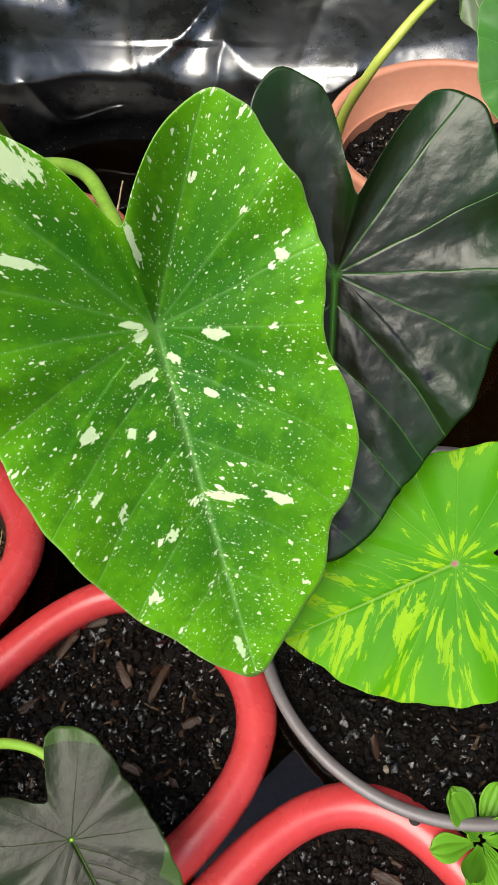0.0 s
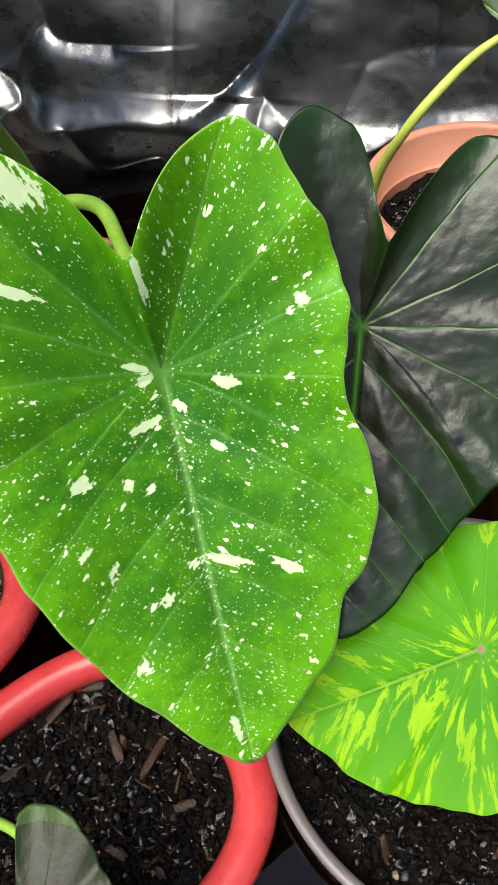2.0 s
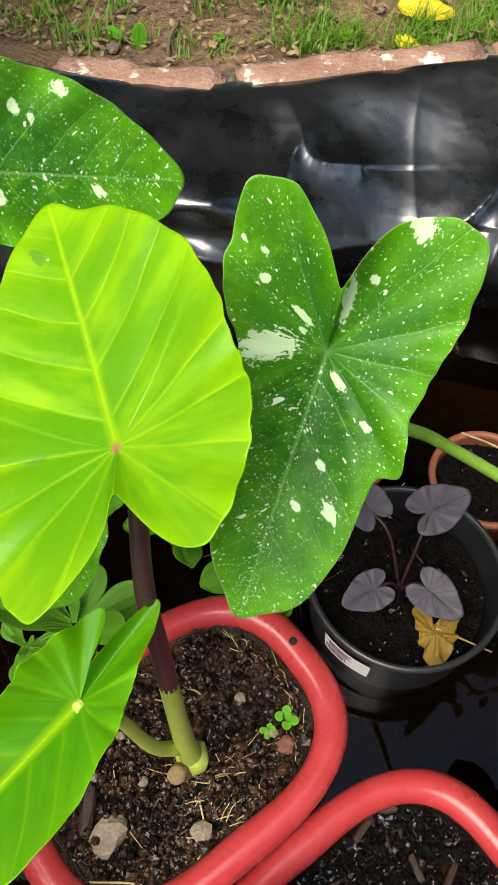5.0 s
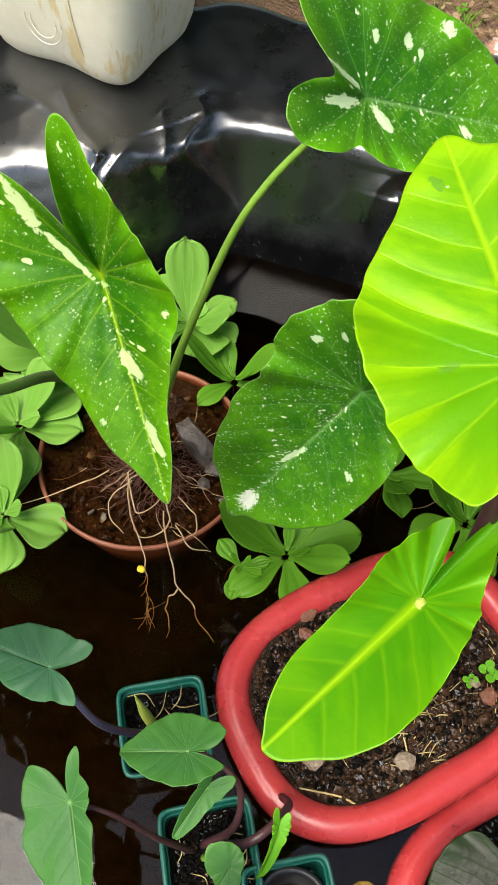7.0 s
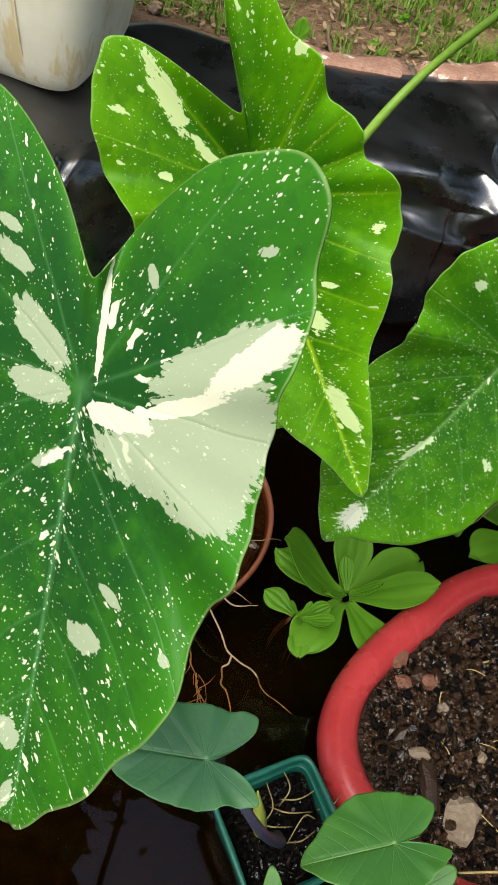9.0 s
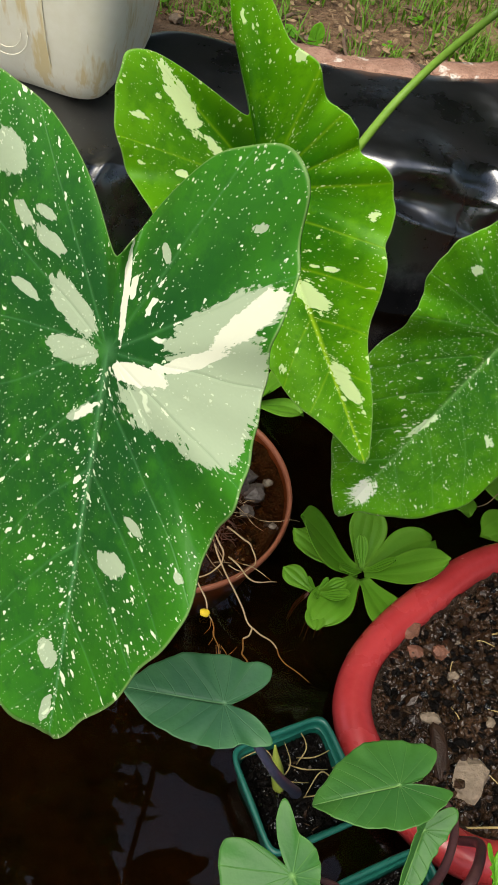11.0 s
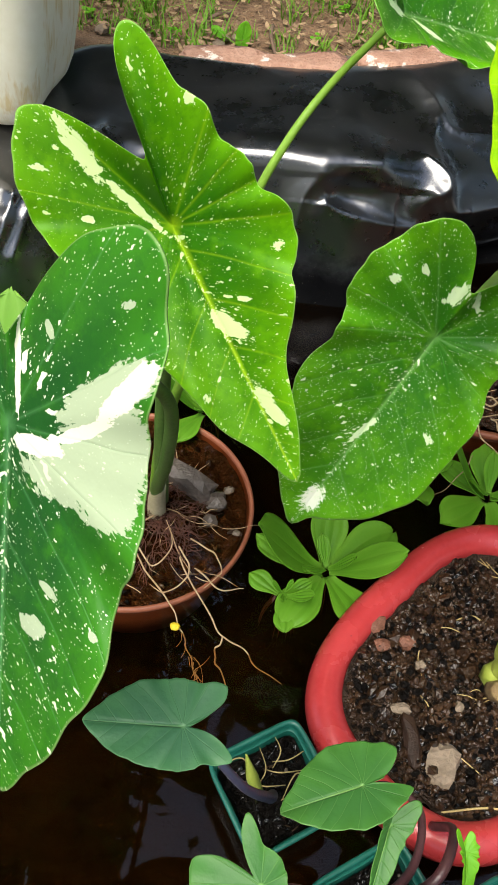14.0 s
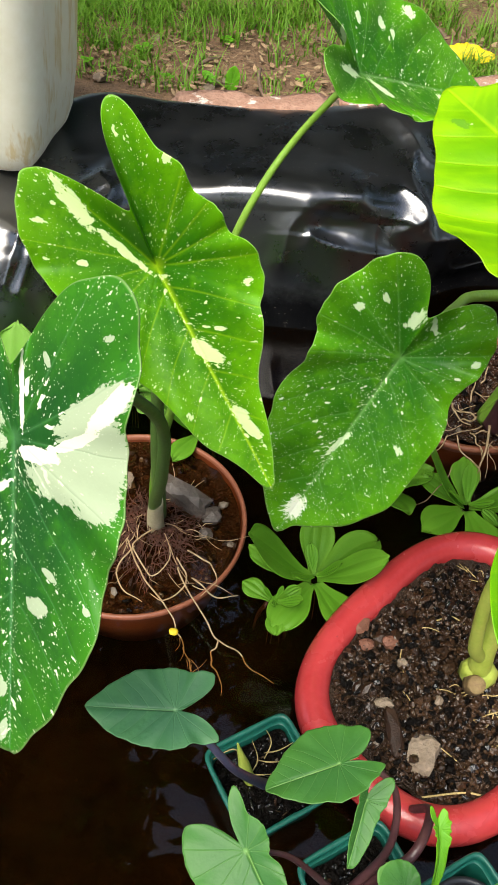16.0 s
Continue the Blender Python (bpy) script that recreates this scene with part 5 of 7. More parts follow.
insert = round_pot("inner_pot", G3, 0.036, 0.045, -0.02, M_BLACKPOT, "black ribbed round pot set inside a green one", taper=0.006, lip=0.003)


# ---- the large plants ----
def stalk(name, pts, radii, mat, parent, label="", sides=12):
    return part(name, tube(pts, radii, sides, 12), mat, parent, label)


# the lime plant in the brown-soil planter
B0 = (-0.270, 0.237, 0.030)
lime = thing("elephant_ear", B0, "lime-yellow elephant ear with two broad leaves", "plant", group="elephant ear plants")
leaf("leaf_blade", "L", M_LIME, lime, "broad glossy lime-yellow leaf", fold=0.02, wave=0.003, bend=-0.012, seed=1, dip=0.0006, quilt=0.0014, curls=[(62, 26, 0.022)], patches=[(17.7, 1.6, 0.9, 0.4, 20), (2.1, 4.8, 0.6, 0.35, 90)], cores=[(17.2, 1.2, 0.4, 0.15, 30)])
leaf("leaf_blade", "L2", M_LIME2, lime, "narrow folded lime-green leaf", fold=0.16, wave=0.003, bend=0.004, seed=2, dip=0.0006, quilt=0.0014, curls=[(270, 70, 0.012)])
stalk("petiole", [B0, (-0.276, 0.240, 0.10), (-0.279, 0.243, 0.20), (-0.281, 0.246, 0.275)], [0.014, 0.0108, 0.0092, 0.0084], M_STEMPALE, lime, "thick pale green stalk foot")
stalk("upper_stalk", [(-0.2808, 0.2458, 0.268), (-0.2825, 0.249, 0.34), (-0.287, 0.258, 0.44), under("L", 0.016) + np.array((0.004, -0.006, 0)), under("L", 0.009)], [0.0086, 0.0080, 0.0070, 0.0054, 0.004], M_STEMPURPLE, lime, "purple-brown upper stalk")
stalk("petiole", [(-0.278, 0.238, 0.075), (-0.300, 0.222, 0.13), (-0.318, 0.214, 0.26), under("L2", 0.01), under("L2")], [0.0085, 0.007, 0.0055, 0.0045, 0.0035], M_STEMPALE, lime)
part("corm", lump((B0[0], B0[1], 0.038), (0.020, 0.020, 0.020), 3, 20, 0.2), M_STEMPALE, lime, "swollen pale stalk base")
part("cut_stub", tube([(-0.277, 0.224, 0.035), (-0.281, 0.212, 0.060)], [0.012, 0.009], 14, 4), M_CUT, lime, "brown cut leaf stub")


def wander(pts, seed):
    """A root's way through the points, with small kinks of its own."""
    rng = random.Random(seed + int(pts[0][0] * -1000))
    p = spline(pts, 3)
    return [tuple(q) if i in (0, len(p) - 1) else (q[0] + rng.uniform(-0.0016, 0.0016), q[1] + rng.uniform(-0.0016, 0.0016), q[2] + rng.uniform(-0.0008, 0.0008)) for i, q in enumerate(p)]


def rootlets(parent, name, centre, count, spread, mat, height, seed, thick=0.0012, length=(0.03, 0.08), droop=None, lift=0.004):
    """Loose roots that lie on the soil, each a thin curved strand."""
    rng = random.Random(seed)
    geos = []
    for _ in range(count):
        a = rng.uniform(0, 6.283)
        r = rng.uniform(0.2, 1.0) * spread
        x, y = centre[0] + r * math.cos(a), centre[1] + r * math.sin(a)
        h = rng.uniform(0, 6.283) if rng.random() < 0.5 else a + rng.uniform(-0.7, 0.7)
        l = rng.uniform(*length)
        pts = []
        for k in range(5):
            pts.append((x, y, height(x, y) + lift + rng.uniform(-0.002, 0.004)))
            h += rng.uniform(-0.55, 0.55)
            x += l / 4 * math.cos(h)
            y += l / 4 * math.sin(h)
        t = thick * rng.uniform(0.6, 1.5)
        geos.append(tube(pts, [t, t, t * 0.5], 5, 4))
    return tagged(part(name, join(*geos), mat, parent), kind="stuff")


rootlets(lime, "root_tangle", (-0.240, 0.232), 26, 0.034, M_STRAW, H_B, 31, 0.0006, (0.02, 0.05), lift=0.003)
for pts in ([(-0.255, 0.20, 0), (-0.24, 0.165, 0), (-0.245, 0.135, 0), (-0.225, 0.12, 0)], [(-0.345, 0.105, 0), (-0.30, 0.112, 0), (-0.27, 0.108, 0), (-0.24, 0.115, 0), (-0.222, 0.13, 0)], [(-0.31, 0.30, 0), (-0.285, 0.31, 0), (-0.262, 0.296, 0)]):
    g = tube([(x, y, H_B(x, y) + 0.004) for x, y, _ in pts], [0.0011, 0.0013, 0.0007], 6, 8)
    single("dry_root", g, M_STRAW, "pale straw-coloured root lying on the soil", "root", group="loose roots")

# the plant with white-flecked leaves in the brown pot
V0 = (-0.644, 0.430, 0.020)
milky = thing("elephant_ear", V0, "white-flecked elephant ear growing in the brown pot", "plant", group="elephant ear plants")
leaf("leaf_blade", "V2", M_MILKY_B, milky, "bright green leaf flecked with white", fold=0.04, wave=0.004, seed=4, quilt=0.0003, patches=PATCHES["V2"])
leaf("leaf_blade", "V1", M_MILKY_D, milky, "large dark green leaf with a creamy white sector", fold=0.03, wave=0.004, seed=5, patches=PATCHES["V1"], cores=PATCHES["V1c"])
leaf("leaf_blade", "T", M_MILKY, milky, "leaf with white splashes by its heart", fold=0.02, wave=0.004, seed=6, patches=PATCHES["T"], curls=[(312, 28, 0.018)])
stalk("petiole", [V0, (-0.639, 0.405, 0.09), (-0.625, 0.370, 0.18), (-0.617, 0.332, 0.30), (-0.640, 0.277, 0.396), (-0.645, 0.215, 0.455), (-0.655, 0.150, 0.515), under("V1")], [0.0090, 0.0078, 0.0070, 0.0062, 0.0050, 0.0042, 0.0038, 0.0032], M_STEMDARK, milky, "dark olive stalk with a pale foot")
stalk("stalk_foot", [(-0.645, 0.431, 0.0), (-0.6425, 0.420, 0.045), (-0.6385, 0.408, 0.085)], [0.0115, 0.0100, 0.0084], M_FOOT, milky, "pale swollen stalk foot")
stalk("petiole", [(-0.640, 0.436, 0.02), (-0.636, 0.425, 0.18), (-0.625, 0.40, 0.34), (-0.608, 0.345, 0.46), under("V2")], [0.009, 0.0075, 0.0065, 0.0055, 0.004], M_STEMDARK, milky)
stalk("petiole", [(-0.648, 0.440, 0.02), (-0.640, 0.442, 0.12), (-0.619, 0.445, 0.214), (-0.599, 0.455, 0.289), (-0.564, 0.475, 0.402), (-0.538, 0.490, 0.457), (-0.510, 0.503, 0.498), (-0.478, 0.495, 0.545), under("T")], [0.0070, 0.0060, 0.0050, 0.0044, 0.0038, 0.0035, 0.0032, 0.0029, 0.0026], M_STEM, milky, "long arching green stalk")
def mound(x, y):
    return H_1(x, y) + 0.017 * math.exp(-((x - V0[0] + 0.01) ** 2 + (y - V0[1] + 0.02) ** 2) / 0.0036)


rootlets(milky, "root_mat", (V0[0] - 0.01, V0[1] - 0.015), 460, 0.060, M_DARKROOT, mound, 41, 0.00045, (0.012, 0.04), lift=0.010)
rootlets(milky, "root_tangle", (V0[0] - 0.005, V0[1] - 0.02), 34, 0.09, M_ROOT, mound, 42, 0.0005, (0.02, 0.06), lift=0.012)
for pts in ([(-0.675, 0.395, 0.022), (-0.655, 0.35, 0.022), (-0.625, 0.315, 0.018), (-0.603, 0.285, 0.003), (-0.592, 0.262, -0.006), (-0.578, 0.235, -0.02)],
            [(-0.61, 0.36, 0.018), (-0.59, 0.325, 0.017), (-0.56, 0.28, 0.004), (-0.535, 0.266, 0.001), (-0.515, 0.246, -0.004), (-0.490, 0.229, -0.002)],
            [(-0.70, 0.39, 0.02), (-0.74, 0.345, 0.018), (-0.79, 0.31, 0.005)],
            [(-0.60, 0.385, 0.02), (-0.572, 0.372, 0.014), (-0.562, 0.350, 0.010), (-0.580, 0.330, 0.006)], [(-0.665, 0.385, 0.022), (-0.682, 0.355, 0.016), (-0.668, 0.328, 0.010), (-0.648, 0.318, 0.006)],
            [(-0.612, 0.372, 0.022), (-0.598, 0.345, 0.014), (-0.618, 0.322, 0.008), (-0.640, 0.330, 0.006)], [(-0.590, 0.350, 0.012), (-0.560, 0.330, 0.006), (-0.535, 0.335, 0.004)],
            [(-0.645, 0.41, 0.024), (-0.665, 0.38, 0.028), (-0.640, 0.345, 0.022), (-0.62, 0.37, 0.024), (-0.63, 0.405, 0.024)],
            [(-0.555, 0.275, 0.004), (-0.562, 0.255, -0.004), (-0.552, 0.238, -0.010), (-0.548, 0.218, -0.022)]):
    stalk("long_root", wander(pts, 5), [0.0010, 0.0010, 0.0008, 0.0004], M_ROOT, milky, "pale root trailing into the water", 7)
rng = random.Random(77)
fuzz = []
for _ in range(16):
    t = rng.random() ** 0.7
    x, y, z = -0.603 + 0.027 * t + rng.uniform(-0.004, 0.004), 0.285 - 0.052 * t, 0.002 - 0.020 * t
    a = -1.1 + rng.choice((-1, 1)) * rng.uniform(0.1, 1.9)
    l = rng.uniform(0.004, 0.026)
    b = a + rng.uniform(-0.8, 0.8)
    fuzz.append(tube([(x, y, z), (x + l * 0.5 * math.cos(a), y + l * 0.5 * math.sin(a), z - 0.003), (x + l * 0.5 * (math.cos(a) + math.cos(b)), y + l * 0.5 * (math.sin(a) + math.sin(b)), z - 0.009)], [0.0005, 0.0003], 4, 4))
tagged(part("root_hairs", join(*fuzz), M_ROOT, milky), kind="stuff")
single("petal", lump((-0.607, 0.281, 0.007), (0.006, 0.005, 0.003), 2), M_YELLOWBIT, "small yellow petal caught on a root", "petal")

# the plant with three flecked leaves in the pot behind
R0 = (-0.195, 0.640, 0.020)
flecked = thing("elephant_ear", R0, "elephant ear with three white-flecked leaves", "plant", group="elephant ear plants")
leaf("leaf_blade", "A", M_MILKY, flecked, "large heart-shaped leaf densely flecked with white", fold=0.02, wave=0.003, bend=0.010, seed=7, quilt=0.0014, patches=PATCHES["A"])
leaf("leaf_blade", "R", M_MILKY, flecked, "deep green leaf with pale flecks and a white side patch", fold=0.02, wave=0.004, seed=8, patches=PATCHES["R"])
leaf("leaf_blade", "M", M_MILKY, flecked, "mid-green leaf with fine white flecks and a white tip spot", fold=0.01, wave=0.005, seed=9, patches=PATCHES["M"], cores=[(19.1, 0.1, 1.2, 0.8, 0)])
stalk("petiole", [R0, (-0.165, 0.615, 0.12), (-0.135, 0.565, 0.235), (-0.100, 0.515, 0.302), (-0.076, 0.480, 0.336), (-0.032, 0.420, 0.383), (-0.002, 0.375, 0.409), (0.020, 0.330, 0.421), (0.040, 0.290, 0.420), under("A")], [0.010, 0.0085, 0.0072, 0.0064, 0.0058, 0.0052, 0.0048, 0.0045, 0.004, 0.0036], M_STEM, flecked, "long arching green stalk")
stalk("petiole", [(-0.190, 0.650, 0.02), (-0.165, 0.645, 0.11), (-0.156, 0.635, 0.207), (-0.152, 0.600, 0.286), (-0.152, 0.560, 0.354), (-0.151, 0.515, 0.417), (-0.172, 0.465, 0.480), under("R")], [0.011, 0.010, 0.009, 0.008, 0.007, 0.006, 0.005, 0.004], M_STEM, flecked)
stalk("petiole", [(-0.192, 0.648, 0.02), (-0.178, 0.642, 0.10), (-0.180, 0.640, 0.173), (-0.196, 0.620, 0.232), (-0.220, 0.602, 0.267), (-0.300, 0.540, 0.311), (-0.333, 0.489, 0.334), (-0.364, 0.430, 0.361), under("M")], [0.011, 0.010, 0.009, 0.008, 0.0072, 0.006, 0.0055, 0.005, 0.004], M_STEM, flecked)
stalk("old_sheath", [(-0.182, 0.628, 0.02), (-0.172, 0.618, 0.10), (-0.160, 0.610, 0.15)], [0.017, 0.016, 0.010], M_STEMPURPLE, flecked, "withered purple-brown leaf sheath")
rootlets(flecked, "root_tangle", (R0[0] - 0.03, R0[1] - 0.01), 60, 0.10, M_ROOT, H_2, 43, 0.0010, (0.03, 0.09), lift=0.012)
for pts in ([(-0.17, 0.60, 0.06), (-0.16, 0.575, 0.03), (-0.165, 0.555, 0.006)], [(-0.18, 0.60, 0.06), (-0.185, 0.57, 0.03), (-0.18, 0.545, 0.006)], [(-0.20, 0.60, 0.05), (-0.205, 0.57, 0.03), (-0.215, 0.55, 0.006)], [(-0.14, 0.69, 0.03), (-0.10, 0.735, 0.06), (-0.085, 0.765, 0.10)], [(0.0, 0.72, 0.03), (0.05, 0.70, 0.035), (0.09, 0.67, 0.03)]):
    stalk("long_root", pts, [0.0019, 0.0016, 0.0009], M_ROOT, flecked, "", 7)

# the dark plant and the mottled plant in the grey pot
D0 = (0.205, 0.335, 0.004)
dark = thing("elephant_ear", D0, "near-black glossy elephant ear leaf on a stalk", "plant", group="elephant ear plants")
leaf("leaf_blade", "D", M_BLACKLEAF, dark, "glossy blackish-green leaf with sunken veins", fold=0.03, wave=0.005, seed=10, dip=0.0015, quilt=0.0024, wrinkle=0.0007, patches=[(6.6, 6.6, 0.6, 0.4, 30), (3.8, 4.2, 0.5, 0.3, 70), (17.5, 1.5, 0.6, 0.4, 0), (18.2, 0.9, 0.5, 0.4, 0), (4.4, 0.9, 0.3, 0.2, 90)])
stalk("petiole", [D0, (0.21, 0.37, 0.14), (0.195, 0.395, 0.26), (0.172, 0.372, 0.345), under("D")], [0.011, 0.009, 0.007, 0.005, 0.004], M_STEMDARK, dark)
Y0 = (0.275, 0.215, 0.004)
mottled = thing("elephant_ear", Y0, "yellow-mottled green elephant ear leaf low over the pot", "plant", group="elephant ear plants")
leaf("leaf_blade", "Y", M_YELLOW, mottled, "bright green leaf splashed with yellow", fold=0.06, wave=0.003, seed=11)
stalk("petiole", [Y0, (0.280, 0.225, 0.08), (0.275, 0.228, 0.15), under("Y")], [0.009, 0.007, 0.005, 0.004], M_STEM, mottled)

# young dark plant in the black-soil planter
X0 = (-0.120, 0.050, -0.020)
young = thing("elephant_ear", X0, "young blackish elephant ear with two small leaves", "plant", group="elephant ear plants")
leaf("leaf_blade", "X1", M_SMALLDARK, young, "small dark leaf with a green heart", fold=0.06, wave=0.002, rings=26, spokes=160, seed=12)
leaf("leaf_blade", "X2", M_SMALLDARK, young, "small dark leaf with green veins", fold=0.06, wave=0.002, rings=30, spokes=180, seed=13)
stalk("petiole", [X0, (-0.122, 0.062, 0.04), (-0.130, 0.078, 0.07), under("X1")], [0.006, 0.0045, 0.003], M_STEM, young)
stalk("petiole", [(-0.118, 0.054, -0.02), (-0.118, 0.082, 0.055), (-0.090, 0.093, 0.085), (-0.045, 0.082, 0.102), (-0.018, 0.050, 0.105), under("X2")], [0.006, 0.0045, 0.0035, 0.003], M_STEM, young, "bright green arching stalk")

# young plants in the small green pots
q = thing("young_elephant_ear", (-0.500, 0.108, 0.036), "young elephant ear with a blue-green leaf", "plant", group="young plants")
leaf("leaf_blade", "S1", M_SMALLBLUE, q, "blue-green arrow-shaped leaf", fold=0.05, wave=0.001, rings=26, spokes=160, seed=14)
stalk("petiole", [(-0.500, 0.108, 0.036), (-0.510, 0.085, 0.11), (-0.535, 0.068, 0.19), (-0.565, 0.078, 0.240), under("S1")], [0.0055, 0.0045, 0.0035, 0.0028, 0.002], M_STEMBLUE, q, "dusky blue-purple stalk")
stalk("leaf_sheath", [(-0.514, 0.110, 0.036), (-0.522, 0.112, 0.075), (-0.530, 0.116, 0.115)], [0.006, 0.0055, 0.0008], M_STEMPALE, q, "pale pointed sheath", 8)
q = thing("young_elephant_ear", (-0.420, 0.020, 0.036), "young elephant ear with mid-green leaves", "plant", group="young plants")
leaf("leaf_blade", "S2", M_SMALLGREEN, q, "green arrow-shaped leaf", fold=0.05, wave=0.001, rings=26, spokes=160, seed=15)
leaf("leaf_blade", "S3", M_SMALLGREEN, q, "narrow green leaf with long lobes", fold=0.12, wave=0.001, rings=26, spokes=160, seed=16)
leaf("leaf_blade", "S6", M_SMALLGREEN, q, "small rounded leaf", fold=0.08, wave=0.0005, rings=16, spokes=100, seed=18)
stalk("petiole", [(-0.420, 0.020, 0.036), (-0.395, 0.040, 0.10), (-0.400, 0.065, 0.165), (-0.430, 0.074, 0.197), under("S2")], [0.0045, 0.0036, 0.0029, 0.0023, 0.0017], M_STEMPURPLE, q, "purple stalk")
stalk("petiole", [(-0.428, 0.012, 0.036), (-0.455, 0.005, 0.12), (-0.490, 0.004, 0.195), under("S3")], [0.0036, 0.0028, 0.0022, 0.0016], M_STEMPURPLE, q)
stalk("petiole", [(-0.415, 0.010, 0.036), (-0.395, 0.012, 0.09), under("S6")], [0.004, 0.003, 0.002], M_STEM, q)
stalk("petiole", [(-0.412, 0.022, 0.036), (-0.375, 0.035, 0.095), (-0.352, 0.075, 0.085), (-0.360, 0.088, 0.05)], [0.0052, 0.0046, 0.0042, 0.0038], M_STEMPURPLE, q, "bent dark purple stalk")
ROLL = ((-0.425, 0.052, 0.178), (-0.25, -0.80, -0.30), (0.30, -0.40, 0.86), [(0, 5.2), (12, 3.6), (30, 1.9), (70, 1.2), (120, 1.6), (150, 2.6), (165, 1.6), (180, 0.5), (195, 1.8), (205, 2.8), (230, 1.4), (290, 1.0), (330, 1.9), (350, 3.8)])
leaf("young_leaf", ROLL, M_SMALLGREEN, q, "pale leaf still half rolled", fold=0.7, wave=0.0005, rings=18, spokes=110, seed=19)
CURL = ((-0.356, 0.052, 0.116), (0.10, -0.92, -0.35), (0.35, -0.30, 0.88), [(0, 5.6), (8, 3.4), (25, 1.5), (80, 0.8), (130, 1.1), (160, 1.7), (180, 0.7), (200, 2.0), (240, 1.0), (300, 0.8), (345, 2.0)])
leaf("curled_leaf", CURL, M_CLOVER, q, "bright green curled young leaf", fold=0.7, wave=0.0012, bend=0.030, rings=18, spokes=110, seed=20)
q = thing("young_elephant_ear", (-0.325, -0.004, 0.0), "young elephant ear with one green leaf", "plant", group="young plants")
leaf("leaf_blade", "S5", M_SMALLGREEN, q, "green arrow-shaped leaf", fold=0.05, wave=0.001, rings=26, spokes=160, seed=17)
stalk("petiole", [(-0.325, -0.004, 0.0), (-0.326, -0.030, 0.10), under("S5")], [0.005, 0.004, 0.002], M_STEMPURPLE, q)
for c, s in ((G1, 51), (G2, 52)):
    rng = random.Random(s)
    for _ in range(9):
        x, y = c[0] + rng.uniform(-0.032, 0.032), c[1] + rng.uniform(-0.028, 0.032)
        a, l = rng.uniform(0, 6.28), rng.uniform(0.02, 0.04)
        g = tube([(x, y, 0.040), (x + l * 0.4 * math.cos(a), y + l * 0.4 * math.sin(a), 0.054), (x + l * math.cos(a + 0.5), y + l * math.sin(a + 0.5), 0.042)], [0.0006, 0.0007, 0.0004], 6, 6)
        single("dry_root", g, M_STRAW, "pale straw-coloured root lying on the soil", "root", group="loose roots")


# ---- floating plants ----
def pad(length, width, lift, ribs, seed, cup=0.25, fan=False):
    """One spoon-shaped ribbed leaf, from the heart outwards along x; returns verts, faces, coordinates, edge, vein."""
    rng = random.Random(seed)
    nu, nv = 22, 27
    P, co, ed, ve = [], [], [], []
    notch = rng.uniform(0.0, 0.05)
    wide, base, scallop, deep = (0.74, 0.22, 0.022, 0.0010) if fan else (0.64, 0.30, 0.004, 0.0005)
    for i in range(nu + 1):
        t = i / nu
        g = min(1.0, t / wide)
        w = width * (base + (1 - base) * g * g * (3 - 2 * g)) * (1.0 if t < wide else math.sqrt(max(0.03, 1 - ((t - wide) / (1.005 - wide)) ** 2)))
        for j in range(nv):
            s = j / (nv - 1) * 2 - 1
            end = length * (1 - 0.05 * s * s + scallop * math.cos(s * math.pi * ribs) - notch * math.exp(-(s / 0.25) ** 2))
            x = t * end
            y = s * w * 0.5
            rib = math.cos(s * math.pi * ribs)
            z = lift * length * (t ** 1.4) - cup * width * 0.25 * (1 - s * s) * (1 - t * 0.5) + deep * rib * min(1, t * 2.5) * (1 - abs(s) ** 4)
            z += 0.10 * length * t ** 3 * math.sin(s * 3 + seed) * 0.5 - 0.15 * length * t ** 4
            P.append((x, y, z))
            co.append((x + seed * 0.3, y))
            ed.append(max(t, abs(s)))
            ve.append(0.35 * max(0.0, -rib) ** 6 * min(1, t * 2) * (1 - 0.5 * t) + 0.5 * max(0.0, 1 - t * 5))
    fs = [(i * nv + j, (i + 1) * nv + j, (i + 1) * nv + j + 1, i * nv + j + 1) for i in range(nu) for j in range(nv - 1)]
    m = len(P)
    P += [(x, y, z - 0.0016) for x, y, z in P]
    fs += [tuple(k + m for k in f[::-1]) for f in fs]
    loop = [j for j in range(nv)] + [i * nv + nv - 1 for i in range(1, nu + 1)] + [nu * nv + j for j in range(nv - 2, -1, -1)] + [i * nv for i in range(nu - 1, 0, -1)]
    fs += [(loop[k], loop[(k + 1) % len(loop)], loop[(k + 1) % len(loop)] + m, loop[k] + m) for k in range(len(loop))]
    return P, fs, co + co, ed + ed, ve + ve


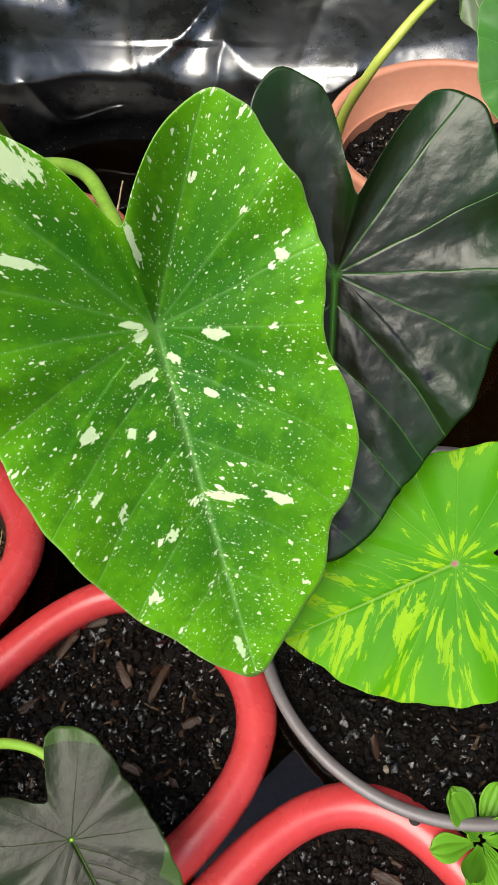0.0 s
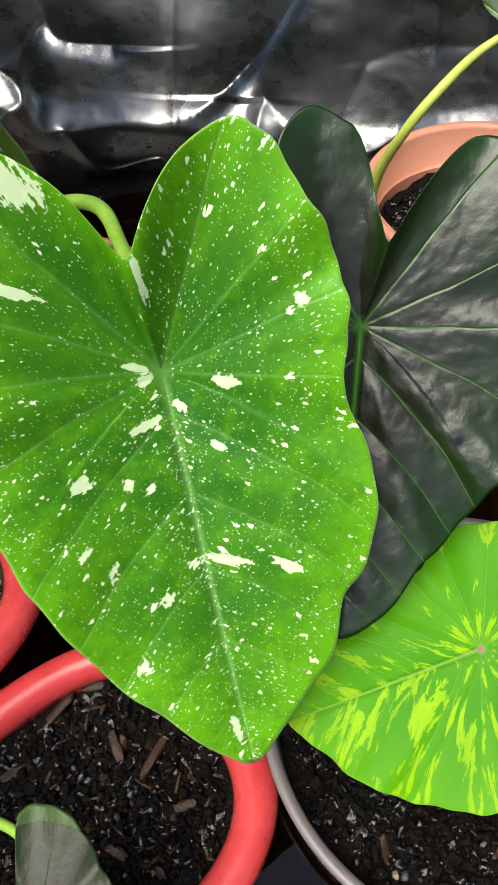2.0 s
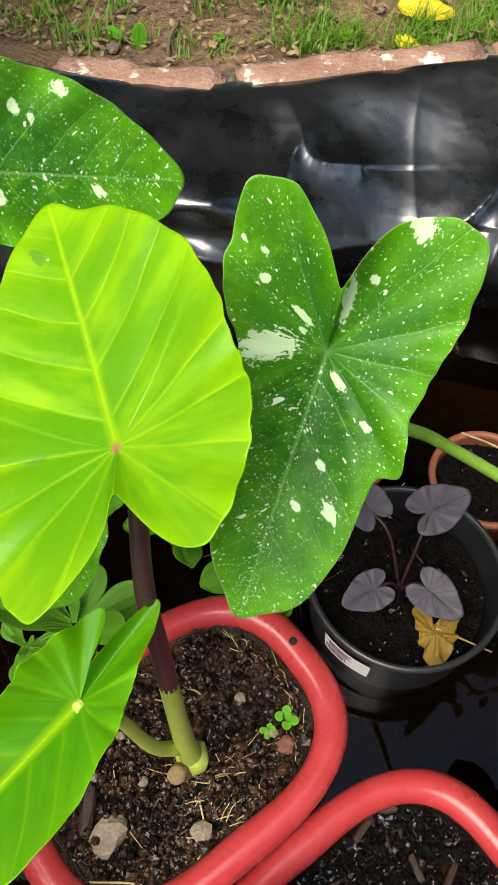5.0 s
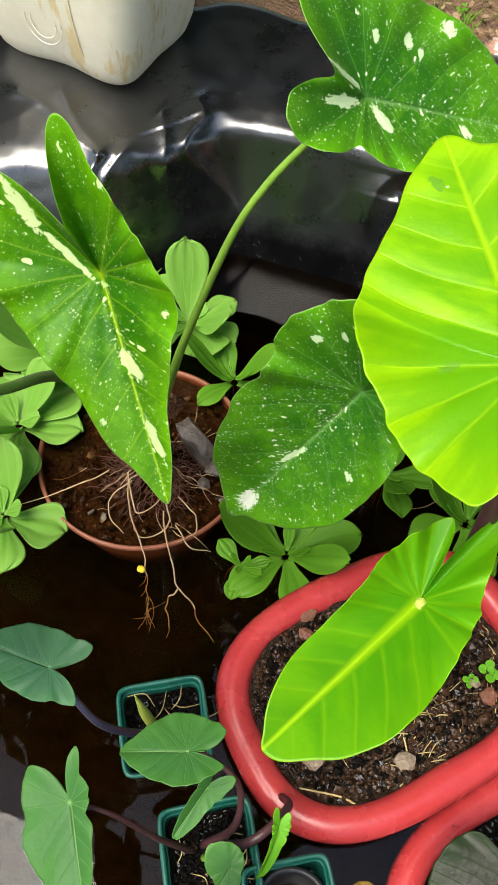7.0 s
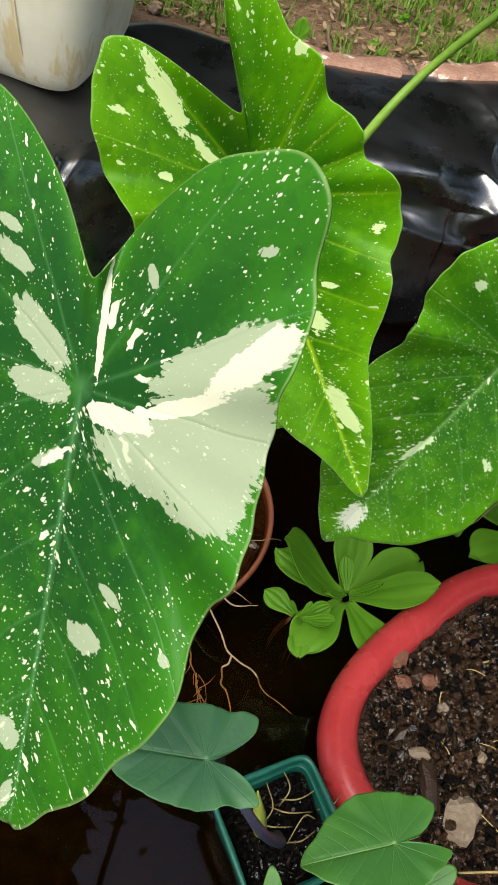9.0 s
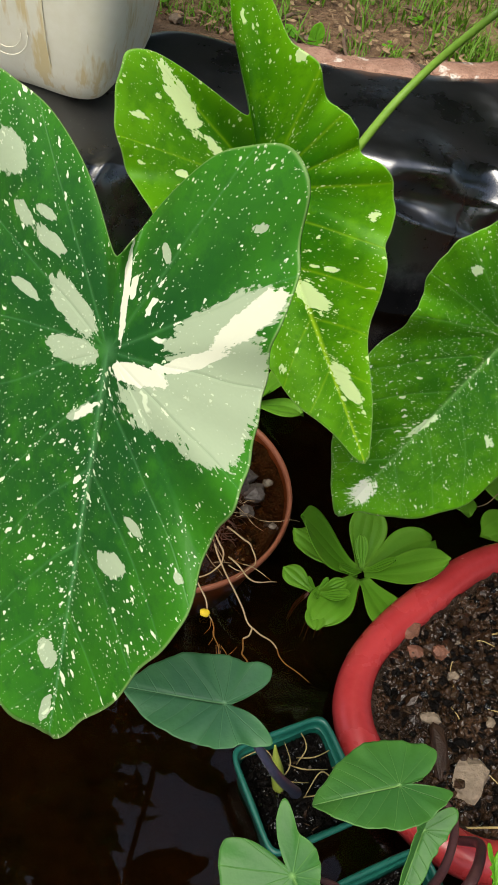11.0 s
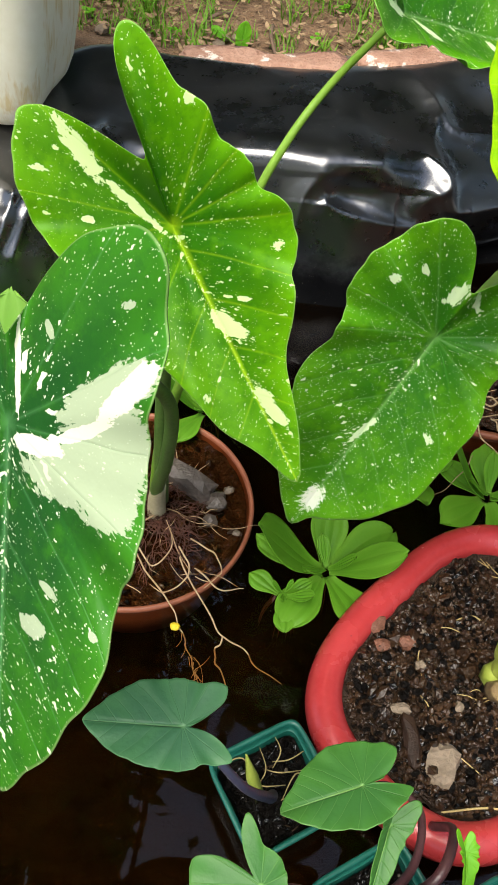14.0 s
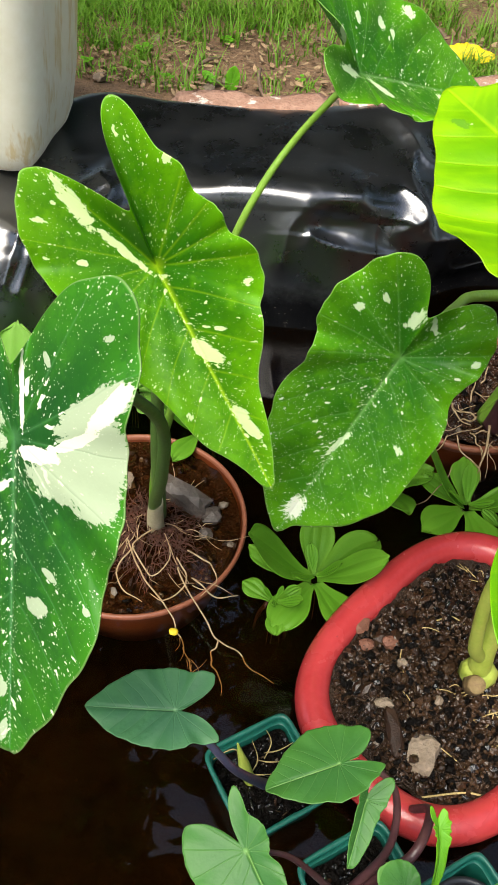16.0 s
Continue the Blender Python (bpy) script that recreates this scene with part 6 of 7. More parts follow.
def lettuce(centre, size, count, seed, turn=0.0, lifts=(0.25, 0.75), label="floating bright green water lettuce rosette", fan=False):
    rng = random.Random(seed)
    ob = thing("water_lettuce", (centre[0], centre[1], 0.0), label, "water plant", group="floating water lettuces")
    rings = [(max(3, int(count * 0.58 + 0.5)), 1.0, lifts[0] * 0.6, lifts[1] * 0.6), (max(1, int(count * 0.25 + 0.5)), 0.9, 1.1, 1.7), (3, 0.36, 0.6, 1.5)]
    for level, (many, share, low, high) in enumerate(rings):
        for k in range(many):
            l = size * share * rng.uniform(0.85, 1.15)
            P, fs, co, ed, ve = pad(l, l * (rng.uniform(0.74, 0.92) if fan else rng.uniform(0.50, 0.62)), rng.uniform(low, high), rng.choice((3, 4)), seed * 13 + k + level * 5, fan=fan)
            a = turn + 360 / many * (k + 0.5 * level) + rng.uniform(-16, 16)
            m = pose(centre[0], centre[1], 0.010 + 0.004 * level, rng.uniform(-12, 12), 0, a) @ Matrix.Translation((0.006 - 0.002 * level, 0, 0))
            vs = [tuple(m @ Vector(p)) for p in P]
            o = part("pad", (vs, fs), M_LETTUCE_PALE if fan else M_LETTUCE, ob)
            simple_leaf_attrs(o.data, co, ed, ve)
    hair = []
    for k in range(14):
        a = rng.uniform(0, 6.28)
        x, y = centre[0] + 0.008 * math.cos(a), centre[1] + 0.008 * math.sin(a)
        hair.append(tube([(x, y, 0.008), (x + 0.01 * math.cos(a), y + 0.01 * math.sin(a), -0.03), (x + 0.014 * math.cos(a), y + 0.012 * math.sin(a), -0.08)], [0.0008, 0.0004], 4, 3))
    tagged(part("root_tuft", join(*hair), M_DARKROOT, ob, "feathery dark roots under water"), kind="stuff")
    return ob


lettuce((-0.444, 0.362), 0.084, 9, 1, 100, (0.3, 0.9))
lettuce((-0.492, 0.326), 0.036, 5, 2, 150, label="small water lettuce offset beside a larger rosette")
lettuce((-0.239, 0.487), 0.078, 9, 3, 80, (0.3, 0.9))
lettuce((-0.190, 0.452), 0.034, 5, 33, 10, label="small water lettuce offset beside a larger rosette")
lettuce((-0.700, 0.668), 0.080, 11, 4, 60, (0.35, 0.9), "pale ribbed water lettuce floating by the liner", True)
lettuce((-0.600, 0.592), 0.066, 6, 5, 120)
lettuce((-0.855, 0.560), 0.090, 11, 6, 30, (0.35, 0.9), "broad pale ribbed water lettuce rosette", True)
lettuce((-0.850, 0.415), 0.090, 10, 7, 0, (0.2, 0.6), "broad pale ribbed water lettuce rosette", True)
lettuce((-0.800, 0.285), 0.084, 7, 8, 20, (0.15, 0.5), "broad pale ribbed water lettuce rosette", True)
lettuce((-0.355, 0.520), 0.066, 7, 9, 200)
lettuce((-0.345, 0.655), 0.066, 7, 10, 40)
lettuce((0.300, 0.052), 0.044, 10, 11, 70)
lettuce((-0.820, 0.690), 0.080, 9, 12, 10, (0.35, 0.9), "broad pale ribbed water lettuce rosette", True)


# ---- small things on the soil ----
def stone(x, y, h, size, mat, seed, turn, label, cat="stone", group="stone chips"):
    single(cat, lump((x, y, h(x, y) + size[2] * 0.6 + 0.005), (size[0], size[1], size[2] * 1.4), seed, turn, 0.38, 0.0, 2), mat, label, cat, group=group, smooth=False)


stone(-0.337, 0.150, H_B, (0.017, 0.024, 0.008), M_STONE, 1, -20, "flat buff stone lying on the brown soil")
stone(-0.246, 0.170, H_B, (0.012, 0.012, 0.006), M_STONE, 2, 40, "small buff stone chip on the soil")
stone(-0.362, 0.272, H_B, (0.011, 0.009, 0.006), M_REDCHIP, 3, 20, "red brick chip on the soil")
stone(-0.395, 0.288, H_B, (0.013, 0.010, 0.005), M_REDCHIP, 4, 60, "dark red brick chip on the soil")
stone(-0.390, 0.265, H_B, (0.010, 0.008, 0.005), M_REDCHIP, 5, 10, "brown brick chip on the soil")
stone(-0.174, 0.270, H_B, (0.011, 0.010, 0.005), M_REDCHIP, 6, 50, "brown brick chip on the soil")
stone(-0.352, 0.245, H_B, (0.006, 0.005, 0.004), M_STONE, 7, 10, "small pale pebble on the soil")
stone(-0.316, 0.205, H_B, (0.006, 0.005, 0.004), M_STONE, 8, 70, "small pale pebble on the soil")
stone(-0.375, 0.200, H_B, (0.012, 0.006, 0.004), M_STONE, 9, 0, "thin pale stone chip on the soil")
stone(-0.232, 0.312, H_B, (0.007, 0.006, 0.003), M_STONE, 10, 0, "small buff stone chip on the soil")
stone(-0.190, 0.282, H_B, (0.007, 0.006, 0.004), M_STONE, 11, 0, "small buff stone chip on the soil")
stone(-0.612, 0.478, H_1, (0.046, 0.018, 0.017), M_SLATE, 12, -35, "wet grey stone in the brown pot")
stone(-0.575, 0.452, H_1, (0.016, 0.013, 0.010), M_SLATE, 13, 20, "wet grey stone in the brown pot")
stone(-0.705, 0.500, H_1, (0.026, 0.016, 0.007), M_STONE, 14, 15, "flat buff stone in the brown pot")
stone(-0.58, 0.425, H_1, (0.010, 0.009, 0.007), M_SLATE, 15, 15, "wet grey stone in the brown pot")
rng = random.Random(9)
for x, y, l, a in ((-0.018, 0.182, 0.034, 122), (0.016, 0.176, 0.046, 69), (-0.08, 0.205, 0.05, 60), (0.05, 0.14, 0.024, 20), (-0.10, 0.15, 0.034, 35), (0.0, 0.10, 0.022, 160), (-0.05, 0.235, 0.03, 15)):
    m = pose(x, y, H_A(x, y) + 0.0085, rng.uniform(-12, 12), rng.uniform(-8, 8), a)
    v, f = lump((0, 0, 0), (l / 2, 0.0052, 0.0030), int(l * 1000), 0, 0.3)
    single("bark_chip", ([tuple(m @ Vector(p)) for p in v], f), BARK, "brown bark chip lying on the black soil", "bark chip", group="bark chips", smooth=False)
m = pose(-0.366, 0.166, H_B(-0.366, 0.166) + 0.006, 4, -6, 98)
v, f = lump((0, 0, 0), (0.030, 0.009, 0.006), 61, 0, 0.3)
single("bark_chip", ([tuple(m @ Vector(p)) for p in v], f), BARK, "large dark bark piece lying on the brown soil", "bark chip", group="bark chips", smooth=False)
rng = random.Random(15)
for k in range(34):
    a = rng.uniform(-0.9, 1.4) if k < 26 else rng.uniform(0, 6.28)
    rr = RED_OUT(a) - 0.046 - rng.uniform(0, 0.02) if k < 26 else rng.uniform(0.03, 0.11)
    x, y = POT_B[0] + rr * math.cos(a), POT_B[1] + rr * math.sin(a)
    h, l = a + 1.57 + rng.uniform(-0.4, 0.4), rng.uniform(0.012, 0.04)
    x2, y2 = x + l * math.cos(h), y + l * math.sin(h)
    x3, y3 = (x + x2) / 2 + rng.uniform(-0.004, 0.004), (y + y2) / 2 + rng.uniform(-0.004, 0.004)
    g = tube([(x, y, H_B(x, y) + 0.004), (x3, y3, H_B(x3, y3) + 0.006), (x2, y2, H_B(x2, y2) + 0.004)], [0.0006, 0.0007, 0.0004], 5, 5)
    single("straw", g, M_STRAW, "scrap of dry straw on the brown soil", "straw", group="straw scraps")


def clover(x, y, h, size, seed):
    rng = random.Random(seed)
    z = h(x, y)
    ob = thing("seedling", (x, y, z), "tiny green seedling sprouting from bare soil", "seedling", group="seedlings")
    for k in range(5):
        a = rng.uniform(0, 360) if k > 3 else k * 90 + rng.uniform(-20, 20)
        d = size * (0.7 if k < 4 else 0.1)
        cx, cy = x + d * math.cos(radians(a)), y + d * math.sin(radians(a))
        cz = z + 0.012 + rng.uniform(0, 0.006)
        part("stalk", tube([(x, y, z), ((x + cx) / 2, (y + cy) / 2, z + 0.010), (cx, cy, cz)], [0.0007, 0.0005], 5, 4), M_STEM, ob)
        leaf("leaf", ((cx, cy, cz), (math.cos(radians(a)), math.sin(radians(a)), 0.15), (0, -0.1, 1), [(0, size * 62), (40, size * 58), (90, size * 52), (140, size * 40), (180, size * 20), (220, size * 40), (270, size * 52), (320, size * 58)]), M_CLOVER, ob, rings=6, spokes=28, wave=0.0003, dip=0.0)


for x, y, size, k in ((-0.72, 1.33, 0.010, 21), (-0.47, 1.36, 0.008, 22), (-0.42, 1.50, 0.013, 23), (-0.78, 1.45, 0.014, 24), (-0.25, 1.40, 0.009, 25), (-0.62, 1.52, 0.012, 26), (-0.88, 1.38, 0.010, 27)):
    clover(x, y, gz, size, k)
clover(-0.177, 0.299, H_B, 0.0105, 1)
clover(-0.196, 0.283, H_B, 0.007, 2)
q = thing("seedling", (*P2, 0.02), "small green seedling leaf among the roots", "seedling", group="seedlings")
leaf("leaf", ((-0.305, 0.705, 0.06), (0.1, 0.2, 1.0), (0.2, -0.9, 0.2), [(0, 2.2), (60, 1.4), (120, 1.5), (180, 1.7), (240, 1.5), (300, 1.4)]), M_CLOVER, q, rings=8, spokes=40, wave=0.0005)
part("stalk", tube([(-0.29, 0.70, 0.015), (-0.305, 0.705, 0.06)], [0.001, 0.0008], 6, 4), M_STEM, q)

# purple seedling and withered leaf in the nursery pot
q = thing("purple_seedling", (LABELPOT[0], LABELPOT[1], 0.055), "dusky purple seedling in the nursery pot", "seedling")
for c, u, s in (((-0.105, 0.430, 0.115), (-0.7, -0.5, -0.1), 4.0), ((-0.045, 0.440, 0.115), (0.8, -0.5, -0.1), 4.4), ((-0.055, 0.520, 0.15), (0.6, 0.4, 0.1), 5.0), ((-0.125, 0.505, 0.16), (-0.6, 0.5, 0.2), 4.5)):
    leaf("leaf_blade", (c, u, (0.0, -0.35, 0.9), [(0, s), (30, s * 0.72), (60, s * 0.6), (100, s * 0.55), (140, s * 0.6), (165, s * 0.4), (180, s * 0.12), (195, s * 0.4), (220, s * 0.6), (260, s * 0.55), (300, s * 0.6), (330, s * 0.72)]), M_MAUVE, q, rings=12, spokes=70, wave=0.001, fold=0.1)
    part("stalk", tube([(LABELPOT[0], LABELPOT[1], 0.055), ((LABELPOT[0] + c[0]) / 2, (LABELPOT[1] + c[1]) / 2, c[2] * 0.9), (c[0], c[1], c[2] - 0.002)], [0.0022, 0.0018, 0.0012], 7, 6), M_STEMPURPLE, q)
q = thing("withered_leaf", (-0.03, 0.415, 0.06), "crumpled yellow-brown withered leaf on the soil", "dead leaf")
leaf("blade", ((-0.030, 0.405, 0.085), (0.1, -0.9, -0.2), (0.1, -0.3, 0.9), [(0, 4.0), (40, 2.6), (90, 2.2), (140, 3.2), (180, 1.0), (220, 3.6), (270, 2.0), (320, 2.4)]), M_DEADLEAF, q, rings=14, spokes=80, wave=0.006, wrinkle=0.004)
part("stalk", tube([(-0.03, 0.41, 0.084), (0.0, 0.405, 0.08), (0.035, 0.40, 0.07)], [0.0012, 0.001], 6, 5), M_STRAW, q)

# the stalk that rises from the tall pot, and its leaves
q = thing("elephant_ear", (0.205, 0.735, 0.125), "plant with a pale stalk and mid-green leaves in the tall pot", "plant", group="elephant ear plants")
stalk("petiole", [(0.185, 0.690, 0.125), (0.168, 0.655, 0.20), (0.173, 0.634, 0.275), (0.191, 0.610, 0.335), (0.212, 0.615, 0.366), (0.239, 0.638, 0.386), (0.268, 0.655, 0.400)], [0.0060, 0.0055, 0.0050, 0.0045, 0.0042, 0.0038, 0.003], M_STEMPALE, q, "slender pale green stalk")
leaf("leaf_blade", ((0.268, 0.655, 0.402), (0.85, 0.1, -0.1), (-0.1, -0.7, 0.7), [(0, 13), (30, 11), (60, 9.5), (90, 9), (110, 9.5), (125, 8), (140, 4), (160, 1.5), (180, 1.0), (220, 1.2), (260, 3.0), (290, 5.5), (320, 8.0), (345, 11.5)]), M_GREYLEAF, q, "dull grey-green leaf with pale veins", fold=0.10, wave=0.004, seed=33)
HEART = [(0, 13), (20, 10.5), (45, 8.6), (80, 7.6), (115, 7.8), (145, 8.6), (165, 5.5), (180, 2.5), (195, 5.5), (215, 8.6), (245, 7.8), (280, 7.6), (315, 8.6), (340, 10.5)]
leaf("leaf_blade", ((0.345, 0.560, 0.380), (0.3, -0.7, -0.6), (0.1, -0.6, 0.75), HEART), M_SMALLGREEN, q, "mid-green heart-shaped leaf", fold=0.06, wave=0.003, seed=31)
stalk("petiole", [(0.330, 0.720, 0.125), (0.400, 0.660, 0.26), (0.400, 0.590, 0.36), (0.345, 0.562, 0.376)], [0.007, 0.006, 0.005, 0.004], M_STEM, q)

# ---- the jerrycan ----
can = thing("jerrycan", (-1.00, 1.02, 0.232), "yellowed white plastic jerrycan on the bank", "jerrycan")


def jerrycan():
    vs, fs = [], []
    n = 96
    rows = [(0.0, -0.062), (0.006, -0.048), (0.018, -0.037), (0.040, -0.027), (0.10, -0.014), (0.18, -0.004), (0.26, 0.002), (0.33, -0.002), (0.36, -0.014), (0.375, -0.045), (0.38, -0.09)]
    f = oval(0.152, 0.127, 0, 5)
    rows = [(0.0, -0.115)] + rows
    for z, dr in rows:
        for k in range(n):
            a = 2 * math.pi * k / n
            r = f(a) + dr
            b = a + radians(-8)
            vs.append((-0.962 + r * math.cos(b), 0.962 + r * math.sin(b), 0.228 + z))
    for i in range(len(rows) - 1):
        for k in range(n):
            l = (k + 1) % n
            fs.append((i * n + k, i * n + l, (i + 1) * n + l, (i + 1) * n + k))
    fs.append(tuple(range(n))[::-1])
    part("body", (vs, fs), M_CAN, can)
    part("handle", tube([(-1.07, 1.02, 0.60), (-1.04, 1.02, 0.645), (-0.96, 1.01, 0.645), (-0.93, 1.01, 0.60)], [0.016, 0.014, 0.014, 0.016], 12, 8), M_CAN, can)
    part("cap", lathe((-1.08, 0.95, 0.605), round_outline(0.028), [(-0.027, 0.035), (-0.004, 0.035), (0, 0.031), (0, 0.0), (-0.003, -0.004)], 32), M_CAN, can)
    # moulded round mark on the front
    c, s = math.cos(radians(-8)), math.sin(radians(-8))

    def front(x, z, out=0.0):
        return (-0.962 + c * x - s * (-0.1265 - out), 0.962 + s * x + c * (-0.1285 - out), 0.228 + z)
    for r in (0.030, 0.021):
        part("moulded_ring", tube([front(r * math.cos(t), 0.085 + r * math.sin(t), -0.017) for t in np.linspace(0, 6.2832, 17)], [0.0007, 0.0007], 6, 3), M_CAN, can)
    part("seam", tube([front(0.055, 0.022, -0.036), front(0.055, 0.10, -0.013), front(0.055, 0.33, 0.0008)], [0.0008, 0.0008], 6, 4), M_CAN, can)
    bars = []
    for k, (x, w) in enumerate(((0.100, 0.012), (0.100, 0.03), (0.100, 0.022))):
        p = [front(x - 0.02, 0.20 + k * 0.012, 0.0015), front(x - 0.02 + w, 0.20 + k * 0.012, 0.0015), front(x - 0.02 + w, 0.205 + k * 0.012, 0.0015), front(x - 0.02, 0.205 + k * 0.012, 0.0015)]
        bars.append((p, [(0, 1, 2, 3)]))
    part("print", join(*bars), M_PRINT, can, "dark print as plain bars")


jerrycan()


# ---- on the bank ----
def grass(count, seed, areas):
    rng = random.Random(seed)
    vs, fs, ed = [], [], []
    for x0, y0, sx, sy, share, tall in areas:
        tufts = [(rng.gauss(x0, sx), rng.gauss(y0, sy), rng.uniform(0.006, 0.03), rng.uniform(0.6, 1.2)) for _ in range(max(2, int(count * share / 26)))]
        for _ in range(int(count * share)):
            tx, ty, wide, up = rng.choice(tufts)
            x, y = rng.gauss(tx, wide), rng.gauss(ty, wide)
            if y < 1.26 and x > -1.05:
                continue
            a, l = rng.uniform(0, 6.28), tall * up * rng.uniform(0.4, 1.2)
            lean = rng.uniform(0.3, 1.3)
            w = rng.uniform(0.0010, 0.0024)
            px, py = -math.sin(a) * w, math.cos(a) * w
            o = len(vs)
            for t in (0, 0.4, 0.75, 1.0):
                cx, cy, cz = x + lean * l * t * t * math.cos(a), y + lean * l * t * t * math.sin(a), gz(x, y) + 0.004 + l * t * (1 - 0.35 * lean * t)
                k = 1 - t * 0.92
                vs += [(cx - px * k, cy - py * k, cz), (cx + px * k, cy + py * k, cz)]
                ed += [t, t]
            fs += [(o + 2 * i, o + 2 * i + 1, o + 2 * i + 3, o + 2 * i + 2) for i in range(3)]
    ob = single("grass", (vs, fs), M_GRASS, "thin green grass in tufts on bare earth", "grass", kind="stuff")
    simple_leaf_attrs(ob.data, np.array(vs)[:, :2] * 3, ed, np.zeros(len(vs)))


grass(9500, 3, [(-1.0, 1.55, 0.16, 0.12, 0.20, 0.07), (-0.55, 1.70, 0.30, 0.12, 0.16, 0.08), (-0.30, 1.42, 0.05, 0.04, 0.03, 0.06), (-0.12, 1.45, 0.04, 0.05, 0.04, 0.06), (0.05, 1.5, 0.12, 0.08, 0.05, 0.07), (-0.7, 1.62, 0.2, 0.08, 0.12, 0.07),
                (-0.2, 2.1, 0.8, 0.25, 0.34, 0.09), (-0.62, 1.78, 0.35, 0.12, 0.20, 0.09), (-0.80, 1.36, 0.08, 0.03, 0.02, 0.035), (-0.5, 1.36, 0.15, 0.03, 0.02, 0.03)])


def litter():
    rng = random.Random(12)
    vs, fs = [], []
    for _ in range(2800):
        x, y = rng.uniform(-1.5, 0.8), 1.25 + abs(rng.gauss(0, 0.35))
        m = pose(x, y, gz(x, y) + 0.012 + rng.uniform(0, 0.006), rng.uniform(-25, 25), rng.uniform(-25, 25), rng.uniform(0, 360))
        l, w = rng.uniform(0.003, 0.011), rng.uniform(0.002, 0.005)
        o = len(vs)
        for p in ((-l, 0, 0), (-l * 0.3, -w, 0.001), (l * 0.6, -w * 0.7, 0.002), (l, 0, 0.003), (l * 0.5, w * 0.8, 0.001), (-l * 0.4, w, 0)):
            vs.append(tuple(m @ Vector(p)))
        fs.append(tuple(range(o, o + 6)))
    single("leaf_litter", (vs, fs), M_LITTER, "dry brown leaf scraps scattered over the earth", "leaf litter", kind="stuff", smooth=False)
    for k in range(16):
        x, y = rng.uniform(-1.0, 0.3), rng.uniform(1.33, 1.75)
        a, l = rng.uniform(0, 6.28), rng.uniform(0.05, 0.16)
        p = [(x + l * t * math.cos(a + 0.3 * t), y + l * t * math.sin(a + 0.3 * t), gz(x, y) + 0.014 + 0.004 * math.sin(t * 5)) for t in (0, 0.35, 0.7, 1)]
        single("twig", tube(p, [0.004, 0.0035, 0.002], 7, 5), M_TWIG, "dead brown twig lying on bare earth", "twig", group="dead twigs")
    for k in range(24):
        x, y = rng.uniform(-1.0, 0.4), rng.uniform(1.30, 1.7)
        r = rng.uniform(0.006, 0.016)
        single("pebble", lump((x, y, gz(x, y) + 0.010), (r, r * 0.8, r * 0.5), k, rng.uniform(0, 180)), M_STONE, "small buff pebble on bare earth", "pebble", group="pebbles", smooth=False)


litter()
q = thing("seedling", (-0.600, 1.318, GROUND_Z), "seedling with one upright green leaf on the bank", "seedling", group="seedlings")
OVATE = [(0, 3.4), (25, 2.6), (60, 1.5), (100, 1.2), (140, 1.2), (180, 1.2), (220, 1.2), (260, 1.2), (300, 1.5), (335, 2.6)]
leaf("leaf", ((-0.600, 1.318, GROUND_Z + 0.012), (0.15, 0.1, 1.0), (0.1, -0.95, 0.25), OVATE), M_CLOVER, q, rings=12, spokes=60, wave=0.001)
leaf("leaf", ((-0.638, 1.322, GROUND_Z + 0.020), (-0.8, 0.1, 0.5), (0.2, -0.8, 0.6), [(a, r * 0.6) for a, r in OVATE]), M_CLOVER, q, rings=12, spokes=60, wave=0.001)
part("stalk", tube([(-0.600, 1.318, GROUND_Z), (-0.602, 1.318, GROUND_Z + 0.012)], [0.0016, 0.0012], 6, 4), M_STEM, q)
part("stalk", tube([(-0.600, 1.318, GROUND_Z), (-0.636, 1.322, GROUND_Z + 0.020)], [0.0014, 0.001], 6, 4), M_STEM, q)
q = thing("fallen_leaf", (-0.135, 1.505, GROUND_Z), "bright yellow fallen leaf on the earth", "fallen leaf", group="fallen yellow leaves")
leaf("blade", ((-0.140, 1.51, GROUND_Z + 0.022), (1.0, -0.15, 0.0), (0, -0.55, 0.85), [(0, 6.5), (25, 4.0), (60, 2.6), (110, 2.2), (150, 3.0), (180, 3.8), (210, 3.0), (250, 2.2), (300, 2.6), (335, 4.0)]), M_FALLEN, q, rings=14, spokes=70, wave=0.002, fold=0.15)
q = thing("fallen_leaf", (-0.15, 1.395, GROUND_Z), "small yellowing fallen leaf on the earth", "fallen leaf", group="fallen yellow leaves")
leaf("blade", ((-0.155, 1.398, GROUND_Z + 0.020), (0.8, -0.5, 0.0), (0, -0.5, 0.85), [(0, 3.6), (30, 1.9), (90, 1.2), (150, 1.6), (180, 2.2), (210, 1.6), (270, 1.2), (330, 1.9)]), M_FALLEN, q, rings=10, spokes=50, wave=0.003)


FALL = (-0.246, 0.022, 0.004)
q = thing("fallen_leaf", FALL, "brownish-yellow dead leaf floating between the planters", "fallen leaf", group="fallen yellow leaves")
leaf("blade", (FALL, (0.3, -0.9, 0.0), (0.05, -0.05, 1), [(0, 4.2), (25, 3.0), (60, 2.4), (110, 2.2), (150, 2.6), (180, 2.8), (210, 2.6), (250, 2.2), (300, 2.4), (335, 3.0)]), M_DEADLEAF, q, rings=14, spokes=70, wave=0.002, wrinkle=0.001)


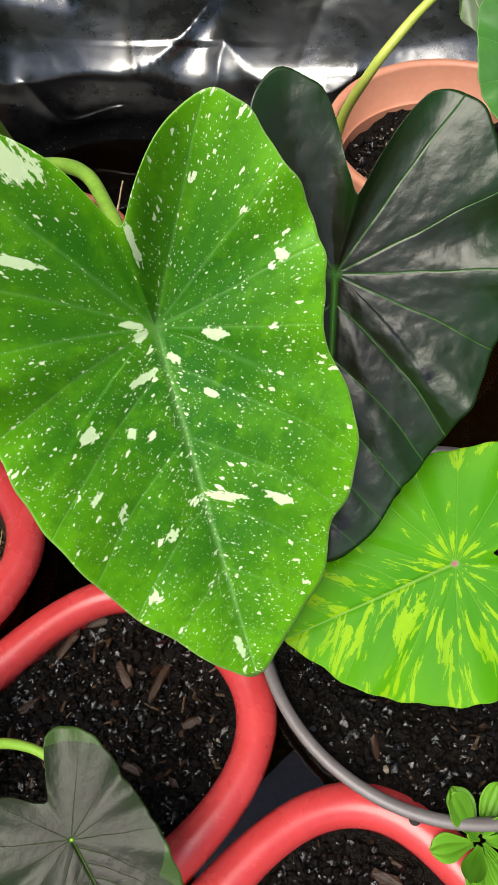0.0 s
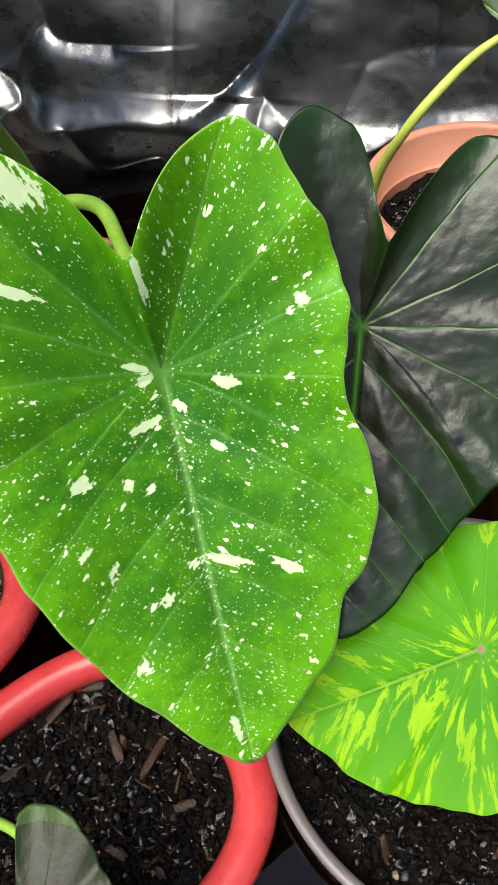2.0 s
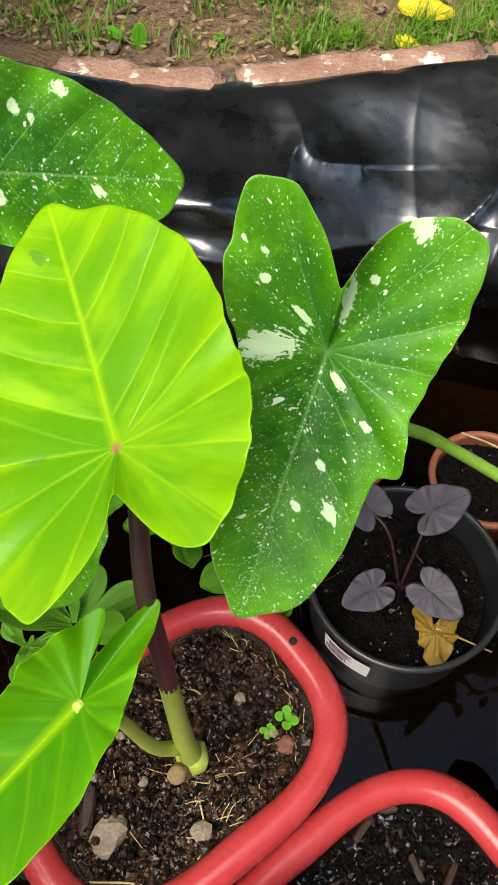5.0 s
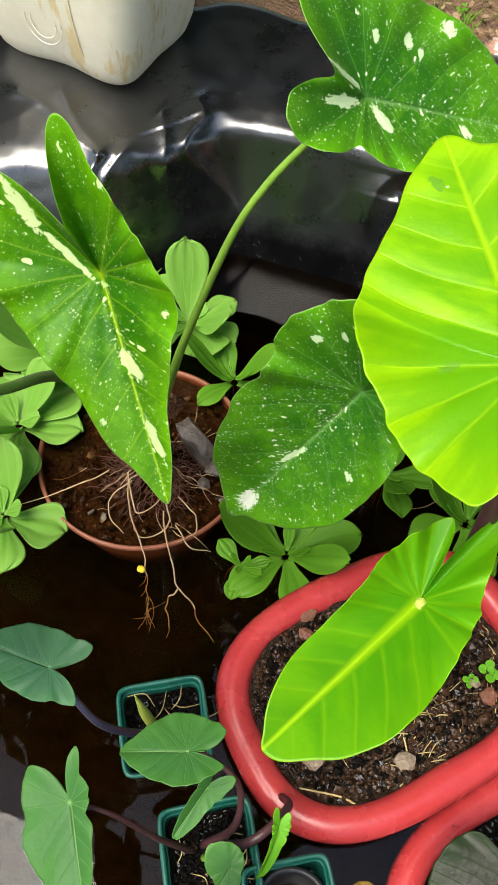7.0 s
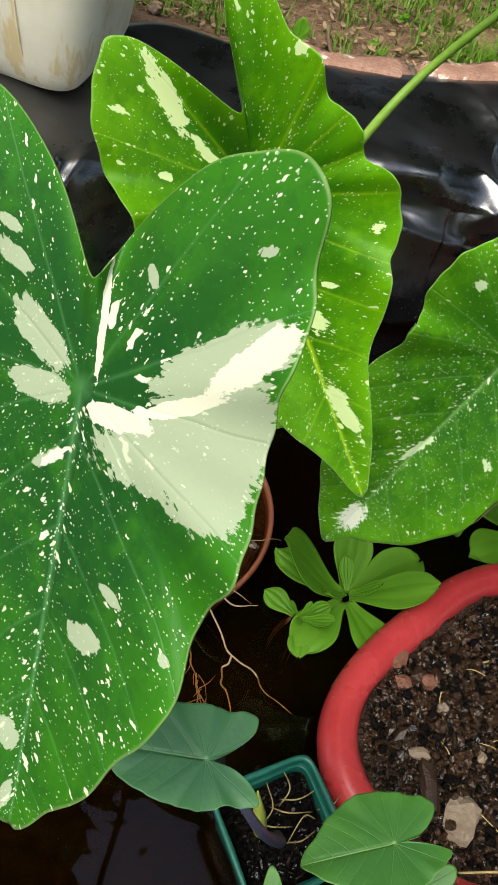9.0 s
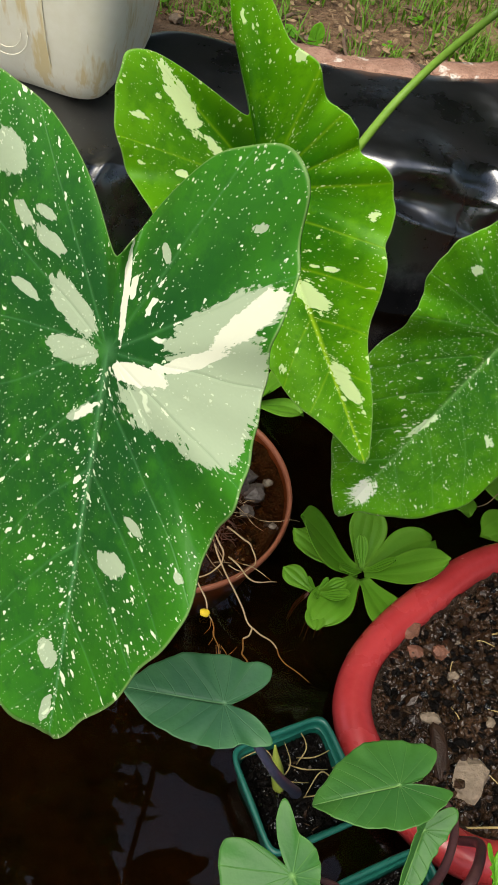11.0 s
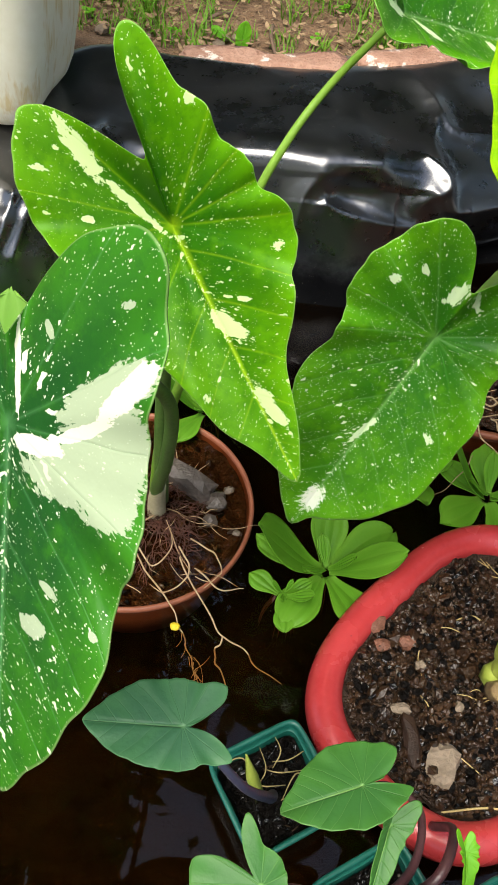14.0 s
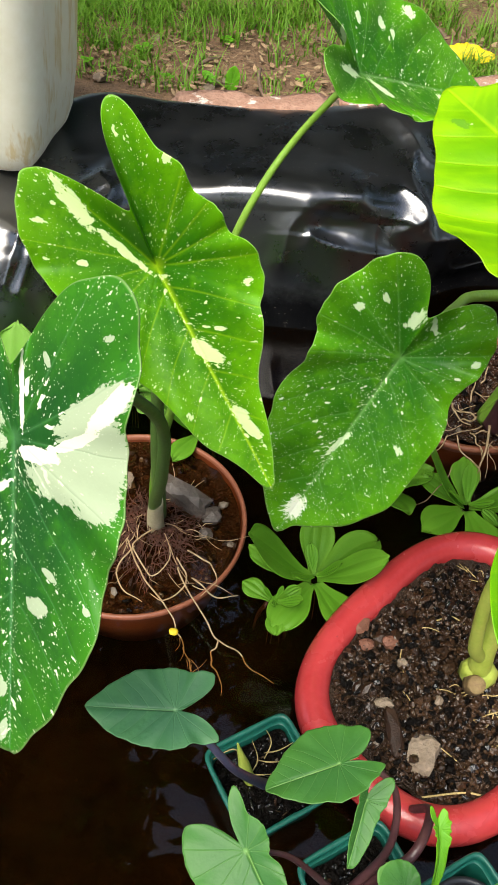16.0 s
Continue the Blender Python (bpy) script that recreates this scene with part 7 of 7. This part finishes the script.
def tree(x, y, tall, wide, seed):
    """A tree out of view that darkens reflections: tapered trunk, limbs, and a crown of leaf sprays with gaps."""
    rng = random.Random(seed)
    ob = thing("tree", (x, y, GROUND_Z), "leafy green tree out of view, placed to darken reflections", "tree", group="trees round the garden")
    part("trunk", tube([(x, y, 0.1), (x + 0.1, y, tall * 0.3), (x + rng.uniform(-0.2, 0.2), y, tall * 0.7)], [0.16, 0.12, 0.04], 12, 8), M_TWIG, ob)
    vs, fs, ed = [], [], []
    for k in range(9):
        a = k * 2.4 + rng.uniform(-0.4, 0.4)
        z0 = tall * rng.uniform(0.25, 0.6)
        ex, ey, ez = x + wide * 0.7 * math.cos(a), y + wide * 0.7 * math.sin(a), z0 + tall * rng.uniform(0.1, 0.35)
        part("limb", tube([(x, y, z0), ((x + ex) / 2, (y + ey) / 2, (z0 + ez) / 2 + 0.1), (ex, ey, ez)], [0.06, 0.04, 0.015], 7, 5), M_TWIG, ob)
    for k in range(int(26 * tall)):
        a, f = rng.uniform(0, 6.283), rng.random() ** 0.5
        cz = tall * rng.uniform(0.18, 1.0)
        r = wide * f * math.sin(min(1.0, (1.02 - cz / tall) * 1.5 + 0.12) * math.pi * 0.5)
        cx, cy = x + r * math.cos(a), y + r * math.sin(a)
        for _ in range(46):
            p = Vector((cx + rng.gauss(0, 0.20), cy + rng.gauss(0, 0.20), cz + rng.gauss(0, 0.16)))
            m = Matrix.LocRotScale(p, Euler((rng.uniform(-1, 1), rng.uniform(-1, 1), rng.uniform(0, 6.28))), None)
            l, w = rng.uniform(0.08, 0.15), rng.uniform(0.04, 0.07)
            o = len(vs)
            for q in ((-l, 0, 0), (0, -w, 0.01), (l, 0, 0), (0, w, 0.01)):
                vs.append(tuple(m @ Vector(q)))
            ed += [0.2, 0.8, 1.0, 0.8]
            fs.append((o, o + 1, o + 2, o + 3))
    c = tagged(part("crown", (vs, fs), M_TREELEAF, ob, "dense uneven crown of leaves"), kind="stuff")
    simple_leaf_attrs(c.data, np.array(vs)[:, :2], ed, np.zeros(len(vs)))


# Unseen but for reflections: crowns placed to darken what water and liner mirror.
for x, y, tall, wide, seed in ((-3.0, 5.4, 8.5, 2.4, 1), (0.8, 6.4, 8.5, 2.5, 2), (4.2, 6.0, 9.0, 2.4, 3), (-2.5, 2.5, 8.0, 2.0, 4), (-1.3, 7.4, 7.5, 2.3, 8), (2.6, 7.8, 7.5, 2.3, 9), (-5.6, 4.2, 8.0, 2.4, 10), (5.4, 1.4, 9.0, 2.3, 5), (-5.0, -3.6, 6.0, 2.0, 6), (5.0, -4.0, 6.0, 2.0, 7), (0.75, 3.9, 9.0, 1.7, 14)):
    tree(x, y, tall, wide, seed)
